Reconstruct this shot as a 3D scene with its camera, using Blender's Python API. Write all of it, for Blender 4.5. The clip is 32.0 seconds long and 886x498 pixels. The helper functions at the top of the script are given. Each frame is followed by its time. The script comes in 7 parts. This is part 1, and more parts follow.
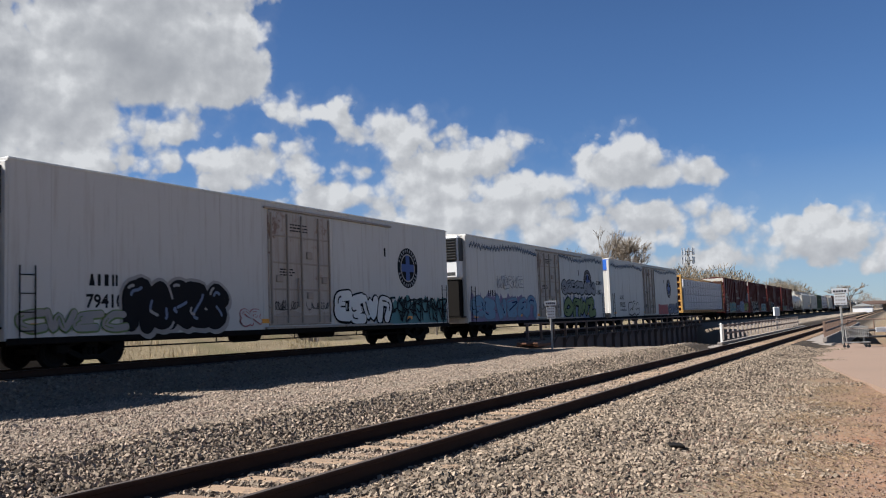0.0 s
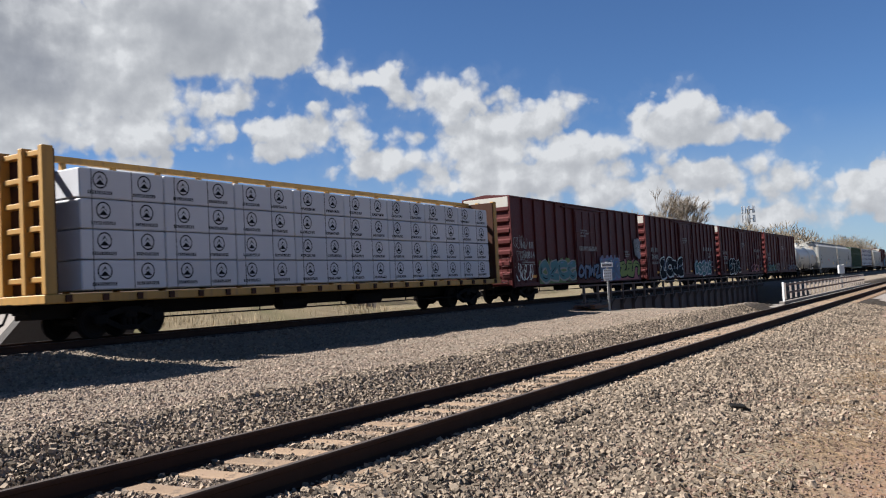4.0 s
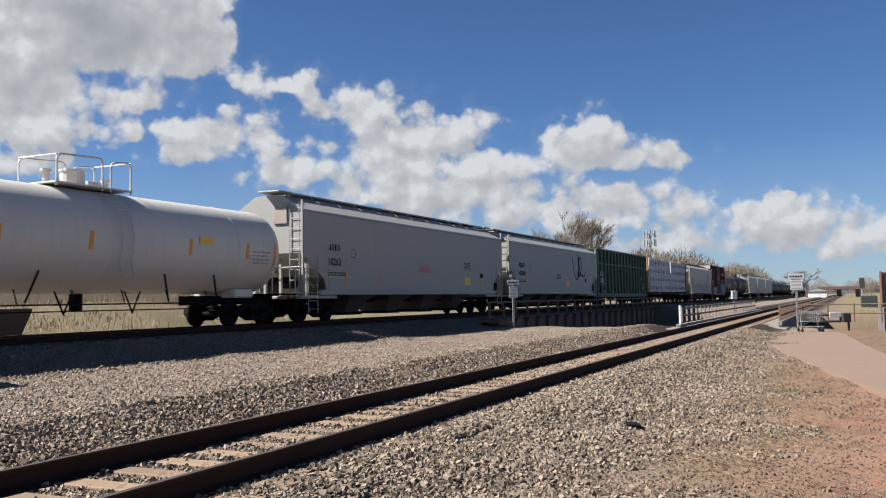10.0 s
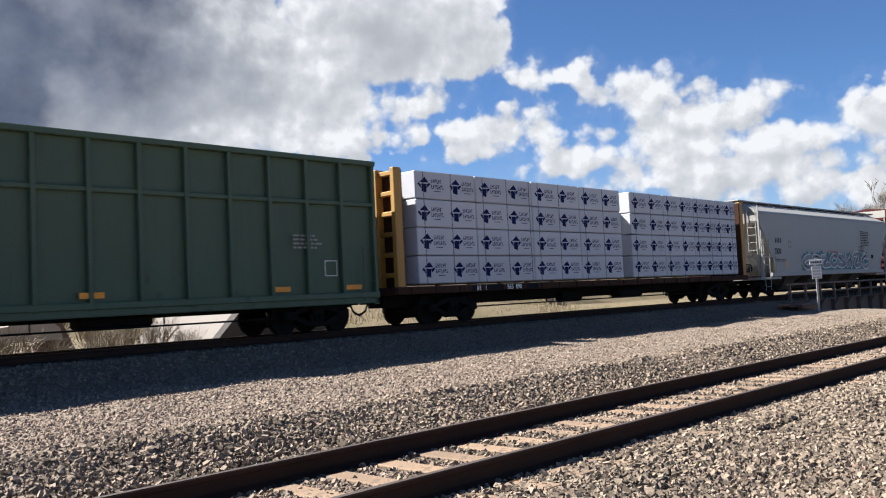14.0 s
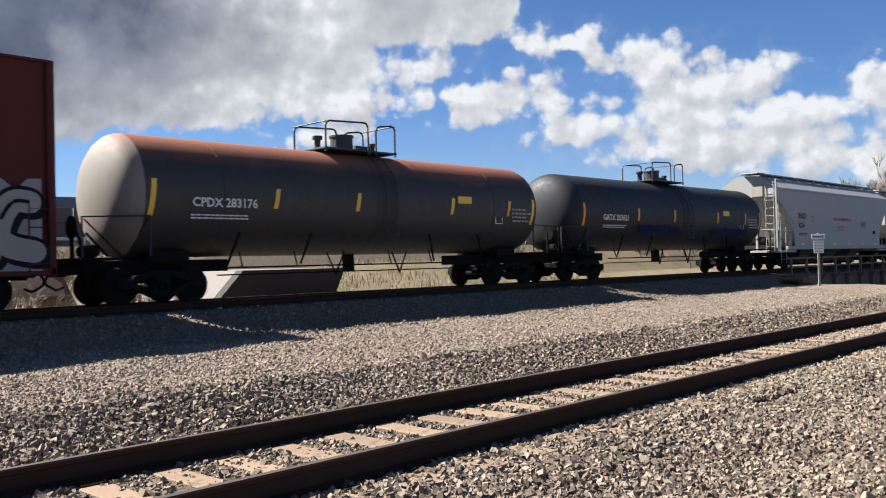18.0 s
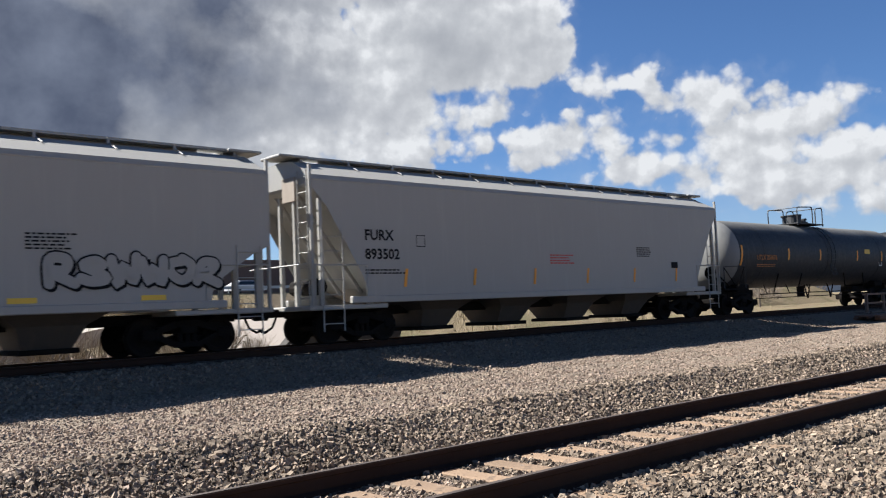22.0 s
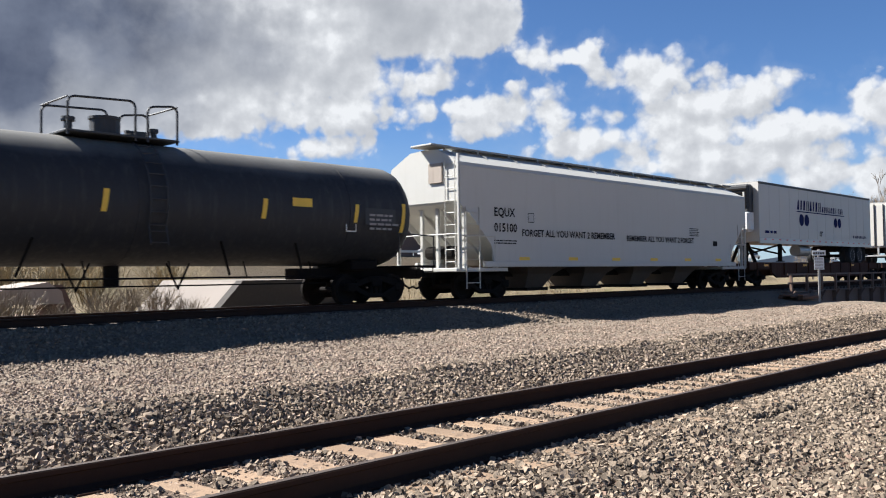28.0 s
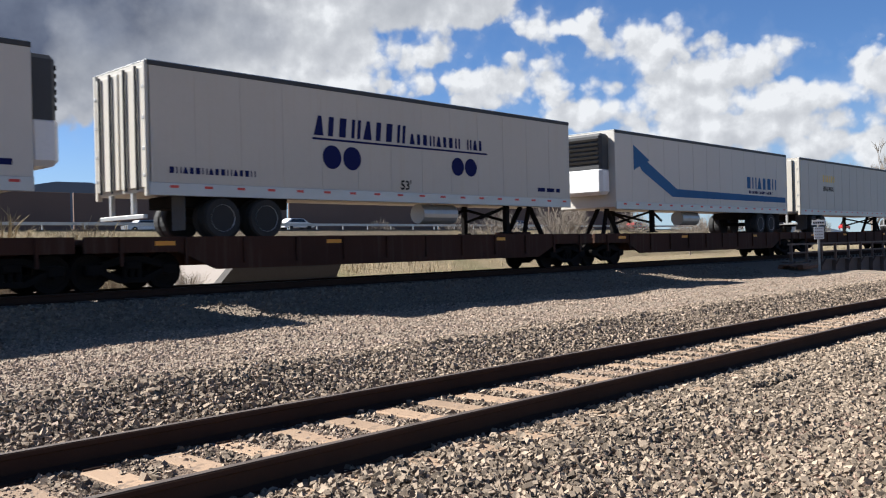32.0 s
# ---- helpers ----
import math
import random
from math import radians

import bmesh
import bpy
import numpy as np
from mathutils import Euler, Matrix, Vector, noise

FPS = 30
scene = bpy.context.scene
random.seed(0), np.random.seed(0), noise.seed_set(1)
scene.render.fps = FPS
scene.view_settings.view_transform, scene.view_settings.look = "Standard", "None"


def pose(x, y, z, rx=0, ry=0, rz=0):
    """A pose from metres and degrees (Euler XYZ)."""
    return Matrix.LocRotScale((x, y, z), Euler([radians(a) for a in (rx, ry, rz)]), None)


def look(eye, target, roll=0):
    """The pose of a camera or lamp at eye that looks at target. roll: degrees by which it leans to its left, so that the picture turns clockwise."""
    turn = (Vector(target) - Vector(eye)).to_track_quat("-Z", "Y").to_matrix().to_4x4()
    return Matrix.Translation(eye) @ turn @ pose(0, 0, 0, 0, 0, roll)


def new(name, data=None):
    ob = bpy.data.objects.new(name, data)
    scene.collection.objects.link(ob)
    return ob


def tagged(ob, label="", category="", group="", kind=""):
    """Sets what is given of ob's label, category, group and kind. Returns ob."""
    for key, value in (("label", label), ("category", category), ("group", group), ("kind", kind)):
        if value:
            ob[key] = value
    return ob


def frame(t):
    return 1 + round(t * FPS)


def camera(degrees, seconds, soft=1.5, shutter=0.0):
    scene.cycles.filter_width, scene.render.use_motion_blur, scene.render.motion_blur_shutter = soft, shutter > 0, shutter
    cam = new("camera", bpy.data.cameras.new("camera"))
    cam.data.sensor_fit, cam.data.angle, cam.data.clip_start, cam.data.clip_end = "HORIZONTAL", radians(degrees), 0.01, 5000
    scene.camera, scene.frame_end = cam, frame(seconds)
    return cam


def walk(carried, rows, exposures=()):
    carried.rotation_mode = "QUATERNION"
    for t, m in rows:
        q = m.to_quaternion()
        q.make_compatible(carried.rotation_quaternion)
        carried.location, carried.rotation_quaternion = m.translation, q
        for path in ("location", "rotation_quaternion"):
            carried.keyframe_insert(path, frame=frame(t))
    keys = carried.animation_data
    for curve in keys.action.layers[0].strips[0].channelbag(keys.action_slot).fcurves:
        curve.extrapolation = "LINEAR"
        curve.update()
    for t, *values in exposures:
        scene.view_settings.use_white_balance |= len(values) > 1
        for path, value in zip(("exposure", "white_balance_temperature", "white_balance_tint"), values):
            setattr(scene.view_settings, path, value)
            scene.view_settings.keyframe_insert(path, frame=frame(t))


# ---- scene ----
# Axes: x runs along the tracks, y away from the camera towards the train, z up from the near track's rail top.
EYE = (0.0, 0.0, 1.30)
MAIN_Y, MAIN_Z = 19.5, 0.52          # centre line and rail top of the main track
SIDE_Y = 5.38                        # centre line of the near track
SPEEDS = (18.41, 17.84, 17.61, 17.44, 18.03, 17.4)   # of the train, every 6.4 s


def aim(yaw, up, roll):
    """The camera's pose from degrees: yaw from +y towards +x, tilt up, roll."""
    a, p, r = radians(yaw), radians(up), radians(roll)
    ahead = Vector((math.sin(a) * math.cos(p), math.cos(a) * math.cos(p), math.sin(p)))
    side0 = Vector((math.cos(a), -math.sin(a), 0))
    top0 = side0.cross(ahead)
    side = side0 * math.cos(r) + top0 * math.sin(r)
    top = top0 * math.cos(r) - side0 * math.sin(r)
    m = Matrix((side, top, -ahead)).transposed().to_4x4()
    m.translation = EYE
    return m


cam = camera(54.29, 32.0, soft=1.1, shutter=0.08)
walk(cam, [(t, aim(a, p, r)) for t, a, p, r in (
    (0.0, 62.63, 4.89, -2.07), (0.5, 61.35, 3.35, -1.35), (1.0, 60.88, 2.86, -4.06), (1.5, 61.30, 3.36, -5.62),
    (2.0, 59.56, 3.16, -4.70), (2.5, 57.95, 1.78, -4.99), (4.5, 59.57, 2.83, -2.15), (5.0, 60.64, 1.3, -1.47),
    (5.5, 61.3, 0.07, -1.75), (6.0, 61.28, -0.32, -2.32), (6.5, 60.43, 0.23, -2.17), (7.0, 59.22, 0.94, -1.94),
    (7.5, 58.0, 2.32, -2.16), (8.0, 57.88, 3.07, -1.95), (8.5, 61.26, 2.14, -0.97), (9.0, 64.44, 1.93, -0.65),
    (9.5, 65.2, 2.76, -0.59), (10.0, 64.97, 3.33, -0.94), (10.5, 64.39, 3.42, -0.85), (11.0, 64.26, 3.16, -0.89),
    (11.5, 64.28, 2.33, -0.79), (12.0, 63.34, 1.94, -0.85), (12.5, 60.67, 1.46, -1.28), (13.0, 56.02, 2.1, -1.83),
    (13.5, 50.08, 2.77, -2.33), (14.0, 46.3, 3.21, -2.81), (14.5, 44.87, 3.46, -2.52), (16.5, 47.3, 1.8, -2.45),
    (17.0, 47.0, 1.53, -2.91), (17.5, 46.17, 1.21, -2.32), (18.0, 46.08, 0.93, -1.44), (18.5, 46.25, 1.73, -1.07),
    (19.0, 46.14, 2.43, -1.18), (19.5, 45.31, 2.18, -1.12), (20.0, 44.01, 2.36, -1.61), (20.5, 42.56, 3.01, -1.88),
    (21.0, 41.63, 3.68, -2.6), (21.5, 41.33, 3.95, -2.67), (22.0, 42.09, 3.96, -2.55), (22.5, 42.57, 3.76, -2.96),
    (23.0, 42.96, 3.36, -2.83), (23.5, 43.17, 2.39, -2.47), (24.0, 43.69, 1.72, -1.98), (24.5, 44.73, 1.55, -1.08),
    (25.0, 46.46, 1.13, -0.22), (25.5, 47.45, 0.91, -0.12), (27.5, 45.99, 1.36, -0.39), (28.0, 46.07, 1.74, -0.79),
    (28.5, 45.52, 2.5, -0.94), (29.0, 44.05, 2.52, -1.01), (29.5, 44.05, 1.74, -2.11), (30.0, 45.3, 1.69, -2.11),
    (30.5, 45.69, 2.08, -1.12), (31.0, 45.68, 1.36, -1.75), (31.5, 46.08, 0.71, -1.46), (32.0, 46.05, -0.03, -1.36))],
     exposures=[(t, stops, 6150, 10) for t, stops in (
         (0.0, 1.16), (2.0, 1.20), (5.0, 1.28), (7.0, 1.40), (8.0, 1.40), (9.0, 1.46), (10.0, 1.16), (12.0, 1.22), (13.0, 1.24), (14.0, 1.58), (17.0, 1.55), (18.0, 1.52), (20.0, 1.55), (22.0, 1.42), (24.0, 1.54), (28.0, 1.52), (32.0, 1.50))])

# ---- light ----
SUN = Vector((-0.52, 0.89, 1.0)).normalized()        # towards the sun
sun = new("sun", bpy.data.lights.new("sun", "SUN"))
sun.data.energy, sun.data.angle, sun.data.color = 5.0, radians(0.5), (1.0, 0.95, 0.87)
sun.matrix_basis = look((0, 0, 60), Vector((0, 0, 60)) - SUN)

# clouds: bearing and height of the middle, half width, half height, in degrees
CLOUDS = ((48.1, 17.4, 3.3, 3.4), (50.1, 15.9, 1.2, 1.5), (52.5, 14.1, 1.2, 0.9), (45.4, 12.7, 1.8, 0.7), (42.7, 11.0, 1.9, 0.35), (38.9, 10.3, 3.2, 1.0), (48.6, 10.8, 4.4, 0.9),
          (48.3, 9.7, 1.9, 0.6), (53.3, 10.0, 1.3, 0.9), (53.2, 12.0, 1.5, 0.4), (55.9, 13.9, 1.3, 0.7), (59.5, 12.4, 4.1, 1.3), (66.4, 11.2, 2.2, 1.0), (64.0, 10.5, 4.0, 1.3),
          (57.6, 10.2, 1.1, 0.45), (56.1, 8.3, 3.5, 0.9), (62.1, 8.8, 4.0, 1.4), (67.7, 8.6, 3.6, 1.3), (65.0, 6.8, 8.2, 1.5), (70.0, 8.6, 2.3, 0.7))
CLOUDS += ((74.8, 10.0, 2.6, 2.0), (79.1, 9.3, 1.3, 0.5), (72.6, 9.6, 1.5, 1.0), (76.6, 9.0, 3.2, 0.9), (76.9, 6.3, 3.5, 1.1), (81.4, 5.6, 1.3, 0.9), (70.6, 5.8, 3.6, 1.1),
           (74.3, 4.9, 4.5, 0.7), (86.7, 4.4, 3.8, 1.6), (86.8, 5.4, 1.5, 0.8), (92.0, 3.5, 4.4, 1.4), (80.7, 3.4, 5.3, 0.5), (38.6, 8.5, 2.3, 0.7))
CLOUDS += ((42.6, 17.6, 7.0, 4.2), (37.8, 13.1, 6.7, 2.2), (33.4, 15.0, 6.6, 4.3), (39.2, 11.2, 3.0, 0.9), (23.3, 16.2, 13.4, 7.2), (16.0, 17.0, 20.0, 9.5), (30.0, 11.5, 7.0, 2.6),
           (43.0, 22.0, 8.0, 3.5), (30.0, 23.0, 12.0, 4.0))
DARK = ((14.0, 15.5, 15.0, 8.0), (23.0, 15.6, 8.5, 4.2), (28.0, 20.0, 7.0, 3.0))


class Nodes:
    """Short hand for a node tree."""

    def __init__(self, tree):
        self.tree = tree
        tree.nodes.clear()

    def add(self, kind, _out=0, **values):
        n = self.tree.nodes.new(kind)
        for key, value in values.items():
            if key.startswith("i") and key[1:].isdigit():
                self.put(n.inputs[int(key[1:])], value)
            elif key in ("operation", "blend_type", "data_type", "noise_dimensions", "feature", "interpolation", "sky_type",
                         "sun_disc", "sun_elevation", "sun_rotation", "altitude", "air_density", "dust_density", "ozone_density",
                         "distance", "noise_type", "voronoi_dimensions", "clamp", "use_clamp"):
                if key == "operation": n.operation = value
                elif key == "blend_type": n.blend_type = value
                elif key == "data_type": n.data_type = value
                elif key == "noise_dimensions": n.noise_dimensions = value
                elif key == "voronoi_dimensions": n.voronoi_dimensions = value
                elif key == "feature": n.feature = value
                elif key == "sky_type": n.sky_type = value
                elif key == "sun_disc": n.sun_disc = value
                elif key == "sun_elevation": n.sun_elevation = value
                elif key == "sun_rotation": n.sun_rotation = value
                elif key == "altitude": n.altitude = value
                elif key == "air_density": n.air_density = value
                elif key == "dust_density": n.dust_density = value
                elif key == "ozone_density": n.ozone_density = value
                elif key == "distance": n.distance = value
                elif key == "use_clamp": n.use_clamp = value
            else:
                self.put(n.inputs[key], value)
        return n.outputs[_out] if n.outputs else n

    def put(self, socket, value):
        if isinstance(value, bpy.types.NodeSocket):
            self.tree.links.new(value, socket)
        else:
            socket.default_value = value

    def math(self, op, a, b=0.0, c=0.0, clamp=False):
        return self.add("ShaderNodeMath", operation=op, i0=a, i1=b, i2=c, use_clamp=clamp)

    def vec(self, op, a, b=(0, 0, 0), out=0):
        return self.add("ShaderNodeVectorMath", out, operation=op, i0=a, i1=b)

    def noise(self, vector, scale, detail=5, rough=0.55, out=0, distortion=0.0):
        return self.add("ShaderNodeTexNoise", out, Vector=vector, Scale=scale, Detail=detail, Roughness=rough, Distortion=distortion)

    def span(self, value, a, b, lo=0.0, hi=1.0):
        n = self.tree.nodes.new("ShaderNodeMapRange")
        for i, v in enumerate((value, a, b, lo, hi)):
            self.put(n.inputs[i], v)
        return n.outputs[0]

    def mix(self, fac, a, b, kind="MIX"):
        n = self.tree.nodes.new("ShaderNodeMix")
        n.data_type, n.blend_type = "RGBA", kind
        self.put(n.inputs[0], fac)
        self.put(n.inputs[6], a if isinstance(a, bpy.types.NodeSocket) else (*a, 1))
        self.put(n.inputs[7], b if isinstance(b, bpy.types.NodeSocket) else (*b, 1))
        return n.outputs[2]


def make_sky():
    world = bpy.data.worlds.new("sky")
    scene.world = world
    world.use_nodes = True
    n = Nodes(world.node_tree)
    way = n.add("ShaderNodeTexCoord", 0)
    xyz = n.tree.nodes.new("ShaderNodeSeparateXYZ")
    n.put(xyz.inputs[0], way)
    bearing = n.math("MULTIPLY", n.math("ARCTAN2", xyz.outputs[0], xyz.outputs[1]), 57.2958)
    height = n.math("MULTIPLY", n.math("ARCSINE", xyz.outputs[2]), 57.2958)
    flat = n.add("ShaderNodeCombineXYZ", i0=bearing, i1=height)

    def heap(blobs, where, soft):
        """Depth inside a heap of rounded masses, in degrees."""
        best = None
        for a, e, ra, re in blobs:
            d = n.vec("LENGTH", n.vec("MULTIPLY", n.vec("SUBTRACT", where, (a, e, 0)), (1 / ra, 1 / re, 0)), out=1)
            d = n.math("MULTIPLY", n.math("SUBTRACT", 1.0, d), min(ra, re))
            best = d if best is None else n.math("SMOOTH_MAX", best, d, soft)
        return best

    def lumps(where, scale, detail):
        """Rounded knobs like those of a cauliflower."""
        v = n.tree.nodes.new("ShaderNodeTexVoronoi")
        v.feature, v.voronoi_dimensions = "SMOOTH_F1", "2D"
        n.put(v.inputs["Vector"], where)
        n.put(v.inputs["Scale"], scale)
        n.put(v.inputs["Detail"], detail)
        n.put(v.inputs["Roughness"], 0.55)
        n.put(v.inputs["Smoothness"], 0.35)
        return n.math("SUBTRACT", 0.55, v.outputs["Distance"])

    def thickness(where):
        """How deep inside a cloud a direction lies, in degrees; and the wisps and knobs alone."""
        curl = n.vec("MULTIPLY", n.vec("SUBTRACT", n.noise(where, 0.6, 3, 0.5, out=1), (0.5, 0.5, 0.5)), (0.8, 0.6, 0))
        bent = n.vec("ADD", where, curl)
        rough = n.math("MULTIPLY", n.math("SUBTRACT", n.noise(where, 0.38, 6, 0.45), 0.5), 1.5)
        knobs = n.math("MULTIPLY", lumps(bent, 0.50, 1.0), 1.05)
        small = n.math("MULTIPLY", n.math("SUBTRACT", lumps(bent, 1.5, 1.5), 0.2), 0.30)
        fine = n.math("ADD", n.math("ADD", rough, knobs), small)
        return n.math("ADD", n.math("ADD", heap(CLOUDS, bent, 0.45), fine), 0.38), fine

    here, fine = thickness(flat)
    sunward, _ = thickness(n.vec("ADD", flat, (-0.35, 0.75, 0)))
    # further heaps all round the sky, outside the part described above
    wide = n.noise(n.vec("MULTIPLY", way, (1, 1, 2.4)), 2.1, 7, 0.6)
    away = n.span(n.vec("LENGTH", n.vec("MULTIPLY", n.vec("SUBTRACT", flat, (52, 8, 0)), (1 / 75, 1 / 30, 0)), out=1), 0.8, 1.3)
    low = n.span(height, 0.5, 5)
    rest = n.math("MULTIPLY", n.math("MULTIPLY", n.span(wide, 0.70, 0.78), away), low)
    near = n.tree.nodes.new("ShaderNodeMapRange")
    near.interpolation_type = "SMOOTHSTEP"
    n.put(near.inputs[0], here)
    n.put(near.inputs[1], -0.2)
    n.put(near.inputs[2], n.span(n.noise(flat, 0.25, 3, 0.5), 0.35, 0.65, 0.35, 0.8))
    veil = n.math("MULTIPLY", n.span(here, -0.8, 0.4, 0.0, 0.12), n.span(n.noise(flat, 0.5, 6, 0.6), 0.35, 0.6))
    cover = n.math("MAXIMUM", n.math("MAXIMUM", near.outputs[0], veil), rest)
    # shaded where more cloud lies towards the sun, and deep inside
    soft = n.noise(flat, 0.13, 4, 0.5)
    shade = n.span(n.math("ADD", heap(DARK, flat, 1.5), n.math("MULTIPLY", n.math("SUBTRACT", n.noise(flat, 0.12, 6, 0.55), 0.5), 11.0)), -2.6, 3.0)
    cast = n.span(n.math("SUBTRACT", sunward, here), -0.75, 1.8, 0.0, 0.85)
    billow = [n.noise(n.vec("ADD", flat, step), 0.42, 6, 0.52) for step in ((0, 0, 0), (-0.4, 0.8, 0))]
    relief = n.math("MULTIPLY", n.math("SUBTRACT", billow[1], billow[0]), 1.7)
    cast = n.math("MULTIPLY", cast, n.span(here, 2.2, 4.5, 1.0, 0.55))
    inner = n.span(n.math("SUBTRACT", here, n.math("MULTIPLY", fine, 0.3)), 0.9, 4.2, 0.0, 0.72)
    grey = n.math("ADD", n.math("ADD", cast, relief), n.math("MULTIPLY", inner, n.math("MULTIPLY", n.span(soft, 0.36, 0.62, 0.1, 1.3), n.span(bearing, 46, 57, 1.3, 0.3))))
    grey = n.math("MAXIMUM", grey, 0.0)
    grey = n.math("DIVIDE", grey, n.math("ADD", grey, 0.75))
    cloud = n.mix(grey, (0.625, 0.622, 0.615), (0.175, 0.188, 0.215))
    deep = n.mix(n.span(n.noise(flat, 0.2, 5, 0.55), 0.35, 0.68), (0.058, 0.072, 0.112), (0.13, 0.15, 0.20))
    cloud = n.mix(n.math("MULTIPLY", shade, 0.96), cloud, deep)
    sky = n.add("ShaderNodeTexSky", sky_type="NISHITA", sun_disc=False, sun_elevation=math.asin(SUN.z),
                sun_rotation=math.atan2(SUN.x, SUN.y), altitude=1800.0, air_density=1.0, dust_density=0.3, ozone_density=3.0)
    sky = n.vec("MULTIPLY", sky, n.mix(n.span(height, 18, 60), (1, 1, 1), (0.6, 0.6, 0.62)))
    sky = n.vec("MULTIPLY", sky, (0.056, 0.069, 0.084))
    haze = n.span(height, 10, 0, 0, 0.5)
    sky = n.mix(haze, sky, (0.36, 0.42, 0.48))
    colour = n.mix(cover, sky, cloud)
    back = n.add("ShaderNodeBackground", Color=colour, Strength=0.50)
    n.add("ShaderNodeOutputWorld", Surface=back)



make_sky()

# ---- materials ----
def material(name, colour, rough=0.6, metal=0.0, wear=None, wear_at=0.62, scale=3.0, grain=0.12, bump=0.15, streak=0.0, dirt=None,
             island=0.0, own=0.0, spec=0.5, crest=None):
    """A painted, rusty, stony or wooden surface: grain at two scales, worn patches of a second colour, streaks that run down."""
    mat = bpy.data.materials.new(name)
    mat.use_nodes = True
    n = Nodes(mat.node_tree)
    at = n.add("ShaderNodeTexCoord", 3)
    coarse = n.noise(at, scale * 0.35, 4, 0.6)
    fine = n.noise(at, scale * 14, 5, 0.65)
    tone = n.math("ADD", n.math("MULTIPLY", n.math("SUBTRACT", coarse, 0.5), grain * 3.2), n.math("MULTIPLY", n.math("SUBTRACT", fine, 0.5), grain * 2))
    tone = n.math("ADD", tone, 1.0)
    if island:
        tone = n.math("ADD", tone, n.math("MULTIPLY", n.math("SUBTRACT", n.add("ShaderNodeNewGeometry", 8), 0.5), island))
    if own:
        tone = n.math("ADD", tone, n.math("MULTIPLY", n.math("SUBTRACT", n.add("ShaderNodeObjectInfo", 5), 0.5), own))
    base = n.vec("MULTIPLY", (*colour,), n.add("ShaderNodeCombineXYZ", i0=tone, i1=tone, i2=tone))
    if wear:
        patch = n.math("ADD", n.math("MULTIPLY", coarse, 0.55), n.math("MULTIPLY", n.noise(at, scale * 3, 6, 0.7), 0.45))
        base = n.mix(n.span(patch, wear_at, wear_at + 0.06), base, wear)
    if streak:
        run = n.noise(n.vec("MULTIPLY", at, (5.0, 5.0, 0.35)), 1.3, 5, 0.6)
        base = n.mix(n.math("MULTIPLY", n.span(run, 0.52, 0.74), streak), base, dirt or (0.10, 0.075, 0.055))
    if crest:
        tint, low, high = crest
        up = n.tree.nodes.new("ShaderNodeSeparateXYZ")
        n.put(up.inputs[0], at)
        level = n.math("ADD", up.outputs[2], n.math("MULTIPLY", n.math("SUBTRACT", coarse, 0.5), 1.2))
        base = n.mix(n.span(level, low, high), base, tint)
    surface = n.tree.nodes.new("ShaderNodeBsdfPrincipled")
    n.put(surface.inputs["Base Color"], base)
    n.put(surface.inputs["Roughness"], n.span(fine, 0.3, 0.7, rough - 0.1, min(1.0, rough + 0.12)))
    surface.inputs["Metallic"].default_value = metal
    surface.inputs["Specular IOR Level"].default_value = spec
    if bump:
        b = n.tree.nodes.new("ShaderNodeBump")
        b.inputs["Strength"].default_value, b.inputs["Distance"].default_value = bump, 0.02
        n.put(b.inputs["Height"], fine)
        n.put(surface.inputs["Normal"], b.outputs[0])
    out = n.tree.nodes.new("ShaderNodeOutputMaterial")
    n.put(out.inputs[0], surface.outputs[0])
    return mat


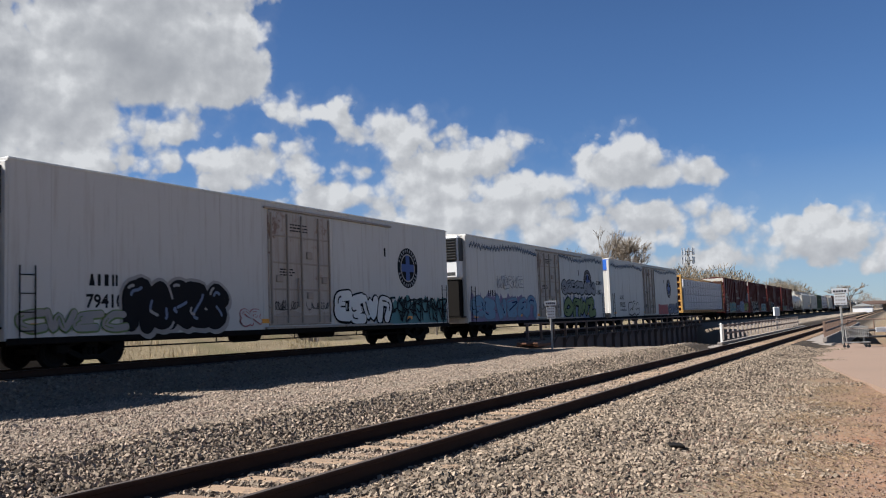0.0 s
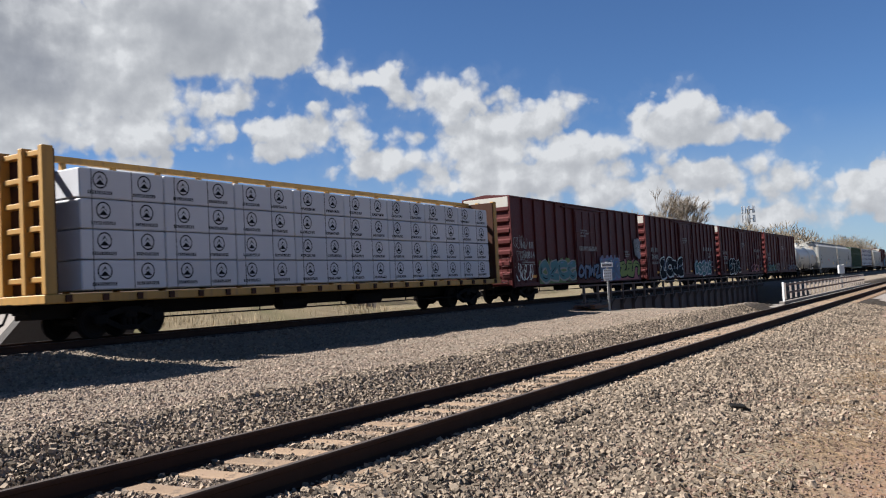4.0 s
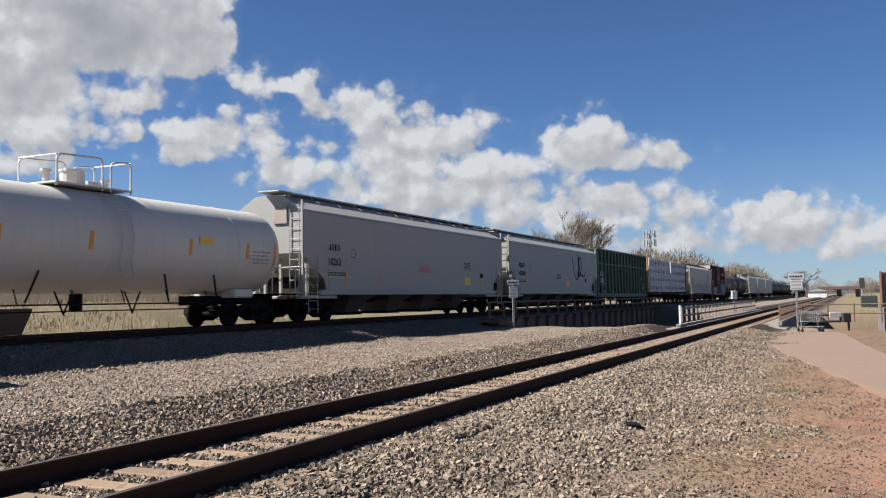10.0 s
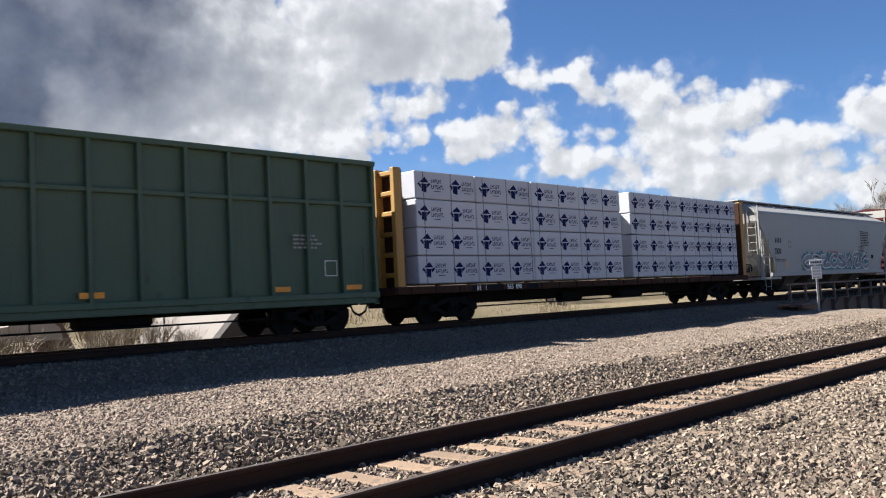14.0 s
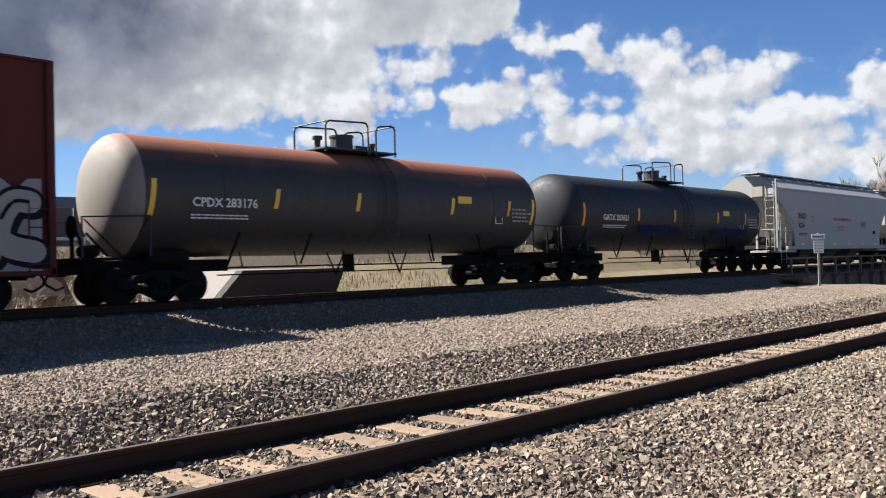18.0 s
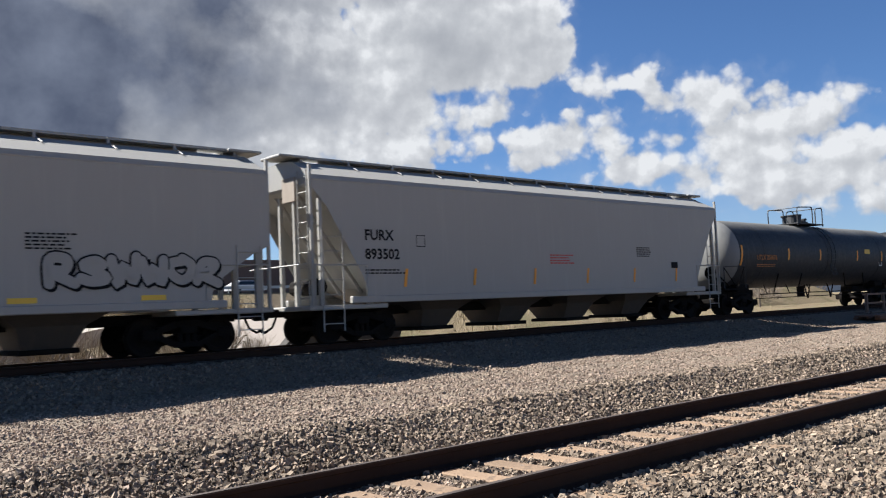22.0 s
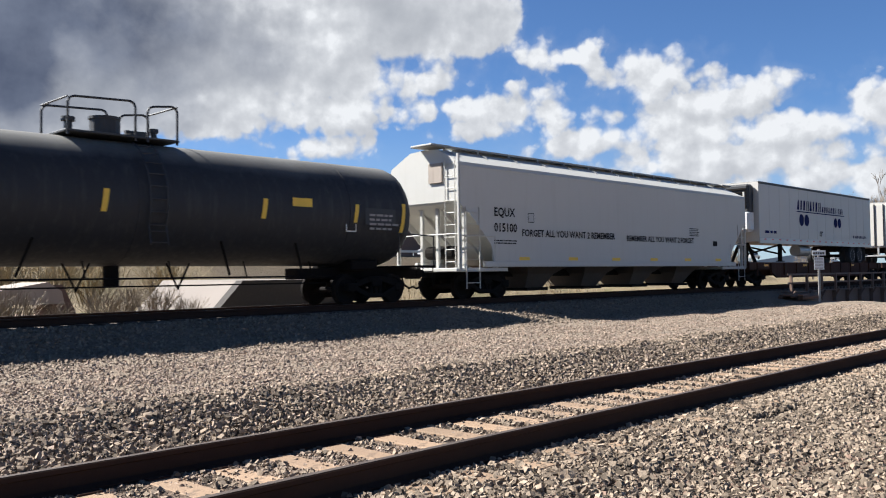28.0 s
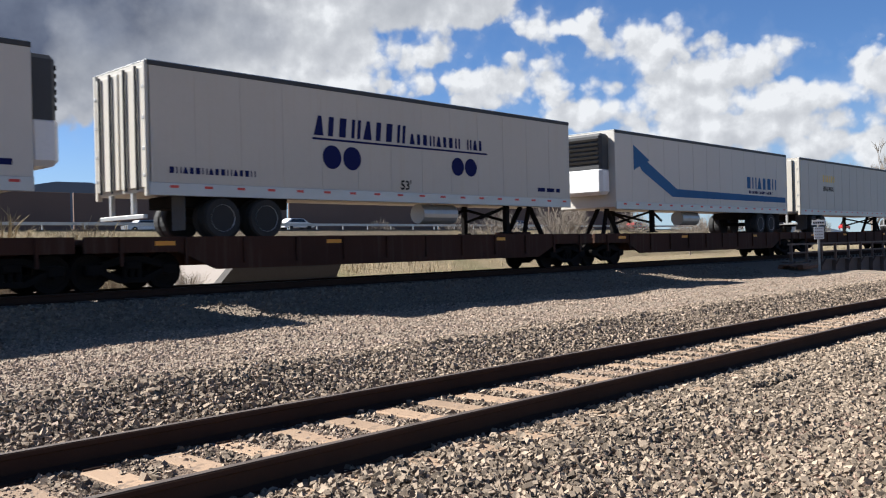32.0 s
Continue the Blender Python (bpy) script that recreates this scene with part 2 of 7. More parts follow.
def ground_material():
    """Ballast, gravel, red dirt, dry grass and the concrete tint, told apart by where they lie."""
    mat = bpy.data.materials.new("ground_gravel")
    mat.use_nodes = True
    n = Nodes(mat.node_tree)
    at = n.add("ShaderNodeTexCoord", 3)
    xyz = n.tree.nodes.new("ShaderNodeSeparateXYZ")
    n.put(xyz.inputs[0], at)
    x, y = xyz.outputs[0], xyz.outputs[1]
    cells = n.tree.nodes.new("ShaderNodeTexVoronoi")
    n.put(cells.inputs["Vector"], at)
    cells.inputs["Scale"].default_value = 21
    edge = n.tree.nodes.new("ShaderNodeTexVoronoi")
    n.put(edge.inputs["Vector"], at)
    edge.inputs["Scale"].default_value = 42
    pick = n.vec("DOT_PRODUCT", cells.outputs[1], (0.33, 0.33, 0.33), out=1)
    pick2 = n.vec("DOT_PRODUCT", edge.outputs[1], (0.33, 0.33, 0.33), out=1)
    soft = n.noise(at, 0.6, 5, 0.6)
    pick = n.math("ADD", n.math("MULTIPLY", pick, 0.6), n.math("MULTIPLY", pick2, 0.4))
    stone = n.mix(n.span(pick, 0.15, 0.85), (0.156, 0.129, 0.101), (0.413, 0.338, 0.261))
    stone = n.mix(n.span(n.noise(at, 9, 2), 0.55, 0.7), stone, (0.314, 0.226, 0.164))
    stone = n.mix(n.span(soft, 0.35, 0.7, 0, 0.35), stone, (0.314, 0.254, 0.195))
    stone = n.mix(n.span(y, 8.6, 10.5, 0, 0.6), stone, n.mix(pick2, (0.264, 0.205, 0.152), (0.413, 0.331, 0.249)))
    # darker under the loose ballast: shade of the gaps between stones, put into the colour
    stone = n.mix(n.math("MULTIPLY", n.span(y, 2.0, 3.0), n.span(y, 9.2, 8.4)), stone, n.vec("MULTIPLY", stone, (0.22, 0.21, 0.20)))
    dusty = n.span(n.math("ABSOLUTE", n.math("SUBTRACT", y, SIDE_Y)), 0.95, 0.70)
    stone = n.mix(n.math("MULTIPLY", dusty, 0.7), stone, n.mix(n.noise(at, 9, 6, 0.7), (0.16, 0.108, 0.075), (0.26, 0.19, 0.138)))
    dirt = n.mix(n.noise(at, 3.5, 7, 0.7), (0.20, 0.078, 0.042), (0.47, 0.235, 0.140))
    dirt = n.mix(n.span(pick2, 0.58, 0.70), dirt, (0.264, 0.205, 0.172))
    dirt = n.mix(n.span(n.noise(at, 0.9, 6, 0.7), 0.50, 0.66, 0, 0.4), dirt, n.mix(pick2, (0.198, 0.155, 0.112), (0.297, 0.238, 0.185)))
    dirt = n.mix(n.span(n.noise(at, 30, 3, 0.6), 0.60, 0.70), dirt, (0.132, 0.0825, 0.0627))
    dirt = n.mix(n.span(n.noise(at, 1.3, 6, 0.68), 0.50, 0.62, 0, 0.75), dirt, (0.155, 0.078, 0.05))
    straw = n.mix(n.noise(n.vec("MULTIPLY", at, (6, 30, 1)), 2, 6, 0.7), (0.145, 0.0957, 0.0495), (0.264, 0.198, 0.119))
    grass = n.mix(n.noise(at, 1.4, 8, 0.7), (0.178, 0.135, 0.0759), (0.31, 0.247, 0.155))
    grass = n.mix(n.span(n.noise(at, 0.22, 4), 0.52, 0.68), grass, (0.178, 0.155, 0.0792))
    edge_y = n.math("ADD", y, n.math("MULTIPLY", n.math("SUBTRACT", n.noise(at, 0.5, 6, 0.65), 0.5), 2.6))
    # the dirt lies on the camera's side, the straw along its border
    near = n.span(edge_y, 1.7, -0.3)
    colour = n.mix(n.span(edge_y, 2.9, 1.3, 0, 0.75), stone, straw)
    colour = n.mix(n.math("MULTIPLY", near, n.span(n.noise(at, 2.2, 5), 0.3, 0.55, 0.55, 1)), colour, dirt)
    colour = n.vec("MULTIPLY", colour, (0.78, 0.78, 0.78))
    # band under and beside the train, its shadow put into the gravel colour
    train_shade = n.math("MULTIPLY", n.span(y, 14.0, 15.0), n.span(edge_y, 24.0, 23.0))
    colour = n.mix(n.math("MULTIPLY", train_shade, 0.85), colour, n.mix(pick, (0.135, 0.105, 0.078), (0.245, 0.195, 0.148)))
    behind = n.span(edge_y, 23.5, 25.0)
    grass = n.vec("MULTIPLY", grass, (0.78, 0.78, 0.78))
    colour = n.mix(behind, colour, grass)
    yonder = n.math("MULTIPLY", n.span(x, 24, 34), n.span(edge_y, 0.8, -0.8))
    colour = n.mix(yonder, colour, n.mix(n.noise(at, 1.1, 7, 0.7), (0.105, 0.072, 0.05), (0.20, 0.145, 0.09)))
    far = n.span(edge_y, -3.0, -8.0)
    colour = n.mix(far, colour, grass)
    channel = n.math("MULTIPLY", n.span(x, 45.5, 47.5), n.span(x, 87, 84))
    colour = n.mix(n.math("MULTIPLY", channel, 0.8), colour, (0.11, 0.085, 0.06))
    past = n.span(x, 84, 95)
    wide = n.math("MULTIPLY", past, n.math("MAXIMUM", n.span(edge_y, 2.0, 0.5), behind))
    colour = n.mix(wide, colour, grass)
    surface = n.tree.nodes.new("ShaderNodeBsdfPrincipled")
    n.put(surface.inputs["Base Color"], colour)
    surface.inputs["Roughness"].default_value = 0.92
    surface.inputs["Specular IOR Level"].default_value = 0.2
    b = n.tree.nodes.new("ShaderNodeBump")
    b.inputs["Strength"].default_value, b.inputs["Distance"].default_value = 0.9, 0.05
    n.put(b.inputs["Strength"], n.span(edge_y, 1.0, 2.4, 0.25, 0.9))
    n.put(b.inputs["Height"], n.math("SUBTRACT", n.math("MULTIPLY", n.noise(at, 14, 4), 0.35),
                                     n.math("ADD", cells.outputs[0], n.math("MULTIPLY", edge.outputs[0], 0.6))))
    n.put(surface.inputs["Normal"], b.outputs[0])
    out = n.tree.nodes.new("ShaderNodeOutputMaterial")
    n.put(out.inputs[0], surface.outputs[0])
    return mat


GROUND = ground_material()
STONE = material("ballast_stone", (0.205, 0.160, 0.118), 0.9, grain=0.10, scale=6, bump=0.3, island=1.3, spec=0.2)
# darker shoulder stones: the train's shadow is put into their colour
DARKSTONE = material("shaded_ballast_stone", (0.19, 0.150, 0.112), 0.9, grain=0.10, scale=6, bump=0.3, island=0.7, spec=0.2)
GRAVEL = material("tan_gravel_stone", (0.284, 0.218, 0.168), 0.9, grain=0.10, scale=6, bump=0.3, island=0.9, spec=0.2)
REDSTONE = material("pink_gravel", (0.186, 0.126, 0.095), 0.9, grain=0.10, scale=6, bump=0.3, island=0.8, spec=0.2)
RAIL = material("rusty_rail_steel", (0.044, 0.025, 0.018), 0.9, 0.0, spec=0.08, wear=(0.065, 0.034, 0.022), grain=0.2, scale=4)
RAILTOP = material("worn_rail_head", (0.07, 0.052, 0.042), 0.65, 0.2, grain=0.15, scale=4)
TIE = material("weathered_tie_wood", (0.24, 0.160, 0.100), 0.85, wear=(0.11, 0.075, 0.05), wear_at=0.58, grain=0.2, scale=2.5, bump=0.5, own=0.35)
OLDTIE = material("creosoted_tie", (0.09, 0.07, 0.055), 0.85, grain=0.2, bump=0.4)
CONCRETE = material("concrete", (0.202, 0.174, 0.151), 0.9, wear=(0.202, 0.179, 0.158), grain=0.08, scale=0.8, bump=0.25)
# darker copy of the concrete: shade of the wall's front put into the colour
DARKCONCRETE = material("shaded_concrete", (0.038, 0.032, 0.028), 0.9, grain=0.1, scale=0.6, bump=0.2)
PALECONCRETE = material("pale_concrete", (0.303, 0.264, 0.225), 0.9, wear=(0.258, 0.225, 0.191), grain=0.06, scale=0.6, bump=0.2)
PATH = material("pink_concrete_path", (0.205, 0.138, 0.098), 0.9, wear=(0.150, 0.105, 0.078), wear_at=0.58, grain=0.08, scale=0.7, bump=0.3)
REEFER = material("white_reefer_paint", (0.52, 0.495, 0.455), 0.55, grain=0.05, scale=0.8, bump=0.05, streak=0.5, dirt=(0.33, 0.27, 0.215))
DOORPAINT = material("stained_reefer_door_paint", (0.40, 0.35, 0.30), 0.65, wear=(0.20, 0.12, 0.085), wear_at=0.54, grain=0.10, scale=1.3, bump=0.08, streak=0.7, dirt=(0.25, 0.165, 0.12))
BROWN = material("oxide_red_paint", (0.075, 0.0125, 0.012), 0.6, spec=0.25, wear=(0.07, 0.022, 0.018), grain=0.10, scale=0.9, bump=0.08, streak=0.35, dirt=(0.05, 0.022, 0.019))
GREEN = material("dull_green_paint", (0.062, 0.100, 0.058), 0.6, wear=(0.028, 0.042, 0.03), wear_at=0.60, grain=0.12, scale=0.9, bump=0.08, streak=0.35, dirt=(0.045, 0.055, 0.035))
HOPPER = material("pale_grey_hopper_paint", (0.315, 0.303, 0.278), 0.55, grain=0.045, scale=0.7, bump=0.05, streak=0.18, dirt=(0.42, 0.40, 0.36))
PALEHOPPER = material("cream_hopper_paint", (0.45, 0.44, 0.405), 0.55, grain=0.045, scale=0.7, bump=0.05, streak=0.22, dirt=(0.36, 0.33, 0.28))
RUSTBAR = material("rust_stained_hardware", (0.34, 0.285, 0.235), 0.75, wear=(0.20, 0.12, 0.08), grain=0.16, scale=1.5, bump=0.15, streak=0.4)
# stained bays; the shade under the car is put into the dark base colour
HOPPER_BAY = material("stained_shaded_bay", (0.07, 0.056, 0.044), 0.8, wear=(0.045, 0.036, 0.028), grain=0.16, scale=1.5, bump=0.15, streak=0.5)
WHITETANK = material("white_tank_paint", (0.58, 0.55, 0.49), 0.5, grain=0.05, scale=0.8, bump=0.03, streak=0.3, dirt=(0.42, 0.36, 0.27))
BLACKTANK = material("black_tank_paint", (0.022, 0.022, 0.024), 0.58, wear=(0.027, 0.026, 0.027), grain=0.10, scale=0.6, spec=0.3, bump=0.0, streak=0.25, dirt=(0.05, 0.046, 0.04))
# faded paint; its grey crest is the sunlit sheen of the top, mixed in by height
GREYTANK = material("faded_black_paint_lit_top", (0.024, 0.025, 0.028), 0.6, wear=(0.034, 0.034, 0.035), wear_at=0.66, grain=0.12, scale=0.6, spec=0.3, bump=0.0, streak=0.3, dirt=(0.09, 0.085, 0.075), crest=((0.17, 0.165, 0.15), 3.35, 3.95))
RUSTTANK = material("rusty_black_tank_paint", (0.03, 0.029, 0.028), 0.6, wear=(0.055, 0.037, 0.03), wear_at=0.6, grain=0.2, scale=0.6, bump=0.05, streak=0.3, dirt=(0.10, 0.05, 0.035), crest=((0.27, 0.095, 0.045), 3.2, 3.8))
# dust and rust on the sun-facing head, lightened further by sunlight put into the colour
LITDUSTY = material("sunlit_dusty_cream_paint", (0.215, 0.185, 0.15), 0.7, wear=(0.13, 0.11, 0.09), wear_at=0.62, grain=0.1, scale=0.8, bump=0.05, streak=0.3, crest=((0.27, 0.12, 0.07), 3.5, 4.0))
# grey for the head towards the sun: sunlight put into the colour
DULLHEAD = material("sunlit_grey_tank_head", (0.21, 0.21, 0.205), 0.6, wear=(0.14, 0.14, 0.14), grain=0.1, scale=0.8, bump=0.05, streak=0.3, dirt=(0.10, 0.10, 0.095))
YELLOW = material("yellow_car_paint", (0.40, 0.215, 0.045), 0.6, wear=(0.17, 0.09, 0.04), grain=0.15, scale=1.2, streak=0.4)
TRAILER = material("white_trailer_panel", (0.485, 0.46, 0.415), 0.5, grain=0.04, scale=0.8, bump=0.04, streak=0.2, dirt=(0.50, 0.46, 0.38))
CREAM = material("cream_trailer_panel", (0.45, 0.42, 0.365), 0.5, grain=0.05, scale=0.8, bump=0.04, streak=0.3, dirt=(0.42, 0.35, 0.26))
ALU = material("dull_aluminium", (0.42, 0.42, 0.41), 0.45, 0.6, grain=0.12, scale=2)
GEAR = material("sooty_running_gear", (0.011, 0.0095, 0.0085), 0.95, spec=0.1, wear=(0.024, 0.018, 0.014), grain=0.25, scale=2.5, bump=0.2)
WHEELSTEEL = material("wheel_tread_steel", (0.012, 0.010, 0.009), 0.85, 0.0, spec=0.1, grain=0.2, scale=3)
TYRE = material("black_rubber_tyre", (0.02, 0.02, 0.02), 0.85, grain=0.2, scale=4)
RUSTDECK = material("rusty_flatcar_steel", (0.052, 0.023, 0.015), 0.9, spec=0.2, wear=(0.028, 0.016, 0.012), grain=0.25, scale=1.2, bump=0.2, streak=0.4)
DARKMETAL = material("dark_painted_steel", (0.03, 0.031, 0.033), 0.6, grain=0.2, scale=2)
GALV = material("galvanised_walkway", (0.42, 0.43, 0.42), 0.5, 0.5, grain=0.15, scale=3)
WRAP = material("white_lumber_wrap", (0.50, 0.50, 0.53), 0.6, grain=0.06, scale=2, bump=0.35, own=0.10)
NAVY = material("navy_print", (0.010, 0.014, 0.075), 0.85, grain=0.08, spec=0.12)
ARROWBLUE = material("blue_arrow_print", (0.04, 0.12, 0.26), 0.8, grain=0.08, spec=0.15)
INK = material("black_print", (0.014, 0.014, 0.016), 0.85, grain=0.1, spec=0.12)
WHITEINK = material("white_print", (0.68, 0.67, 0.63), 0.6, grain=0.1)
FADED = material("faded_white_print", (0.30, 0.28, 0.26), 0.7, grain=0.15)
DIMORANGE = material("faded_orange_print", (0.36, 0.14, 0.03), 0.7, grain=0.2)
ORANGE = material("orange_reflector", (0.75, 0.30, 0.02), 0.5, grain=0.1)
YELLOWINK = material("yellow_print", (0.75, 0.48, 0.05), 0.5, grain=0.1)
REDINK = material("red_print", (0.50, 0.05, 0.04), 0.6, grain=0.1)
BLUE = material("blue_print", (0.02, 0.12, 0.50), 0.5, grain=0.1)
DEEPTEAL = material("deep_teal_spray_paint", (0.02, 0.07, 0.08), 0.7, wear=(0.081, 0.103, 0.108), wear_at=0.53, grain=0.3, scale=2.2)
GREYINK = material("grey_spray_paint", (0.26, 0.26, 0.27), 0.7, wear=(0.189, 0.189, 0.193), wear_at=0.53, grain=0.3, scale=2.2)
EMBLEMBLUE = material("blue_emblem_print", (0.03, 0.07, 0.24), 0.6, grain=0.15)
TEAL = material("teal_spray_paint", (0.07, 0.19, 0.20), 0.7, wear=(0.103, 0.157, 0.162), wear_at=0.53, grain=0.3, scale=2.2)
PINK = material("pink_spray_paint", (0.38, 0.11, 0.12), 0.7, wear=(0.243, 0.121, 0.126), wear_at=0.53, grain=0.3, scale=2.2)
LILAC = material("lilac_spray_paint", (0.19, 0.155, 0.26), 0.7, wear=(0.157, 0.141, 0.189), wear_at=0.53, grain=0.3, scale=2.2)
LIME = material("lime_spray_paint", (0.22, 0.27, 0.05), 0.7, wear=(0.171, 0.193, 0.094), wear_at=0.53, grain=0.3, scale=2.2)
SKYINK = material("pale_blue_spray_paint", (0.13, 0.25, 0.36), 0.7, wear=(0.130, 0.184, 0.234), wear_at=0.53, grain=0.3, scale=2.2)
MOSS = material("olive_spray_paint", (0.13, 0.19, 0.06), 0.7, wear=(0.130, 0.157, 0.099), wear_at=0.53, grain=0.3, scale=2.2)
STEELBLUE = material("grey_blue_spray_paint", (0.13, 0.17, 0.25), 0.7, wear=(0.130, 0.148, 0.184), wear_at=0.53, grain=0.3, scale=2.2)
WOOD = material("worn_brown_timber", (0.187, 0.0864, 0.0468), 0.85, grain=0.2, scale=2, bump=0.3, own=0.3)
GALVWIRE = material("grey_fence_steel", (0.30, 0.29, 0.27), 0.6, 0.3, grain=0.15)
RUSTFENCE = material("rusty_brown_railing", (0.144, 0.09, 0.0648), 0.75, grain=0.2)
PALEFENCE = material("pale_weathered_railing", (0.258, 0.214, 0.186), 0.75, grain=0.2, own=0.2)
GIRDER = material("brown_girder_steel", (0.119, 0.0806, 0.0625), 0.75, grain=0.2, scale=1)
BARK = material("grey_brown_bark", (0.17, 0.14, 0.115), 0.9, grain=0.2, scale=3)
TWIG = material("pale_twigs", (0.20, 0.165, 0.13), 0.9, grain=0.2, scale=2)
BUD = material("yellow_green_buds", (0.135, 0.108, 0.075), 0.9, grain=0.25, scale=2, island=0.6)
SHRUB = material("grey_shrub_stems", (0.202, 0.163, 0.123), 0.9, grain=0.2, scale=2, island=0.5)
STALK = material("brown_straw_stalks", (0.20, 0.135, 0.075), 0.9, grain=0.2, scale=2, island=0.9)
STRAW = material("dry_straw_stems", (0.309, 0.242, 0.140), 0.9, grain=0.2, scale=2, island=0.6)
HILL = material("far_hill", (0.086, 0.117, 0.172), 0.95, grain=0.1, scale=0.02, bump=0)
WALLBROWN = material("brown_retaining_wall", (0.125, 0.082, 0.066), 0.9, grain=0.12, scale=0.4)
ASPHALT = material("asphalt", (0.07, 0.068, 0.065), 0.9, grain=0.15, scale=1)
CARWHITE = material("white_car_paint", (0.624, 0.624, 0.624), 0.3, grain=0.03)
CARRED = material("red_car_paint", (0.45, 0.03, 0.03), 0.3, grain=0.03)
CARGREY = material("silver_car_paint", (0.40, 0.41, 0.43), 0.3, 0.4, grain=0.03)
GLASS = material("dark_tinted_glass", (0.02, 0.025, 0.03), 0.08, grain=0.02, bump=0)


# ---- mesh tools ----
class Shape:
    """Collects faces for one mesh."""

    def __init__(self):
        self.v, self.f = [], []

    def face_block(self, verts, faces):
        k = len(self.v)
        self.v += [tuple(p) for p in verts]
        self.f += [tuple(i + k for i in q) for q in faces]
        return self

    def box(self, x0, x1, y0, y1, z0, z1, b=0.0):
        """A box, its edges chamfered by b."""
        if b <= 0:
            return self.face_block([(x, y, z) for x in (x0, x1) for y in (y0, y1) for z in (z0, z1)],
                                   [(0, 1, 3, 2), (4, 6, 7, 5), (0, 4, 5, 1), (2, 3, 7, 6), (0, 2, 6, 4), (1, 5, 7, 3)])
        b = min(b, abs(x1 - x0) * 0.45, abs(y1 - y0) * 0.45, abs(z1 - z0) * 0.45)
        lo, hi = (x0, y0, z0), (x1, y1, z1)
        verts, index = [], {}
        for s in ((i, j, k) for i in (0, 1) for j in (0, 1) for k in (0, 1)):
            for axis in range(3):
                p = [hi[a] if s[a] else lo[a] for a in range(3)]
                for a in range(3):
                    if a != axis:
                        p[a] += -b if s[a] else b
                index[s, axis] = len(verts)
                verts.append(p)
        faces = []
        for axis in range(3):
            u, w = (axis + 1) % 3, (axis + 2) % 3
            for side in (0, 1):
                ring = []
                for su, sw in ((0, 0), (1, 0), (1, 1), (0, 1)):
                    s = [0, 0, 0]
                    s[axis], s[u], s[w] = side, su, sw
                    ring.append(index[tuple(s), axis])
                faces.append(tuple(ring if side else ring[::-1]))
            for su in (0, 1):
                for sw in (0, 1):
                    s0, s1 = [0, 0, 0], [0, 0, 0]
                    s0[u] = s1[u] = su
                    s0[w] = s1[w] = sw
                    s1[axis] = 1
                    s0, s1 = tuple(s0), tuple(s1)
                    q = (index[s0, u], index[s1, u], index[s1, w], index[s0, w])
                    faces.append(q if su == sw else q[::-1])
        for s in ((i, j, k) for i in (0, 1) for j in (0, 1) for k in (0, 1)):
            q = (index[s, 0], index[s, 1], index[s, 2])
            faces.append(q if sum(s) % 2 else q[::-1])
        return self.face_block(verts, faces)

    def tube(self, p, q, r, n=8, r2=None, caps=True):
        """A round bar from p to q."""
        p, q = Vector(p), Vector(q)
        r2 = r if r2 is None else r2
        a = (q - p).normalized()
        s = a.cross(Vector((0, 0, 1)) if abs(a.z) < 0.9 else Vector((1, 0, 0))).normalized()
        t = a.cross(s)
        ring = [(math.cos(2 * math.pi * i / n), math.sin(2 * math.pi * i / n)) for i in range(n)]
        verts = [p + (s * c + t * d) * r for c, d in ring] + [q + (s * c + t * d) * r2 for c, d in ring]
        faces = [(i, n + i, n + (i + 1) % n, (i + 1) % n) for i in range(n)]
        if caps:
            faces += [tuple(range(n)), tuple(range(2 * n - 1, n - 1, -1))]
        return self.face_block(verts, faces)

    def pipe(self, points, r, n=6):
        """A bent round bar through points, in one piece."""
        p = [Vector(q) for q in points]
        rings, s = [], None
        for i, q in enumerate(p):
            before, after = (q - p[i - 1]).normalized() if i else None, (p[i + 1] - q).normalized() if i < len(p) - 1 else None
            a = (before or after) if before is None or after is None else (before + after)
            a = (a if a.length > 1e-4 else before).normalized()
            if s is None:
                s = a.cross(Vector((0, 0, 1)) if abs(a.z) < 0.9 else Vector((1, 0, 0)))
            s = (s - a * s.dot(a))
            s = (s if s.length > 1e-3 else a.orthogonal()).normalized()
            t = a.cross(s)
            wide = 1.0 if before is None or after is None else min(1.6, 1 / max(0.4, before.dot(a)))
            rings.append([q + (s * math.cos(2 * math.pi * k / n) + t * math.sin(2 * math.pi * k / n)) * r * wide for k in range(n)])
        return self.loft(rings)

    def loft(self, rings, close=True):
        """Skin between rings of equally many points."""
        n = len(rings[0])
        verts = [p for ring in rings for p in ring]
        faces = [(k * n + i, k * n + (i + 1) % n, (k + 1) * n + (i + 1) % n, (k + 1) * n + i) for k in range(len(rings) - 1) for i in range(n)]
        if close:
            faces += [tuple(range(n - 1, -1, -1)), tuple(range((len(rings) - 1) * n, len(rings) * n))]
        return self.face_block(verts, faces)

    def flat(self, points, y):
        """A flat patch on a side wall: points in x and z, facing -y."""
        return self.face_block([(x, y, z) for x, z in points], [tuple(range(len(points)))])

    def mesh(self, name, mat, smooth=False):
        me = bpy.data.meshes.new(name)
        me.from_pydata(self.v, [], self.f)
        me.materials.append(mat)
        if smooth:
            me.shade_smooth()
            me.set_sharp_from_angle(angle=radians(35))
        me.update()
        return me


def part(name, shape, mat, parent, label="", at=None, smooth=False):
    """One mesh under a thing or a part."""
    me = shape if isinstance(shape, bpy.types.Mesh) else shape.mesh(name, mat, smooth)
    ob = new(name, me)
    ob.parent = parent
    if at is not None:
        ob.matrix_basis = at
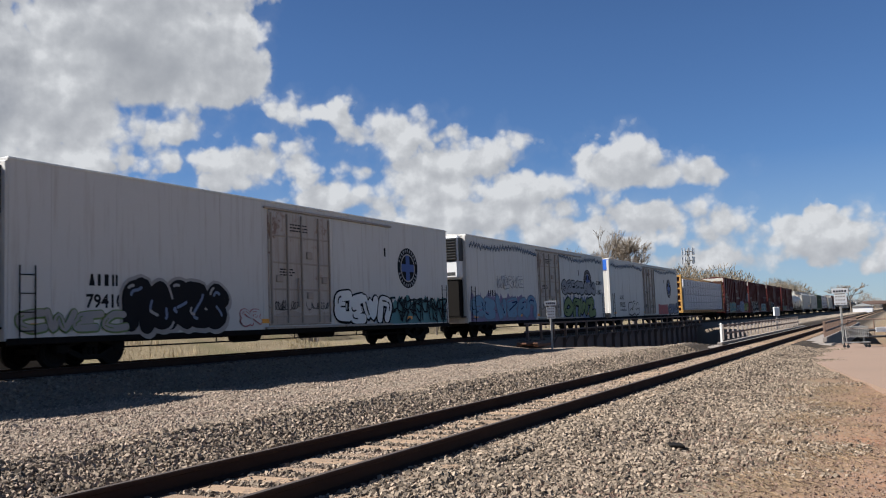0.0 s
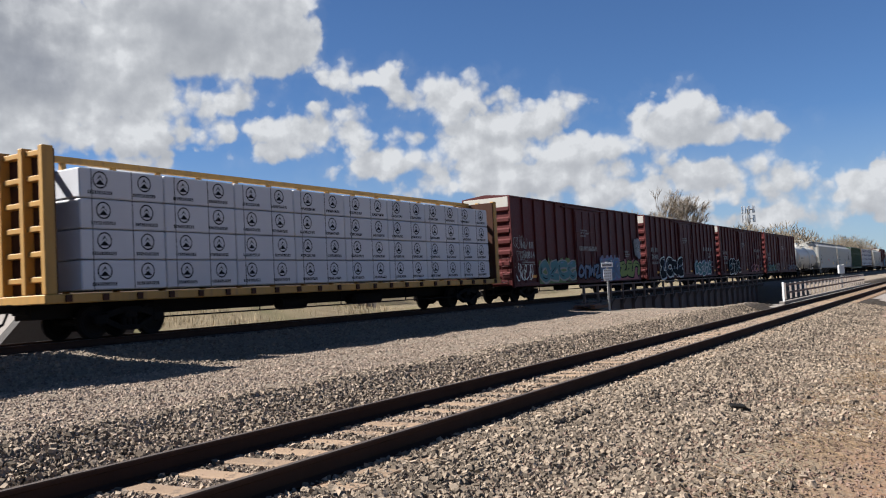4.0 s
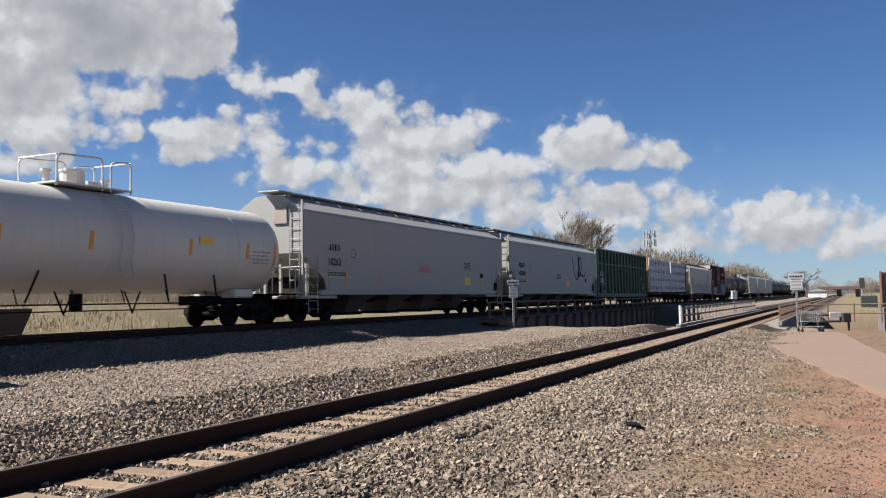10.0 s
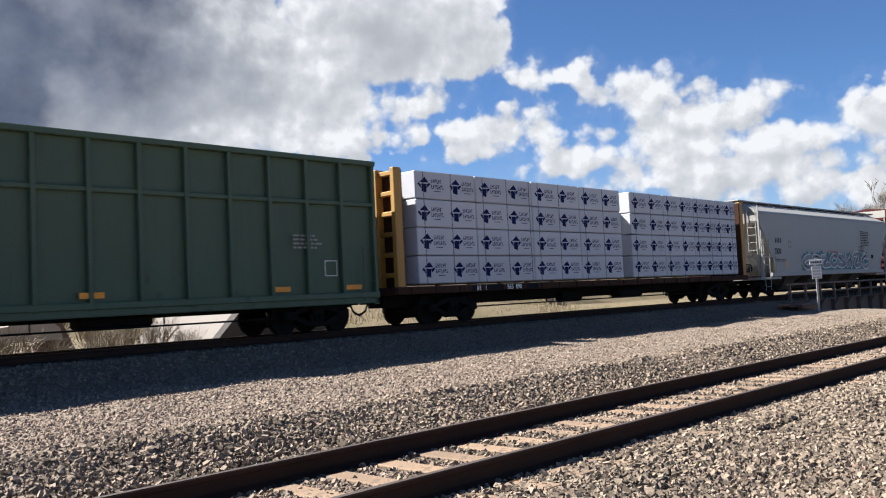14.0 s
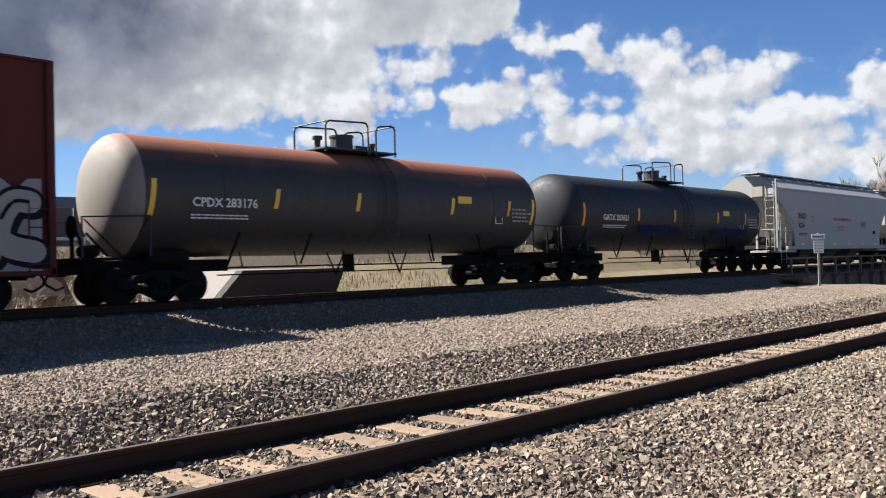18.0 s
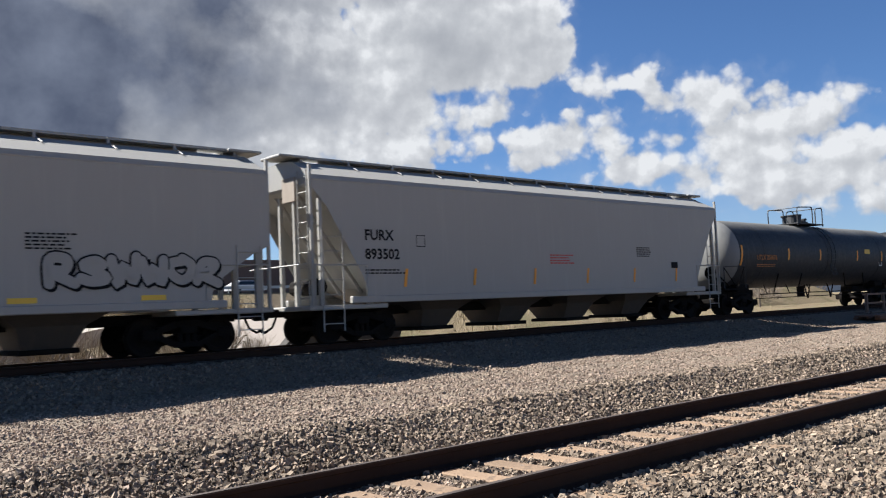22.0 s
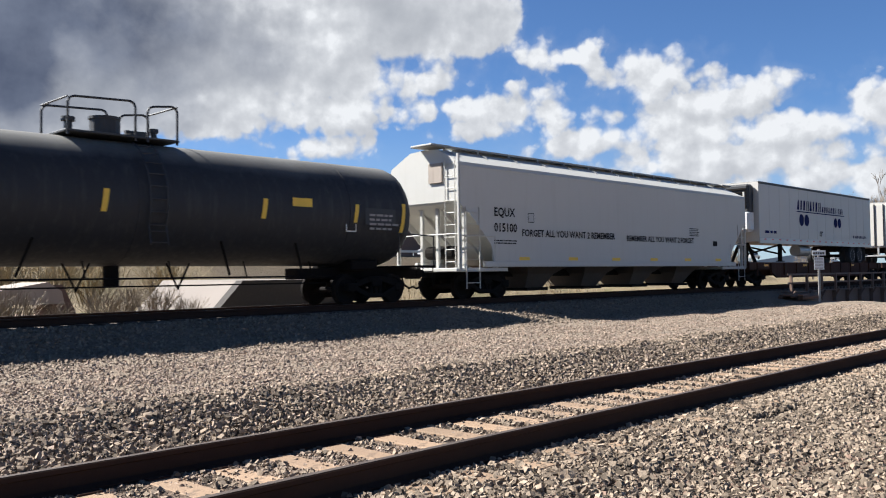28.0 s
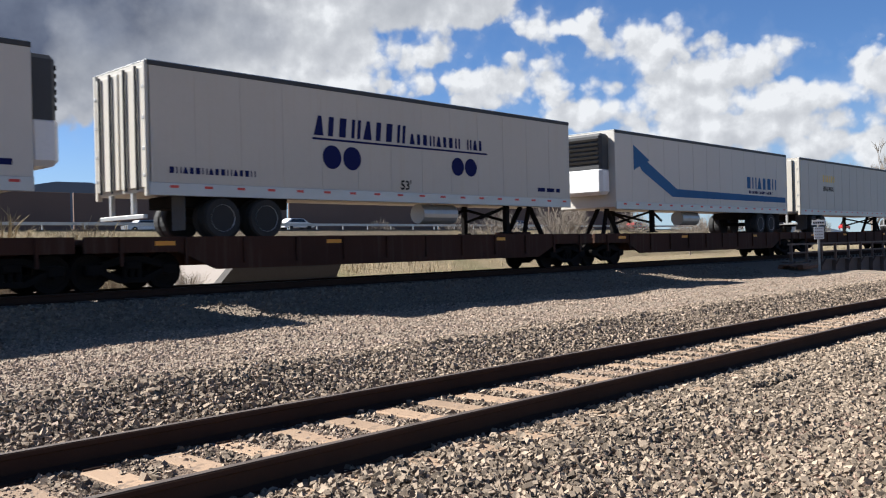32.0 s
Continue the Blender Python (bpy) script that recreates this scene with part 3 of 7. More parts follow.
    if label:
        ob["label"] = label
    return ob


def thing(name, label, category, group="", kind="", m=None, data=None):
    ob = new(name, data)
    if m is not None:
        ob.matrix_basis = m
    return tagged(ob, label, category, group, kind)


# ---- lettering, with the built-in font ----
TEXTS = {}


def text_mesh(words, mat, size=1.0):
    key = (words, mat.name, size)
    if key not in TEXTS:
        curve = bpy.data.curves.new("words", "FONT")
        curve.body, curve.size, curve.resolution_u, curve.offset = words, size, 2, 0.024
        ob = new("words", curve)
        bpy.context.view_layer.update()
        me = bpy.data.meshes.new_from_object(ob.evaluated_get(bpy.context.evaluated_depsgraph_get()))
        bpy.data.objects.remove(ob)
        bpy.data.curves.remove(curve)
        me.materials.clear()
        me.materials.append(mat)
        me.transform(Matrix.Rotation(radians(90), 4, "X"))
        TEXTS[key] = me
    return TEXTS[key]


# ---- ground ----
PROFILE = ((-400, -1.2), (-30, -0.8), (-4, -0.55), (0.6, -0.47), (2.2, -0.42), (3.0, -0.34), (3.7, -0.21), (4.2, -0.19), (6.5, -0.19), (7.0, -0.33),
           (7.4, -0.44), (7.8, -0.42), (8.7, -0.06), (9.5, -0.09), (13.0, -0.10), (15.6, -0.06), (17.6, 0.30), (21.4, 0.30), (23.2, -0.2), (26.0, -0.4),
           (60.0, -0.6), (400, -1.0))
P_Y, P_Z = [p[0] for p in PROFILE], [p[1] for p in PROFILE]
BANK0, BANK1 = 46.0, 84.0            # the creek's banks along the tracks


def ground_height(x, y):
    z = np.interp(y, P_Y, P_Z)
    rough = 0.03 * np.sin(x * 1.9 + y * 0.7) * np.sin(y * 2.3 - x * 0.4) + 0.025 * np.sin(x * 0.83 + 1.0) * np.sin(y * 1.1)
    on_track = (np.abs(y - SIDE_Y) < 1.5) | (np.abs(y - MAIN_Y) < 2.0)
    z = z + np.where(on_track, 0.0, rough)
    # grassy bank behind the main track
    hump = np.exp(-((x - 33) / 9.0) ** 2) + 0.8 * np.exp(-((x - 62) / 20.0) ** 2)
    z = z + 1.7 * hump * np.clip((y - 26) / 8, 0, 1) * np.clip((60 - y) / 20, 0, 1)
    # creek
    bank = BANK0 - 6.5 * np.clip((y - 7.5) / 2.5, 0, 1) * np.clip((17.2 - y) / 2.0, 0, 1)
    cut = np.clip((x - bank) / 3.0, 0, 1) * np.clip((BANK1 + 3 - x) / 4.0, 0, 1)
    return z - 4.2 * cut * cut * (3 - 2 * cut)


def steps(*parts):
    out = []
    for a, b, s in parts:
        out += list(np.arange(a, b, s))
    return np.array(out)


def grid_mesh(name, xs, ys, mat):
    gx, gy = np.meshgrid(xs, ys, indexing="ij")
    gz = ground_height(gx, gy)
    verts = np.stack([gx, gy, gz], -1).reshape(-1, 3)
    a = np.arange(len(xs) * len(ys)).reshape(len(xs), len(ys))
    faces = np.stack([a[:-1, :-1], a[1:, :-1], a[1:, 1:], a[:-1, 1:]], -1).reshape(-1, 4)
    me = bpy.data.meshes.new(name)
    me.vertices.add(len(verts))
    me.vertices.foreach_set("co", verts.ravel())
    me.loops.add(faces.size)
    me.loops.foreach_set("vertex_index", faces.ravel().astype(np.int32))
    me.polygons.add(len(faces))
    me.polygons.foreach_set("loop_start", np.arange(0, faces.size, 4, dtype=np.int32))
    me.update(calc_edges=True)
    me.materials.append(mat)
    me.shade_smooth()
    return me


GX = steps((-1500, -200, 100), (-200, -20, 12), (-20, 0, 1.0), (0, 30, 0.22), (30, 92, 0.5), (92, 200, 6), (200, 1000, 50), (1000, 3001, 250))
GY = steps((-1500, -100, 100), (-100, -10, 8), (-10, 0, 0.8), (0, 19, 0.18), (19, 40, 0.6), (40, 100, 4), (100, 400, 25), (400, 3001, 200))
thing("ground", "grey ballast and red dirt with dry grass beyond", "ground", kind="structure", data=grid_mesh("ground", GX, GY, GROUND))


def scatter_stones(name, label, count, xs, ys, sizes, mat, seed, keep=None):
    """Loose broken stones in one mesh."""
    rng = np.random.default_rng(seed)
    x, y = rng.uniform(*xs, count), rng.uniform(*ys, count)
    # thin out with distance from the camera
    far = np.hypot(x, y)
    ok = rng.random(count) < np.clip((11.0 / far) ** 1.3, 0, 1)
    if keep is not None:
        ok &= keep(x, y, rng.random(count))
    x, y = x[ok], y[ok]
    n = len(x)
    corners = np.array([(i, j, k) for i in (-1, 1) for j in (-1, 1) for k in (-1, 1)], float)
    size = rng.uniform(*sizes, n) * rng.choice([0.75, 1.0, 1.0, 1.35], n)
    shape = corners[None] * rng.uniform(0.55, 1.0, (n, 1, 3)) + rng.uniform(-0.34, 0.34, (n, 8, 3))
    q = rng.normal(size=(n, 4))
    q /= np.linalg.norm(q, axis=1, keepdims=True)
    w, a, b, c = q.T
    turn = np.stack([1 - 2 * (b * b + c * c), 2 * (a * b - c * w), 2 * (a * c + b * w), 2 * (a * b + c * w), 1 - 2 * (a * a + c * c), 2 * (b * c - a * w),
                     2 * (a * c - b * w), 2 * (b * c + a * w), 1 - 2 * (a * a + b * b)], -1).reshape(n, 3, 3)
    verts = np.einsum("nij,nkj->nki", turn, shape) * size[:, None, None] * 0.5
    verts += np.stack([x, y, ground_height(x, y) + size * rng.uniform(-0.05, 0.28, n)], -1)[:, None]
    faces = np.array([(0, 1, 3, 2), (4, 6, 7, 5), (0, 4, 5, 1), (2, 3, 7, 6), (0, 2, 6, 4), (1, 5, 7, 3)])
    faces = (faces[None] + 8 * np.arange(n)[:, None, None]).reshape(-1)
    me = bpy.data.meshes.new(name)
    me.vertices.add(n * 8)
    me.vertices.foreach_set("co", verts.ravel())
    me.loops.add(len(faces))
    me.loops.foreach_set("vertex_index", faces.astype(np.int32))
    me.polygons.add(n * 6)
    me.polygons.foreach_set("loop_start", np.arange(0, n * 24, 4, dtype=np.int32))
    me.update(calc_edges=True)
    me.shade_flat()
    me.materials.append(mat)
    thing(name, label, "ballast", kind="stuff", data=me)


def clear_of_track(x, y, r):
    inside = np.abs(y - SIDE_Y) < 0.67
    near_rail = np.abs(np.abs(y - SIDE_Y) - 0.755) < 0.09
    on_tie = np.abs((x - 1.0 + 0.27) % 0.54 - 0.27) < 0.15
    return ~near_rail & (~inside | ((r < 0.30) & ~on_tie) | (r < 0.05)) & (x < 43)


scatter_stones("ballast_stones", "loose grey broken ballast stones beside the rails", 430000, (1.0, 40.0), (0.4, 9.2), (0.018, 0.045), STONE, 1,
               lambda x, y, r: clear_of_track(x, y, r) & (r * 2.4 < y - 0.8 + 0.9 * np.sin(x * 0.9) * np.sin(x * 0.37 + y) + 0.5 * np.sin(x * 3.1 + y * 2)))
scatter_stones("gravel_stones", "fine tan gravel between the two tracks", 120000, (2.0, 36.0), (8.6, 17.2), (0.015, 0.036), GRAVEL, 2,
               lambda x, y, r: (x < 38) & (r > np.clip((y - 13.9) / 1.2, 0, 1)))
scatter_stones("dark_ballast", "main track's shoulder ballast, the train's shadow in its colour", 34000, (3.0, 36.0), (13.9, 18.4), (0.03, 0.06), DARKSTONE, 6,
               lambda x, y, r: r < np.clip((y - 13.9) / 1.2, 0.0, 1))
scatter_stones("dirt_gravel", "small pink gravel stones strewn on red dirt", 120000, (3.0, 40.0), (-3.5, 3.6), (0.008, 0.028), REDSTONE, 3,
               lambda x, y, r: (r < 0.30 + 0.18 * y + 0.25 * np.sin(x * 1.3) * np.sin(y * 1.7 + x * 0.5)) | (r > 0.72))
scatter_stones("mixed_gravel", "tan gravel stones spilling into the ditch", 26000, (1.0, 36.0), (7.4, 9.2), (0.018, 0.042), GRAVEL, 8)
scatter_stones("coarse_ballast", "coarse grey ballast stones in the ditch beside the near track", 26000, (1.0, 36.0), (6.3, 9.1), (0.030, 0.060), STONE, 7)


scatter_stones("gauge_gravel", "fine tan gravel spilt over the ties between the rails", 90000, (1.0, 42.0), (SIDE_Y - 0.68, SIDE_Y + 0.68), (0.010, 0.026), GRAVEL, 12,
               lambda x, y, r: r < 0.45 + 0.45 * np.sin(x * 1.1 + 2 * np.sin(x * 0.37)) * np.sin(y * 2.1 + x * 0.8) + np.clip((x - 12) / 20, 0, 0.5))


# ---- tracks ----
def rail_shape(x0, x1):
    prof = [(-0.075, -0.18), (0.075, -0.18), (0.075, -0.165), (0.012, -0.145), (0.010, -0.05), (0.036, -0.036), (0.036, -0.006), (0.028, 0.0),
            (-0.028, 0.0), (-0.036, -0.006), (-0.036, -0.036), (-0.010, -0.05), (-0.012, -0.145), (-0.075, -0.165)]
    return Shape().loft([[(x, y, z) for y, z in prof] for x in (x0, x1)])


def track(y, z, name, label, tie_mat, tie_range, x0=-400.0, x1=1200.0):
    t = thing(name, label, "railway track", kind="structure", m=pose(0, y, z))
    head = Shape()
    for s in (-0.755, 0.755):
        part("rail", rail_shape(x0, x1), RAIL, t, "dark rusty steel rail", pose(0, s, 0))
        head.box(x0, x1, s - 0.027, s + 0.027, 0.0005, 0.003)
    part("running_surface", head, RAILTOP, t)
    rng = random.Random(4)
    tie_me = [Shape().box(-0.115, 0.115, -1.3, 1.3, -0.33, -0.182 + dz, 0.012).mesh("tie", tie_mat) for dz in (0.0, 0.006, 0.012)]
    plate_me = Shape().box(-0.09, 0.09, -0.17, 0.17, -0.185, -0.168, 0.004).mesh("tie_plate", RAIL)
    k, x = 0, tie_range[0]
    while x < tie_range[1]:
        tie = part("tie", rng.choice(tie_me), tie_mat, t, at=pose(x + rng.uniform(-0.03, 0.03), rng.uniform(-0.04, 0.04), 0, 0, 0, rng.uniform(-1.2, 1.2)))
        if x < 22 and y < 10:
            for s in (-0.755, 0.755):
                part("tie_plate", plate_me, RAIL, tie, at=pose(0, s, 0))
        x += 0.54
    far = Shape()
    while x < 420:
        far.box(x - 0.115, x + 0.115, -1.3, 1.3, -0.33, -0.175)
        x += 0.54
    tagged(part("far_ties", far, tie_mat, t), kind="stuff")
    return t


track(SIDE_Y, 0.0, "near_track", "near railway track of dark rails on weathered wooden ties in ballast", TIE, (1.0, 44.0))
track(MAIN_Y, MAIN_Z, "main_track", "main railway track of dark rails on raised ballast", OLDTIE, (-6.0, 44.0))


# ---- train ----
def travelled(t):
    """How far the train has gone by t seconds."""
    gap, d, i = 6.4, 0.0, 0
    while t > gap and i < 4:
        d += gap * (SPEEDS[i] + SPEEDS[i + 1]) / 2
        t, i = t - gap, i + 1
    v1 = SPEEDS[i] + (SPEEDS[i + 1] - SPEEDS[i]) * t / gap
    return d + t * (SPEEDS[i] + v1) / 2


WHEELS = []          # wheelset, its car, its x in the truck, the truck's x in the car
MOVING = []          # thing, its x at 0 s, its y, its z


def rolls(ob, x, y=MAIN_Y, z=MAIN_Z):
    ob.matrix_basis = pose(x, y, z)
    MOVING.append((ob, x, y, z))
    return ob


def arc(cx, cz, r, a0, a1, n):
    return [(cx + r * math.cos(radians(a0 + (a1 - a0) * i / n)), cz + r * math.sin(radians(a0 + (a1 - a0) * i / n))) for i in range(n + 1)]


def wheelset_mesh():
    s = Shape()
    s.tube((0, -0.95, 0), (0, 0.95, 0), 0.075, 10)
    for k in (-1, 1):
        y = 0.72 * k
        rings = []
        for dy, r in ((-0.045, 0.30), (-0.07, 0.33), (-0.07, 0.41), (-0.06, 0.42), (0.04, 0.425), (0.045, 0.45), (0.07, 0.45), (0.075, 0.34), (0.03, 0.30), (0.03, 0.14),
                      (0.06, 0.12)):
            rings.append([(r * math.cos(2 * math.pi * i / 20), y - dy * k, r * math.sin(2 * math.pi * i / 20)) for i in range(20)][::k])
        s.loft(rings)
        s.tube((0, 1.0 * k, 0), (0, 1.08 * k, 0), 0.09, 8)
        for a in (0, 120, 240):
            s.tube((0.05 * math.cos(radians(a)), 1.08 * k, 0.05 * math.sin(radians(a))), (0.05 * math.cos(radians(a)), 1.10 * k, 0.05 * math.sin(radians(a))), 0.015, 6)
    return s.mesh("wheelset", WHEELSTEEL)


def truck_mesh():
    s = Shape()
    for k in (-1, 1):
        y = 0.98 * k
        s.box(-1.08, -0.70, y - 0.11, y + 0.11, 0.36, 0.60, 0.03)
        s.box(0.70, 1.08, y - 0.11, y + 0.11, 0.36, 0.60, 0.03)
        for e in (-1, 1):
            s.loft([[(e * x, yy, z) for yy, z in ((y - 0.08, z0), (y + 0.08, z0), (y + 0.08, z0 + h), (y - 0.08, z0 + h))][::e]
                    for x, z0, h in ((0.25, 0.62, 0.16), (0.72, 0.50, 0.14))])
            s.loft([[(e * x, yy, z) for yy, z in ((y - 0.08, z0), (y + 0.08, z0), (y + 0.08, z0 + h), (y - 0.08, z0 + h))][::e]
                    for x, z0, h in ((0.28, 0.17, 0.14), (0.75, 0.38, 0.14))])
        s.box(-0.30, 0.30, y - 0.09, y + 0.09, 0.17, 0.30, 0.02)
        s.box(-0.30, 0.30, y - 0.09, y + 0.09, 0.62, 0.78, 0.02)
        for x in (-0.17, 0.0, 0.17):
            s.tube((x, y, 0.30), (x, y, 0.50), 0.065, 8)
    s.box(-0.20, 0.20, -1.1, 1.1, 0.48, 0.68, 0.03)
    s.box(-0.9, 0.9, -0.06, 0.06, 0.30, 0.40)
    for e in (-1, 1):
        s.box(e * 0.40 - 0.06, e * 0.40 + 0.06, -0.8, 0.8, 0.30, 0.42)
    return s.mesh("truck", GEAR)


TRUCK, WHEELSET = truck_mesh(), wheelset_mesh()
COUPLER = Shape().box(-0.55, 0.15, -0.10, 0.10, 0.74, 0.95, 0.03).box(-0.75, -0.45, -0.17, 0.13, 0.68, 1.02, 0.05).pipe(
    [(-0.3, -0.35, 0.75), (-0.45, -0.4, 0.5), (-0.65, -0.38, 0.38), (-0.8, -0.3, 0.45)], 0.03).mesh("coupler", GEAR)


def running_gear(car, length, inset=1.9, coupler=0.0):
    for e in (-1, 1):
        t = part("truck", TRUCK, GEAR, car, at=pose(e * (length / 2 - inset), 0, 0))
        for x in (-0.89, 0.89):
            WHEELS.append((part("wheelset", WHEELSET, WHEELSTEEL, t, at=pose(x, 0, 0.42)), car, x, e * (length / 2 - inset)))
        part("coupler", COUPLER, GEAR, car, at=pose(e * (length / 2 + coupler), 0, 0, 0, 0, 0 if e < 0 else 180))


def words(car, text, x, z, h, mat, y):
    part("lettering", text_mesh(text, mat, 1.0), mat, car, at=pose(x, y, z) @ Matrix.Scale(h / 0.7, 4))


def letters(car, x, z, h, n, mat, y, slant=0.0, width=0.62, name="lettering"):
    """A row of plain upright bars, of the size of a name."""
    s = Shape()
    t = h * 0.22

    def bar(a, b, z0, z1):
        k0, k1 = slant * (z0 - z), slant * (z1 - z)
        s.flat([(a + k0, z0), (b + k0, z0), (b + k1, z1), (a + k1, z1)], y)

    for i in range(n):
        a = x + i * h * (width + 0.2)
        b = a + h * width
        kind = (i * 5 + n) % 4
        if kind == 0:
            m = (a + b) / 2
            s.flat([(a, z), (b, z), (m + t * 0.5 + slant * h, z + h), (m - t * 0.5 + slant * h, z + h)], y)
        elif kind == 1:
            bar(a + t * 0.4, b - t * 0.9, z, z + h)
        elif kind == 2:
            bar(a, b - t * 0.8, z, z + h)
        else:
            bar(a, a + t, z, z + h)
            bar(b - t, b, z, z + h)
    part(name, s, mat, car)


def stencils(car, x, z, mat, y, rows=3, width=0.9, h=0.045, seed=0, gap=2.1):
    """Lines of small unreadable writing, as bars."""
    s, rng = Shape(), random.Random(seed)
    for r in range(rows):
        a = x
        while a < x + width * (0.8 + 0.2 * rng.random()):
            b = a + h * rng.uniform(1.5, 4.5)
            s.flat([(a, z - r * h * gap), (b, z - r * h * gap), (b, z - r * h * gap + h), (a, z - r * h * gap + h)], y)
            a = b + h * 0.8
    tagged(part("stencil", s, mat, car), kind="stuff")


def frame_box(car, x, z, w, h, mat, y, t=0.025):
    s = Shape()
    s.flat([(x, z), (x + w, z), (x + w, z + t), (x, z + t)], y)
    s.flat([(x, z + h - t), (x + w, z + h - t), (x + w, z + h), (x, z + h)], y)
    s.flat([(x, z + t), (x + t, z + t), (x + t, z + h - t), (x, z + h - t)], y)
    s.flat([(x + w - t, z + t), (x + w, z + t), (x + w, z + h - t), (x + w - t, z + h - t)], y)
    part("notice", s, mat, car)


def stripe(car, x, z, w, h, mat, y, lean=0.0, name="reflector"):
    part(name, Shape().flat([(x, z), (x + w, z), (x + w + lean, z + h), (x + lean, z + h)], y), mat, car)


# strokes of letter-like forms in a unit square; spray-painted pieces are made of them
FORMS = (((0.1, 0.0), (0.1, 0.9), (0.5, 1.0), (0.9, 0.85), (0.9, 0.0)), ((0.95, 0.9), (0.5, 1.0), (0.08, 0.7), (0.1, 0.25), (0.5, 0.0), (0.95, 0.15)),
         ((0.5, 1.0), (0.1, 0.7), (0.1, 0.3), (0.5, 0.0), (0.9, 0.3), (0.9, 0.7), (0.5, 1.0)), ((0.9, 0.85), (0.5, 1.0), (0.12, 0.75), (0.5, 0.5), (0.9, 0.25), (0.5, 0.0), (0.08, 0.15)),
         ((0.05, 1.0), (0.25, 0.05), (0.5, 0.75), (0.75, 0.05), (0.95, 1.0)), ((0.1, 0.0), (0.12, 0.95), (0.6, 1.0), (0.85, 0.75), (0.5, 0.5), (0.2, 0.45), (0.95, 0.0)),
         ((0.08, 0.95), (0.85, 0.95), (0.15, 0.05), (0.95, 0.05)), ((0.9, 1.0), (0.15, 0.9), (0.1, 0.5), (0.7, 0.52), (0.12, 0.45), (0.12, 0.05), (0.95, 0.0)))


def bend(points, k=5):
    """A smooth line through points."""
    out = []
    for i in range(len(points) - 1):
        p0, p1, p2, p3 = (Vector(points[min(max(i + d, 0), len(points) - 1)]) for d in (-1, 0, 1, 2))
        for j in range(k):
            t = j / k
            out.append(0.5 * (2 * p1 + (p2 - p0) * t + (2 * p0 - 5 * p1 + 4 * p2 - p3) * t * t + (3 * p1 - p0 - 3 * p2 + p3) * t ** 3))
    return out + [Vector(points[-1])]


def ribbon(shape, pts, t, y, rise=0.0004):
    """A painted band of width t along a line of points in x and z, facing -y, with rounded ends."""
    n = len(pts)
    left, right = [], []
    for i, p in enumerate(pts):
        d = (pts[min(i + 1, n - 1)] - pts[max(i - 1, 0)])
        d = d.normalized() if d.length > 1e-6 else Vector((1, 0))
        q = Vector((-d.y, d.x)) * t / 2
        left.append(p + q)
        right.append(p - q)
    verts = []
    for i in range(n):
        yy = y - rise * i
        verts += [(left[i].x, yy, left[i].y), (right[i].x, yy, right[i].y)]
    shape.face_block(verts, [(2 * i + 1, 2 * i + 3, 2 * i + 2, 2 * i) for i in range(n - 1)])
    for p, o, yy in ((pts[0], pts[1], y), (pts[-1], pts[-2], y - rise * (n - 1))):
        d = (p - o).normalized()
        a0 = math.atan2(d.y, d.x)
        shape.flat([(p.x + t / 2 * math.cos(a0 + radians(k)), p.y + t / 2 * math.sin(a0 + radians(k))) for k in range(-90, 91, 30)], yy - 0.0002)


def graffiti(car, x0, x1, z0, z1, mats, y, seed, n=None, label="spray-painted graffiti", field=None, fat=0.27, wild=0.17):
    """A spray-painted piece: fat bent letter forms with an outline, cuts and shine, on a ragged field of colour where it has one."""
    rng = random.Random(seed)
    h = z1 - z0
    n = n or max(3, round((x1 - x0) / (h * 0.72)))
    w = (x1 - x0) / n
    back, inner, shine = Shape(), Shape(), Shape()
    lines = []
    for i in range(n):
        form = FORMS[rng.randrange(len(FORMS))]
        lean, hi, lo = rng.uniform(-0.10, 0.16), rng.uniform(0.84, 0.98), rng.uniform(0.02, 0.14)
        lo, hi = lo + fat * 0.45, hi - fat * 0.45
        pts = [(x0 + w * (i + 0.5 + (1.02 - 0.45 * fat) * (px - 0.5 + rng.uniform(-wild, wild) * 0.6)) + lean * w * (pz - 0.5), z0 + h * min(hi + 0.05, max(lo, lo + (hi - lo) * (pz + rng.uniform(-wild, wild) * 0.7)))) for px, pz in form]
        lines.append(bend(pts, 5))
    t = h * fat
    for i, line in enumerate(lines):
        ribbon(back, line, t * 1.34, y - 0.004 - 0.012 * (i % 2))
        ribbon(back, [p + Vector((0.05 * h, -0.05 * h)) for p in line], t * 1.2, y - 0.003 - 0.012 * (i % 2), 0.0002)
    g = tagged(part("graffiti", back, mats[0], car), label, kind="stuff")
    if field:
        # a cloud of colour with a ragged upper edge
        top, x = [], x0 - 0.1
        while x < x1 + 0.1:
            top.append((x, z1 - h * rng.uniform(-0.12, 0.22)))
            x += h * rng.uniform(0.08, 0.2)
        strip = Shape()
        for k, (p, q) in enumerate(zip(top, top[1:])):
            strip.flat([(p[0], z0 - 0.02), (q[0], z0 - 0.02), q, p], y)
        part("field", strip, field, g, "ragged field of sprayed colour")
    for i, line in enumerate(lines):
        letter = Shape()
        ribbon(letter, line, t, y - 0.020 - 0.012 * (i % 2))
        part("letter", letter, mats[1], g)
        for _ in range(2):
            k = rng.randrange(1, max(2, len(line) - 7))
            ribbon(inner, line[k:k + 5], t * 0.16, y - 0.046 - 0.0004 * i)
        k = rng.randrange(0, max(1, len(line) - 6))
        ribbon(shine, [p + Vector((-t * 0.22, t * 0.22)) for p in line[k:k + 4]], t * 0.15, y - 0.050 - 0.0004 * i)
    for name, shape, m in (("inner_line", inner, mats[2 % len(mats)]), ("shine", shine, mats[3 % len(mats)])):
        tagged(part(name, shape, m, g), kind="stuff")


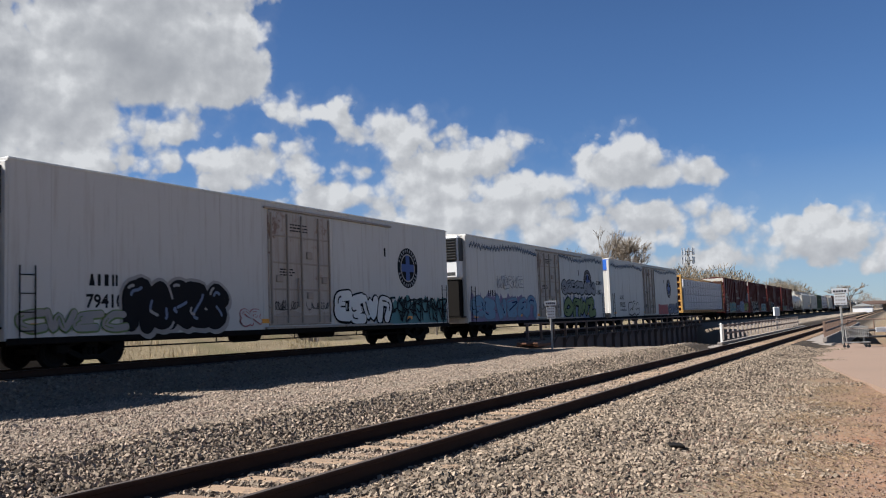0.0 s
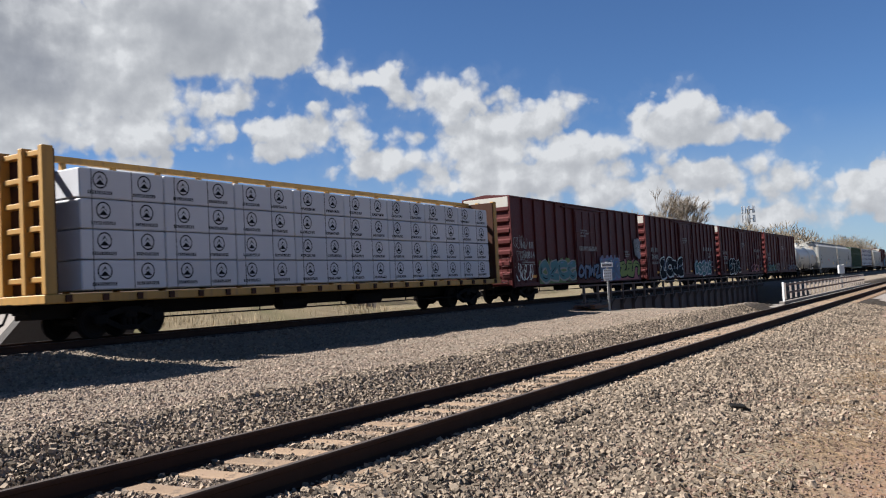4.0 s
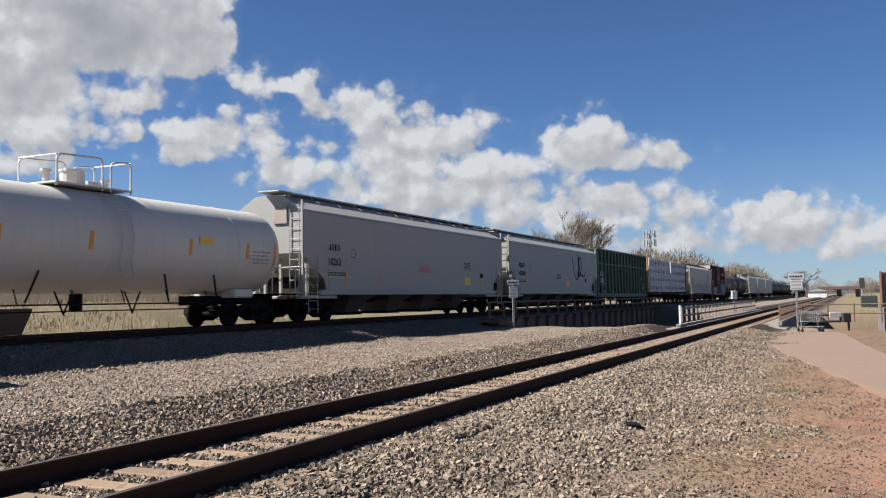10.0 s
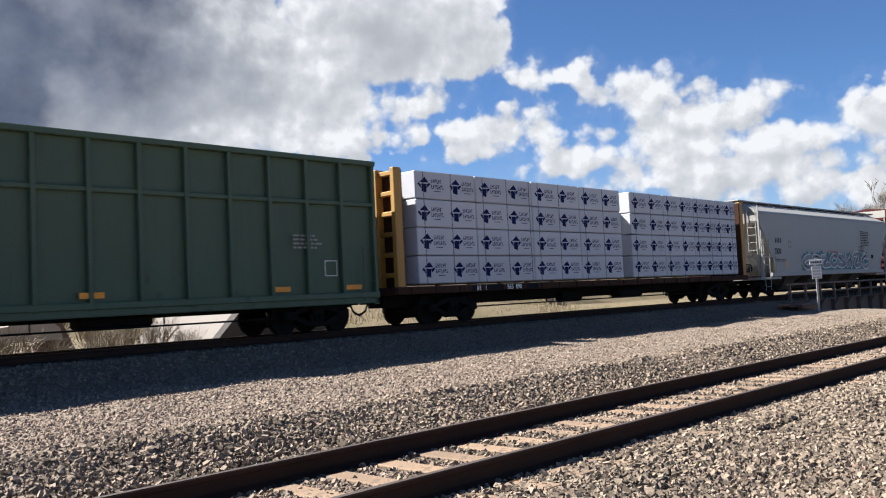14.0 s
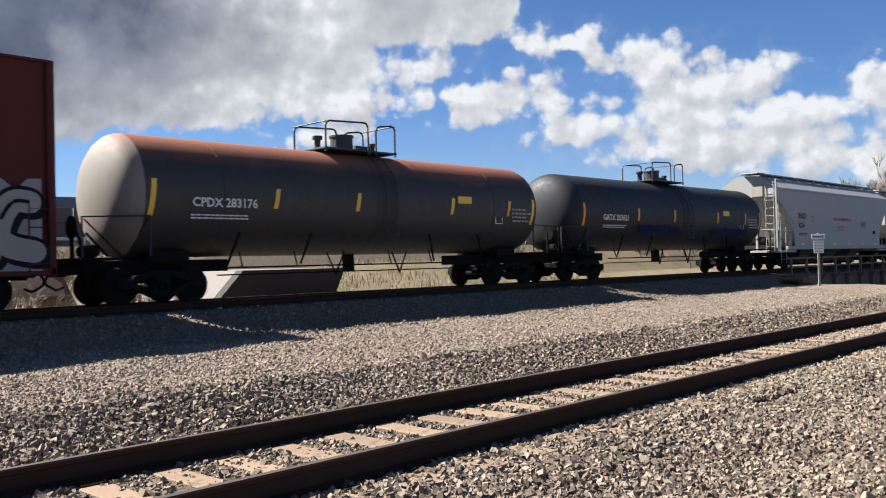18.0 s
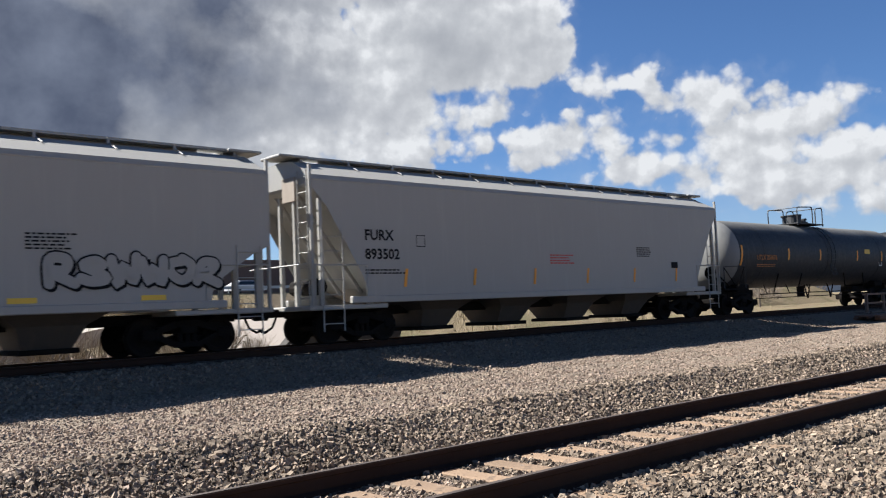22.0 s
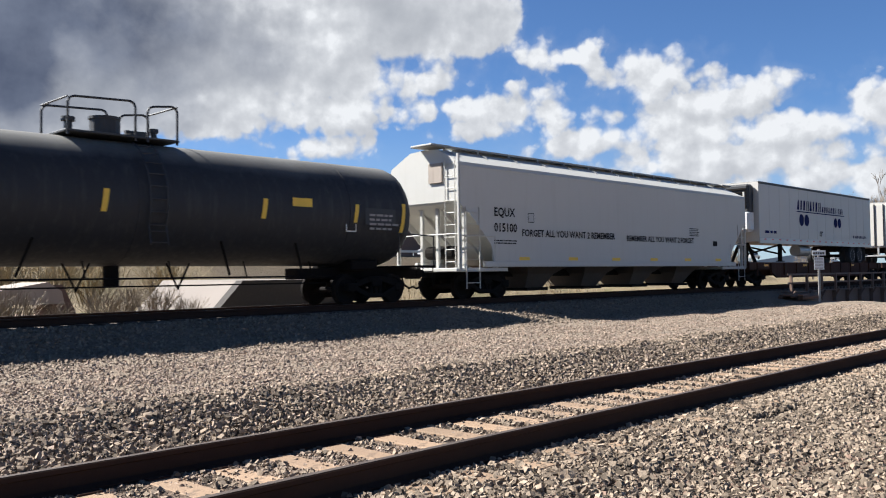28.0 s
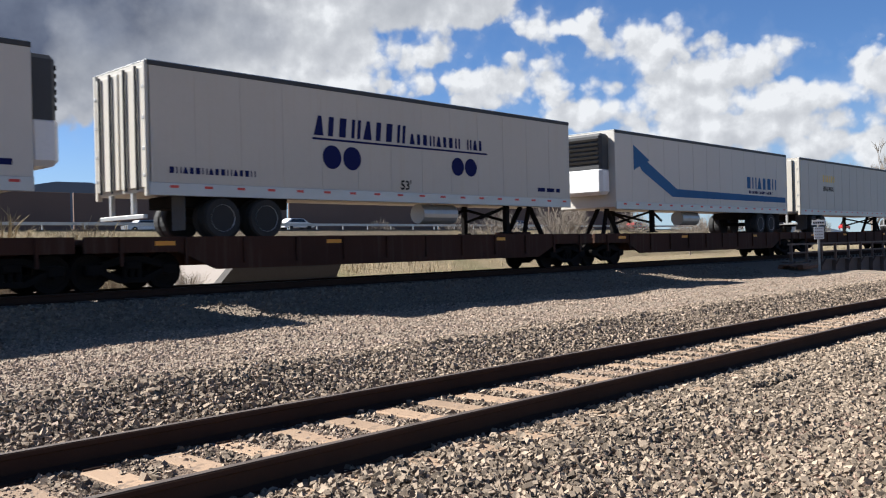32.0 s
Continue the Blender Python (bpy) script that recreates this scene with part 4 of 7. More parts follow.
def scribble(car, x0, x1, z0, z1, mat, y, seed, t=0.03):
    """A one-line tag: running loops and hooks."""
    rng = random.Random(seed)
    s = Shape()
    h, x, pts = z1 - z0, x0, []
    while x < x1:
        w, lean, turns = h * rng.uniform(0.35, 0.7), rng.uniform(-0.3, 0.4), rng.choice((0.8, 1.2, 1.6))
        high = h * rng.uniform(0.3, 0.5)
        a0 = rng.uniform(0, 6.28)
        for k in range(9):
            a = a0 + turns * 2 * math.pi * k / 8
            pts.append((x + w * k / 8 + 0.45 * w * math.cos(a) + lean * high * math.sin(a), z0 + h / 2 + high * math.sin(a)))
        x += w * 1.05
    for i, ((ax, az), (bx, bz)) in enumerate(zip(pts, pts[1:])):
        d = Vector((bx - ax, bz - az))
        if d.length < 1e-3:
            continue
        d = Vector((-d.y, d.x)).normalized() * t / 2
        s.flat([(ax - d.x, az - d.y), (bx - d.x, bz - d.y), (bx + d.x, bz + d.y), (ax + d.x, az + d.y)], y - 0.0004 * (i % 9))
    tagged(part("graffiti", s, mat, car), "thin spray-painted tag", kind="stuff")


def ladder(car, x, y, z0, z1, mat, n=5, w=0.42, along="x"):
    s = Shape()
    dx, dy = (w / 2, 0) if along == "x" else (0, w / 2)
    for k in (-1, 1):
        s.tube((x + k * dx, y + k * dy, z0), (x + k * dx, y + k * dy, z1), 0.018, 6)
    for i in range(n):
        z = z0 + (z1 - z0) * (i + 0.5) / n
        s.tube((x - dx, y - dy, z), (x + dx, y + dy, z), 0.013, 6)
    part("ladder", s, mat, car)


def underframe(car, length, z=0.85, w=1.3, tank_at=2.0):
    part("centre_sill", Shape().box(-length / 2 + 0.2, length / 2 - 0.2, -0.3, 0.3, z - 0.22, z, 0.02), GEAR, car)
    part("air_reservoir", Shape().box(tank_at - 0.9, tank_at + 0.9, -0.75, -0.25, 0.42, z - 0.1, 0.1), GEAR, car)
    part("brake_cylinder", Shape().tube((-tank_at - 0.6, -0.5, 0.6), (-tank_at + 0.6, -0.5, 0.6), 0.2, 12), GEAR, car)
    rods = Shape()
    rods.pipe([(-length / 2 + 3.2, -1.0, 0.45), (length / 2 - 3.2, -1.0, 0.45)], 0.025)
    for x in np.linspace(-length / 2 + 3.4, length / 2 - 3.4, 5):
        rods.pipe([(x, -1.0, 0.45), (x, -1.0, z)], 0.02)
    part("brake_pipe", rods, GEAR, car)


def plug_door(car, door_at, door_w, w, z0, top, mat):
    """Plug door with its tracks, bars and handles."""
    a, b, y = door_at - door_w / 2, door_at + door_w / 2, -w - 0.02
    door = part("door", Shape().box(a, b, y, -w + 0.1, z0 + 0.16, top - 0.34, 0.015), mat, car)
    for x in (a + 0.10, a + door_w * 0.36, a + door_w * 0.70, b - 0.10):
        part("door_bar", Shape().box(x - 0.03, x + 0.03, y - 0.045, y, z0 + 0.3, top - 0.45, 0.01), mat, door)
    for z in (1.55, 2.55, 3.55):
        part("door_bar", Shape().box(a + 0.1, b - 0.1, y - 0.03, y, z - 0.035, z + 0.035, 0.01), mat, door)
    for x, z in ((a + 0.55, 1.9), (b - 0.6, 1.9)):
        part("door_handle", Shape().box(x - 0.04, x + 0.04, y - 0.08, y - 0.04, z, z + 0.6, 0.01), mat, door)
    part("door_track", Shape().box(a - 1.6, b + 1.6, -w - 0.06, -w + 0.1, z0 + 0.06, z0 + 0.14, 0.01), mat, car)
    part("door_track", Shape().box(a - 1.6, b + 1.6, -w - 0.05, -w + 0.1, top - 0.32, top - 0.25, 0.01), mat, car)
    for k, line in enumerate(("CLOSE AND LOCK", "BOTH DOORS BEFORE", "MOVING CAR")):
        words(car, line, door_at - 0.9, 3.62 - 0.16 * k, 0.085, FADED, y - 0.05)


def boxcar(x0, x1, mat, label, posts=15, door_at=0.0, door_w=3.1, top=5.15, pale_end=True, number="", mark=None, seed=1, category="boxcar"):
    length = x1 - x0
    h, w, z0 = length / 2, 1.30, 0.78
    car = thing("boxcar", label, category, "freight cars of the train")
    body_in = 0.09
    part("body", Shape().box(-h + 0.06, h - 0.06, -w + body_in, w - body_in, z0, top - 0.06, 0.02), mat, car)
    roof = Shape().loft([[(x, -w, top - 0.09), (x, 0, top + 0.04), (x, w, top - 0.09), (x, w, top - 0.14), (x, -w, top - 0.14)] for x in (-h, h)])
    part("roof", roof, mat, car)
    deep = 0.15 if door_w == 0 else 0.09
    post = Shape().box(-0.055, 0.055, -deep, 0.0, z0 + 0.08, top - (0.10 if door_w == 0 else 0.16), 0.015).mesh("side_post", mat)
    for x in np.linspace(-h + 0.1, h - 0.1, posts):
        if abs(x - door_at) > door_w / 2 + 0.15:
            part("side_post", post, mat, car, at=pose(x, -w + body_in, 0))
            part("side_post", post, mat, car, at=pose(x, w, 0))
    part("side_sill", Shape().box(-h, h, -w - 0.01, -w + 0.1, z0 - 0.06, z0 + 0.12, 0.02), mat, car)
    for e in (-1, 1):
        n = 7
        for i in range(n):
            z = z0 + 0.55 + (top - z0 - 1.25) * i / (n - 1)
            ribs = [(e * (h - 0.08), z - 0.17), (e * (h + 0.04), z - 0.08), (e * (h + 0.04), z + 0.06), (e * (h - 0.08), z + 0.15)]
            part("end_rib", Shape().loft([[(px, yy, pz) for px, pz in ribs] for yy in ((-w + 0.1, w - 0.1) if e > 0 else (w - 0.1, -w + 0.1))]), mat, car)
        for yy in (-w + 0.05, w - 0.05):
            part("corner_post", Shape().box(e * (h - 0.06) - 0.07, e * (h - 0.06) + 0.07, yy - 0.06, yy + 0.06, z0 - 0.1, top - 0.1, 0.02), mat, car)
    if pale_end:
        part("end_panel", Shape().box(-h - 0.02, -h + 0.02, -w + 0.1, w - 0.1, top - 0.62, top - 0.14, 0.01), CREAM, car, "cream end panel")
    y = -w - 0.02
    if door_w:
        plug_door(car, door_at, door_w, w, z0, top, mat)
    else:
        # high sides: a rib near the top and a rim
        part("side_rib", Shape().box(-h + 0.05, h - 0.05, -w - 0.03, -w + 0.1, 3.42, 3.54, 0.02), mat, car)
        part("top_rim", Shape().box(-h, h, -w - 0.08, -w + 0.12, top - 0.16, top - 0.02, 0.02), mat, car)
        part("side_sill", Shape().box(-h, h, -w - 0.07, -w + 0.1, z0 + 0.10, z0 + 0.26, 0.02), mat, car)
    ladder(car, -h + 0.35, -w - 0.05, z0, z0 + 1.5, mat, 4)
    ladder(car, h - 0.35, -w - 0.05, z0, z0 + 1.5, mat, 4)
    ladder(car, -h - 0.07, -w + 0.35, z0, z0 + 1.5, mat, 4, along="y")
    part("crossover_step", Shape().box(-h - 0.35, -h, -0.9, 0.9, 0.95, 1.0), GALV, car)
    underframe(car, length)
    running_gear(car, length, 2.0)
    yd = -w - 0.012
    if category != "boxcar":
        # lettering on two white plates
        for z, line in ((2.50, "AEX"), (1.98, "176")):
            part("number_plate", Shape().box(-h + 1.05, -h + 1.95, yd - 0.012, yd, z - 0.06, z + 0.32), WHITEINK, car, "white plate")
            words(car, line, -h + 1.12, z, 0.26, INK, yd - 0.02)
        number, mark = "", None
    if mark:
        letters(car, -h + 0.85, 2.56, 0.32, 2, mark, yd - 0.03)
        letters(car, -h + 1.75, 2.56, 0.32, 2, mark, yd - 0.03)
    if number:
        words(car, number, -h + 0.9, 2.08, 0.33, mark or FADED, yd - 0.03)
    stencils(car, -h + 0.9, 1.86, FADED, yd - 0.03, 2, 1.5, 0.05, seed)
    for x in (-h + 1.9, -h + 4.8, 0.9, h - 3.6, h - 1.2):
        stripe(car, x, 1.12, 0.55, 0.13, ORANGE, yd - 0.02)
    stencils(car, h - 2.9, 2.55, FADED, yd, 4, 0.8, 0.05, seed + 2)
    frame_box(car, h - 1.9, 1.5, 0.42, 0.42, WHITEINK, yd)
    return rolls(car, (x0 + x1) / 2)


def reefer(x0, x1, number, label, seed=1, drips=True, mats=None, cooled=True):
    """Long smooth-sided white mechanical refrigerator car with a cooling unit at its leading end."""
    length = x1 - x0
    h, w, z0, top = length / 2, 1.31, 0.72, 5.06
    car = thing("refrigerator_car", label, "refrigerator car", "freight cars of the train")
    part("body", Shape().box(-h, h, -w, w, z0, top, 0.04), REEFER, car)
    part("roof", Shape().loft([[(x, -w - 0.02, top - 0.05), (x, 0, top + 0.09), (x, w + 0.02, top - 0.05), (x, w, top - 0.10), (x, -w, top - 0.10)] for x in (-h - 0.02, h + 0.02)]), REEFER, car)
    for x in np.linspace(-h + 1.2, h - 1.2, 11):
        part("panel_seam", Shape().box(x - 0.012, x + 0.012, -w - 0.006, -w, z0 + 0.1, top - 0.12), REEFER, car)
    dw, y = 3.5, -w - 0.05
    door = part("door", Shape().box(-dw / 2, dw / 2, y, -w + 0.02, z0 + 0.18, top - 0.32, 0.02), DOORPAINT, car, "dirty white plug door with rusty hardware")
    for x in (-dw / 2 + 0.1, -dw / 2 + 0.95, 0.0, dw / 2 - 0.75, dw / 2 - 0.1):
        part("door_bar", Shape().box(x - 0.028, x + 0.028, y - 0.07, y, z0 + 0.25, top - 0.4, 0.01), RUSTBAR, door)
    for z in (1.2, 2.1, 3.0, 3.9):
        part("door_bar", Shape().box(-dw / 2 + 0.1, dw / 2 - 0.1, y - 0.03, y, z - 0.03, z + 0.03, 0.01), RUSTBAR, door)
    for x, z in ((-dw / 2 + 0.5, 2.45), (0.45, 1.9), (dw / 2 - 0.42, 2.45), (0.45, 3.3)):
        part("lock_box", Shape().box(x - 0.16, x + 0.16, y - 0.06, y, z - 0.12, z + 0.12, 0.02), RUSTBAR, door)
    part("door_handle", Shape().box(-0.30, -0.22, y - 0.12, y - 0.05, 1.5, 2.5, 0.02), RUSTBAR, door)
    stencils(door, -1.2, 2.75, INK, y - 0.006, 3, 0.8, 0.045, seed + 5)
    scribble(door, -1.5, -0.3, 1.35, 1.75, INK, y - 0.006, seed + 60, 0.03)
    scribble(door, 0.3, 1.5, 1.4, 1.7, DARKMETAL, y - 0.006, seed + 61, 0.03)
    part("stain", Shape().flat([(-dw / 2 + 0.02, z0 + 0.2), (dw / 2 - 0.02, z0 + 0.2), (dw / 2 - 0.1, z0 + 0.62), (0.4, z0 + 0.45), (-0.6, z0 + 0.7), (-dw / 2 + 0.1, z0 + 0.5)], y - 0.005), RUSTBAR, door, "rusty stain")
    part("door_track", Shape().box(-dw / 2 - 0.2, dw / 2 + 4.4, y - 0.03, -w, top - 0.30, top - 0.22, 0.01), RUSTBAR, car)
    part("door_track", Shape().box(-dw / 2 - 0.2, dw / 2 + 4.2, y - 0.05, -w, z0 + 0.06, z0 + 0.14, 0.01), RUSTBAR, car)
    part("side_sill", Shape().box(-h, h, -w - 0.015, -w + 0.05, z0 - 0.1, z0 + 0.06, 0.01), GEAR, car)
    if cooled:
        unit = part("cooling_unit", Shape().box(-h - 0.50, -h, -1.12, 1.12, 2.85, 4.96, 0.12), CARWHITE, car, "white cooling unit with black louvres")
        part("louvre_panel", Shape().box(-h - 0.53, -h - 0.48, -1.02, 0.25, 3.72, 4.86, 0.02).box(-h - 0.46, -h - 0.04, -1.14, -1.10, 3.72, 4.86, 0.01), DARKMETAL, unit)
        for i in range(8):
            part("grille_slat", Shape().box(-h - 0.56, -h - 0.53, -0.98, 0.20, 3.78 + i * 0.135, 3.84 + i * 0.135, 0.01), GEAR, unit)
        part("control_panel", Shape().box(-h - 0.52, -h - 0.49, -0.9, -0.2, 3.05, 3.2, 0.01), DARKMETAL, unit)
        part("fuel_box", Shape().box(-h - 0.40, -h, -1.05, 1.05, 1.05, 2.84, 0.04), GEAR, unit)
        part("end_grab", Shape().pipe([(-h - 0.08, -1.12, 1.1), (-h - 0.08, -1.12, 4.6)], 0.02), REEFER, unit)
    part("end_platform", Shape().box(-h - 0.6, -h, -1.2, 1.2, 1.0, 1.06), GEAR, car)
    for k in (-1, 1):
        part("corner_post", Shape().box(-h - 0.05, -h + 0.02, k * (w - 0.12) - 0.1, k * (w - 0.12) + 0.1, z0, top - 0.1, 0.02), REEFER, car)
    ladder(car, -h + 0.5, -w - 0.06, z0, 2.5, GEAR, 4)
    ladder(car, h - 0.5, -w - 0.06, z0, 2.5, GEAR, 4)
    yd = -w - 0.008
    letters(car, -h + 2.3, 2.06, 0.30, 4, INK, yd)
    words(car, number, -h + 2.2, 1.50, 0.34, INK, yd)
    stencils(car, -h + 2.3, 1.3, INK, yd, 2, 1.6, 0.05, seed)
    stencils(car, -0.6, 4.3, INK, y - 0.008, 3, 1.0, 0.05, seed + 3)
    # round emblem: a dark disc with a pale ring and a cross
    cx, cz = h - 3.7, 3.15
    emblem = part("emblem", Shape().flat(arc(cx, cz, 0.85, 0, 360, 32)[:-1], yd), INK, car, "round dark emblem")
    ring = Shape()
    pts, ins = arc(cx, cz, 0.60, 0, 360, 32), arc(cx, cz, 0.54, 0, 360, 32)
    for i in range(32):
        ring.flat([pts[i], pts[i + 1], ins[i + 1], ins[i]], yd - 0.004)
    part("ring", ring, FADED, emblem)
    part("cross", Shape().flat([(cx - 0.16, cz - 0.53), (cx + 0.16, cz - 0.53), (cx + 0.16, cz + 0.53), (cx - 0.16, cz + 0.53)], yd - 0.004)
         .flat([(cx - 0.53, cz - 0.16), (cx + 0.53, cz - 0.16), (cx + 0.53, cz + 0.16), (cx - 0.53, cz + 0.16)], yd - 0.006), EMBLEMBLUE, emblem)
    rim = Shape()
    for i in range(26):
        if i not in (12, 13, 25, 0):
            p = arc(cx, cz, 0.67, 360 * i / 26 + 3, 360 * i / 26 + 9, 1) + arc(cx, cz, 0.80, 360 * i / 26 + 9, 360 * i / 26 + 3, 1)
            rim.flat(p, yd - 0.004)
    tagged(part("lettering", rim, GREYINK, emblem), kind="stuff")
    stripe(car, h - 5.6, 3.55, 0.12, 0.35, INK, yd, name="vent")
    for x in (-h + 0.6, -h + 6.2, -h + 9, h - 4):
        stripe(car, x, 0.98, 0.55, 0.14, ORANGE, yd - 0.01)
    if drips:
        rng = random.Random(seed)
        s, paint, x, line, k = Shape(), Shape(), -h + 0.3, [], 0
        while x < h - 0.3:
            if abs(x) > dw / 2 + 0.1:
                line.append(Vector((x, 4.55 + 0.10 * math.sin(x * 0.9) + (rng.uniform(0.03, 0.13) if k % 2 else -rng.uniform(0.03, 0.16)))))
            k += 1
            if len(line) > 1 and (abs(x) <= dw / 2 + 0.1 or x + 0.25 >= h - 0.3):
                ribbon(s, line, 0.055, yd - 0.004, 0.0001)
                ribbon(s, [p + Vector((0.05, 0.13 + 0.05 * math.sin(i * 2.3))) for i, p in enumerate(line)], 0.03, yd - 0.004, 0.0001)
                ribbon(paint, [p + Vector((0.03, 0.07)) for p in line], 0.12, yd, 0.0001)
                line = []
            x += rng.uniform(0.10, 0.22)
        jag = tagged(part("graffiti", s, DARKMETAL, car), "jagged dark spray-painted line along the top", kind="stuff")
        tagged(part("fill", paint, STEELBLUE, jag), kind="stuff")
    for i, (a, b, c, d, m, *more) in enumerate(mats or ()):
        graffiti(car, a, b, c, d, m, yd, seed * 10 + i, *more)
    underframe(car, length, 0.8)
    running_gear(car, length, 2.6)
    return rolls(car, (x0 + x1) / 2)


def hopper(x0, x1, label, number="", bays=4, width=1.58, top=4.42, seed=1, mat=None, ink=None, mark="", drop=0.1, cut=(2.45, 1.45, 1.6), notice=True, upright=False, text=1.65):
    """Covered hopper: side sheets cut away at the ends, discharge bays, roof walkway, end ladders."""
    mat, ink = mat or HOPPER, ink or INK
    length = x1 - x0
    h, w = length / 2, width
    car = thing("covered_hopper", label, "hopper car", "freight cars of the train")

    def section(x, low):
        side = [(-w, low), (-w, top - 0.40 - drop), (-w, top - 0.16 - drop), (-w * 0.975, top - 0.04 - drop), (-w * 0.40, top + 0.31), (0, top + 0.35)]
        ring = side + [(-y, z) for y, z in side[-2::-1]]
        return [(x, y, z) for y, z in ring]

    lows = ((-h + 0.10, cut[0] + 0.12), (-h + 0.14, cut[0] + 0.05), (-h + 1.0, cut[0] - 0.45), (-h + 2.5, 1.45), (-h + 3.1, 1.12))
    rings = [section(x, z) for x, z in lows] + [section(-x, z) for x, z in lows[::-1]]
    part("body", Shape().loft([[(x, y * 0.985, z) for x, y, z in r][::-1] for r in rings]), mat, car)
    za, xb, zb = cut
    sheet = [(-h + 0.08, top - 0.15 - drop), (-h + 0.08, za), (-h + 0.08 + (xb - 0.08) * 0.3, za - (za - zb) * 0.22), (-h + xb, zb), (-h + xb + 0.10, zb - 0.22), (-h + xb + 0.14, 1.12)]
    outline = sheet + [(-x, z) for x, z in sheet[::-1]]
    for k in (-1, 1):
        part("side_sheet", Shape().loft([[(x, yy, z) for x, z in outline] for yy in ((-w, -w + 0.035) if k < 0 else (w - 0.035, w))]), mat, car)
    part("roof_eave", Shape().box(-h + 0.08, h - 0.08, -w - 0.012, -w + 0.1, top - 0.19 - drop, top - 0.14 - drop, 0.01), mat, car)
    part("side_sill", Shape().box(-h + 1.2, h - 1.2, -w - 0.03, -w + 0.12, 1.02, 1.20, 0.02), mat, car)
    part("side_sill", Shape().box(-h + 1.2, h - 1.2, w - 0.12, w + 0.03, 1.02, 1.20, 0.02), mat, car)
    span = (length - 6.4) / bays
    for i in range(bays):
        c = -h + 3.2 + span * (i + 0.5)
        s = Shape()
        s.loft([[(c - span * 0.37, -w + 0.25, 1.10), (c + span * 0.37, -w + 0.25, 1.10), (c + span * 0.37, w - 0.25, 1.10), (c - span * 0.37, w - 0.25, 1.10)][::-1],
                [(c - span * 0.22, -0.95, 0.78), (c + span * 0.22, -0.95, 0.78), (c + span * 0.22, 0.95, 0.78), (c - span * 0.22, 0.95, 0.78)][::-1],
                [(c - 0.5, -0.6, 0.30), (c + 0.5, -0.6, 0.30), (c + 0.5, 0.6, 0.30), (c - 0.5, 0.6, 0.30)][::-1]])
        bay = part("discharge_bay", s, HOPPER_BAY, car, "stained discharge bay with the shade in its colour")
        part("outlet_gate", Shape().box(c - 0.6, c + 0.6, -0.8, 0.8, 0.20, 0.31, 0.02), GEAR, bay)
    walkway = part("roof_walkway", Shape().box(-h + 0.1, h - 0.1, -0.60, -0.15, top + 0.43, top + 0.46), GALV, car, "galvanised roof walkway")
    part("walkway_edge", Shape().box(-h + 0.1, h - 0.1, -0.62, -0.59, top + 0.42, top + 0.48), GALVWIRE, walkway)
    for x in np.linspace(-h + 0.4, h - 0.4, 13):
        part("bracket", Shape().box(x - 0.03, x + 0.03, -0.66, -0.60, top + 0.22, top + 0.46).pipe([(x + 0.02, -0.64, top + 0.34), (x + 0.06, -0.98, top + 0.16)], 0.016), GALVWIRE, walkway)
    part("hatch_trough", Shape().box(-h + 1.2, h - 1.2, -0.3, 0.3, top + 0.28, top + 0.425, 0.03), mat, car)
    for e in (-1, 1):
        x = e * (h - 0.35)
        for yy in (-w + 0.11, -0.35, 0.35, w - 0.11):
            part("end_post", Shape().box(x - 0.05, x + 0.05, yy - 0.05, yy + 0.05, 0.95, cut[0] + 0.15), mat, car)
        part("corner_stay", Shape().box(e * (h - 1.9) - 0.06, e * (h - 1.9) + 0.06, -w + 0.1, -w + 0.25, 0.95, 1.9), mat, car)
        part("end_platform", Shape().box(min(e * (h - 2.4), e * (h + 0.05)), max(e * (h - 2.4), e * (h + 0.05)), -w + 0.05, w - 0.05, 0.88, 1.0, 0.02), mat, car)
        part("handrail", Shape().pipe([(e * (h - 0.1), -w, 1.0), (e * (h - 0.1), -w, 2.0), (e * (h - 1.7), -w, 2.0), (e * (h - 1.7), -w, 1.0)], 0.02), mat, car)
        ladder(car, e * (h - 0.62), -w - 0.02, 0.35, min(cut[0], 2.9), mat, 7, 0.62)
        part("end_post", Shape().box(e * (h - 0.06) - 0.035, e * (h - 0.06) + 0.035, -w + 0.02, -w + 0.09, 0.95, top + 0.1), mat, car)
        part("end_rail", Shape().tube((e * (h - 0.06), -w + 0.05, 2.05), (e * (h - 0.06), w - 0.05, 2.05), 0.022, 6), mat, car)
        part("roof_hatch", Shape().box(e * (h - 0.15) - 0.45, e * (h - 0.15) + 0.45, -0.75, 0.2, top + 0.40, top + 0.47, 0.02), GALVWIRE, car)
        part("end_screen", Shape().box(min(e * (h - 0.10), e * (h - 0.04)), max(e * (h - 0.10), e * (h - 0.04)), -0.85, -0.25, top - 0.75, top - 0.12, 0.01), RUSTBAR, car)
        part("slope_rib", Shape().tube((e * (h - 0.3), -0.5, cut[0]), (e * (h - 2.3), -0.5, 1.3), 0.06, 6).tube((e * (h - 0.3), 0.5, cut[0]), (e * (h - 2.3), 0.5, 1.3), 0.06, 6), mat, car)
    ladder(car, -h + 0.05, -w + 0.4, 1.0, top, mat, 9, along="y")
    part("air_tank", Shape().tube((-h + 0.9, -0.6, 1.5), (-h + 0.9, 0.6, 1.5), 0.22, 12), GEAR, car)
    part("centre_sill", Shape().box(-h + 0.3, h - 0.3, -0.25, 0.25, 0.70, 0.95), GEAR, car)
    yd = -w - 0.010
    if mark:
        words(car, mark, -h + text, 2.66, 0.27, ink, yd)
    else:
        letters(car, -h + 1.75, 2.72, 0.25, 4, ink, yd)
    if number:
        words(car, number, -h + text, 2.16, 0.27, ink, yd)
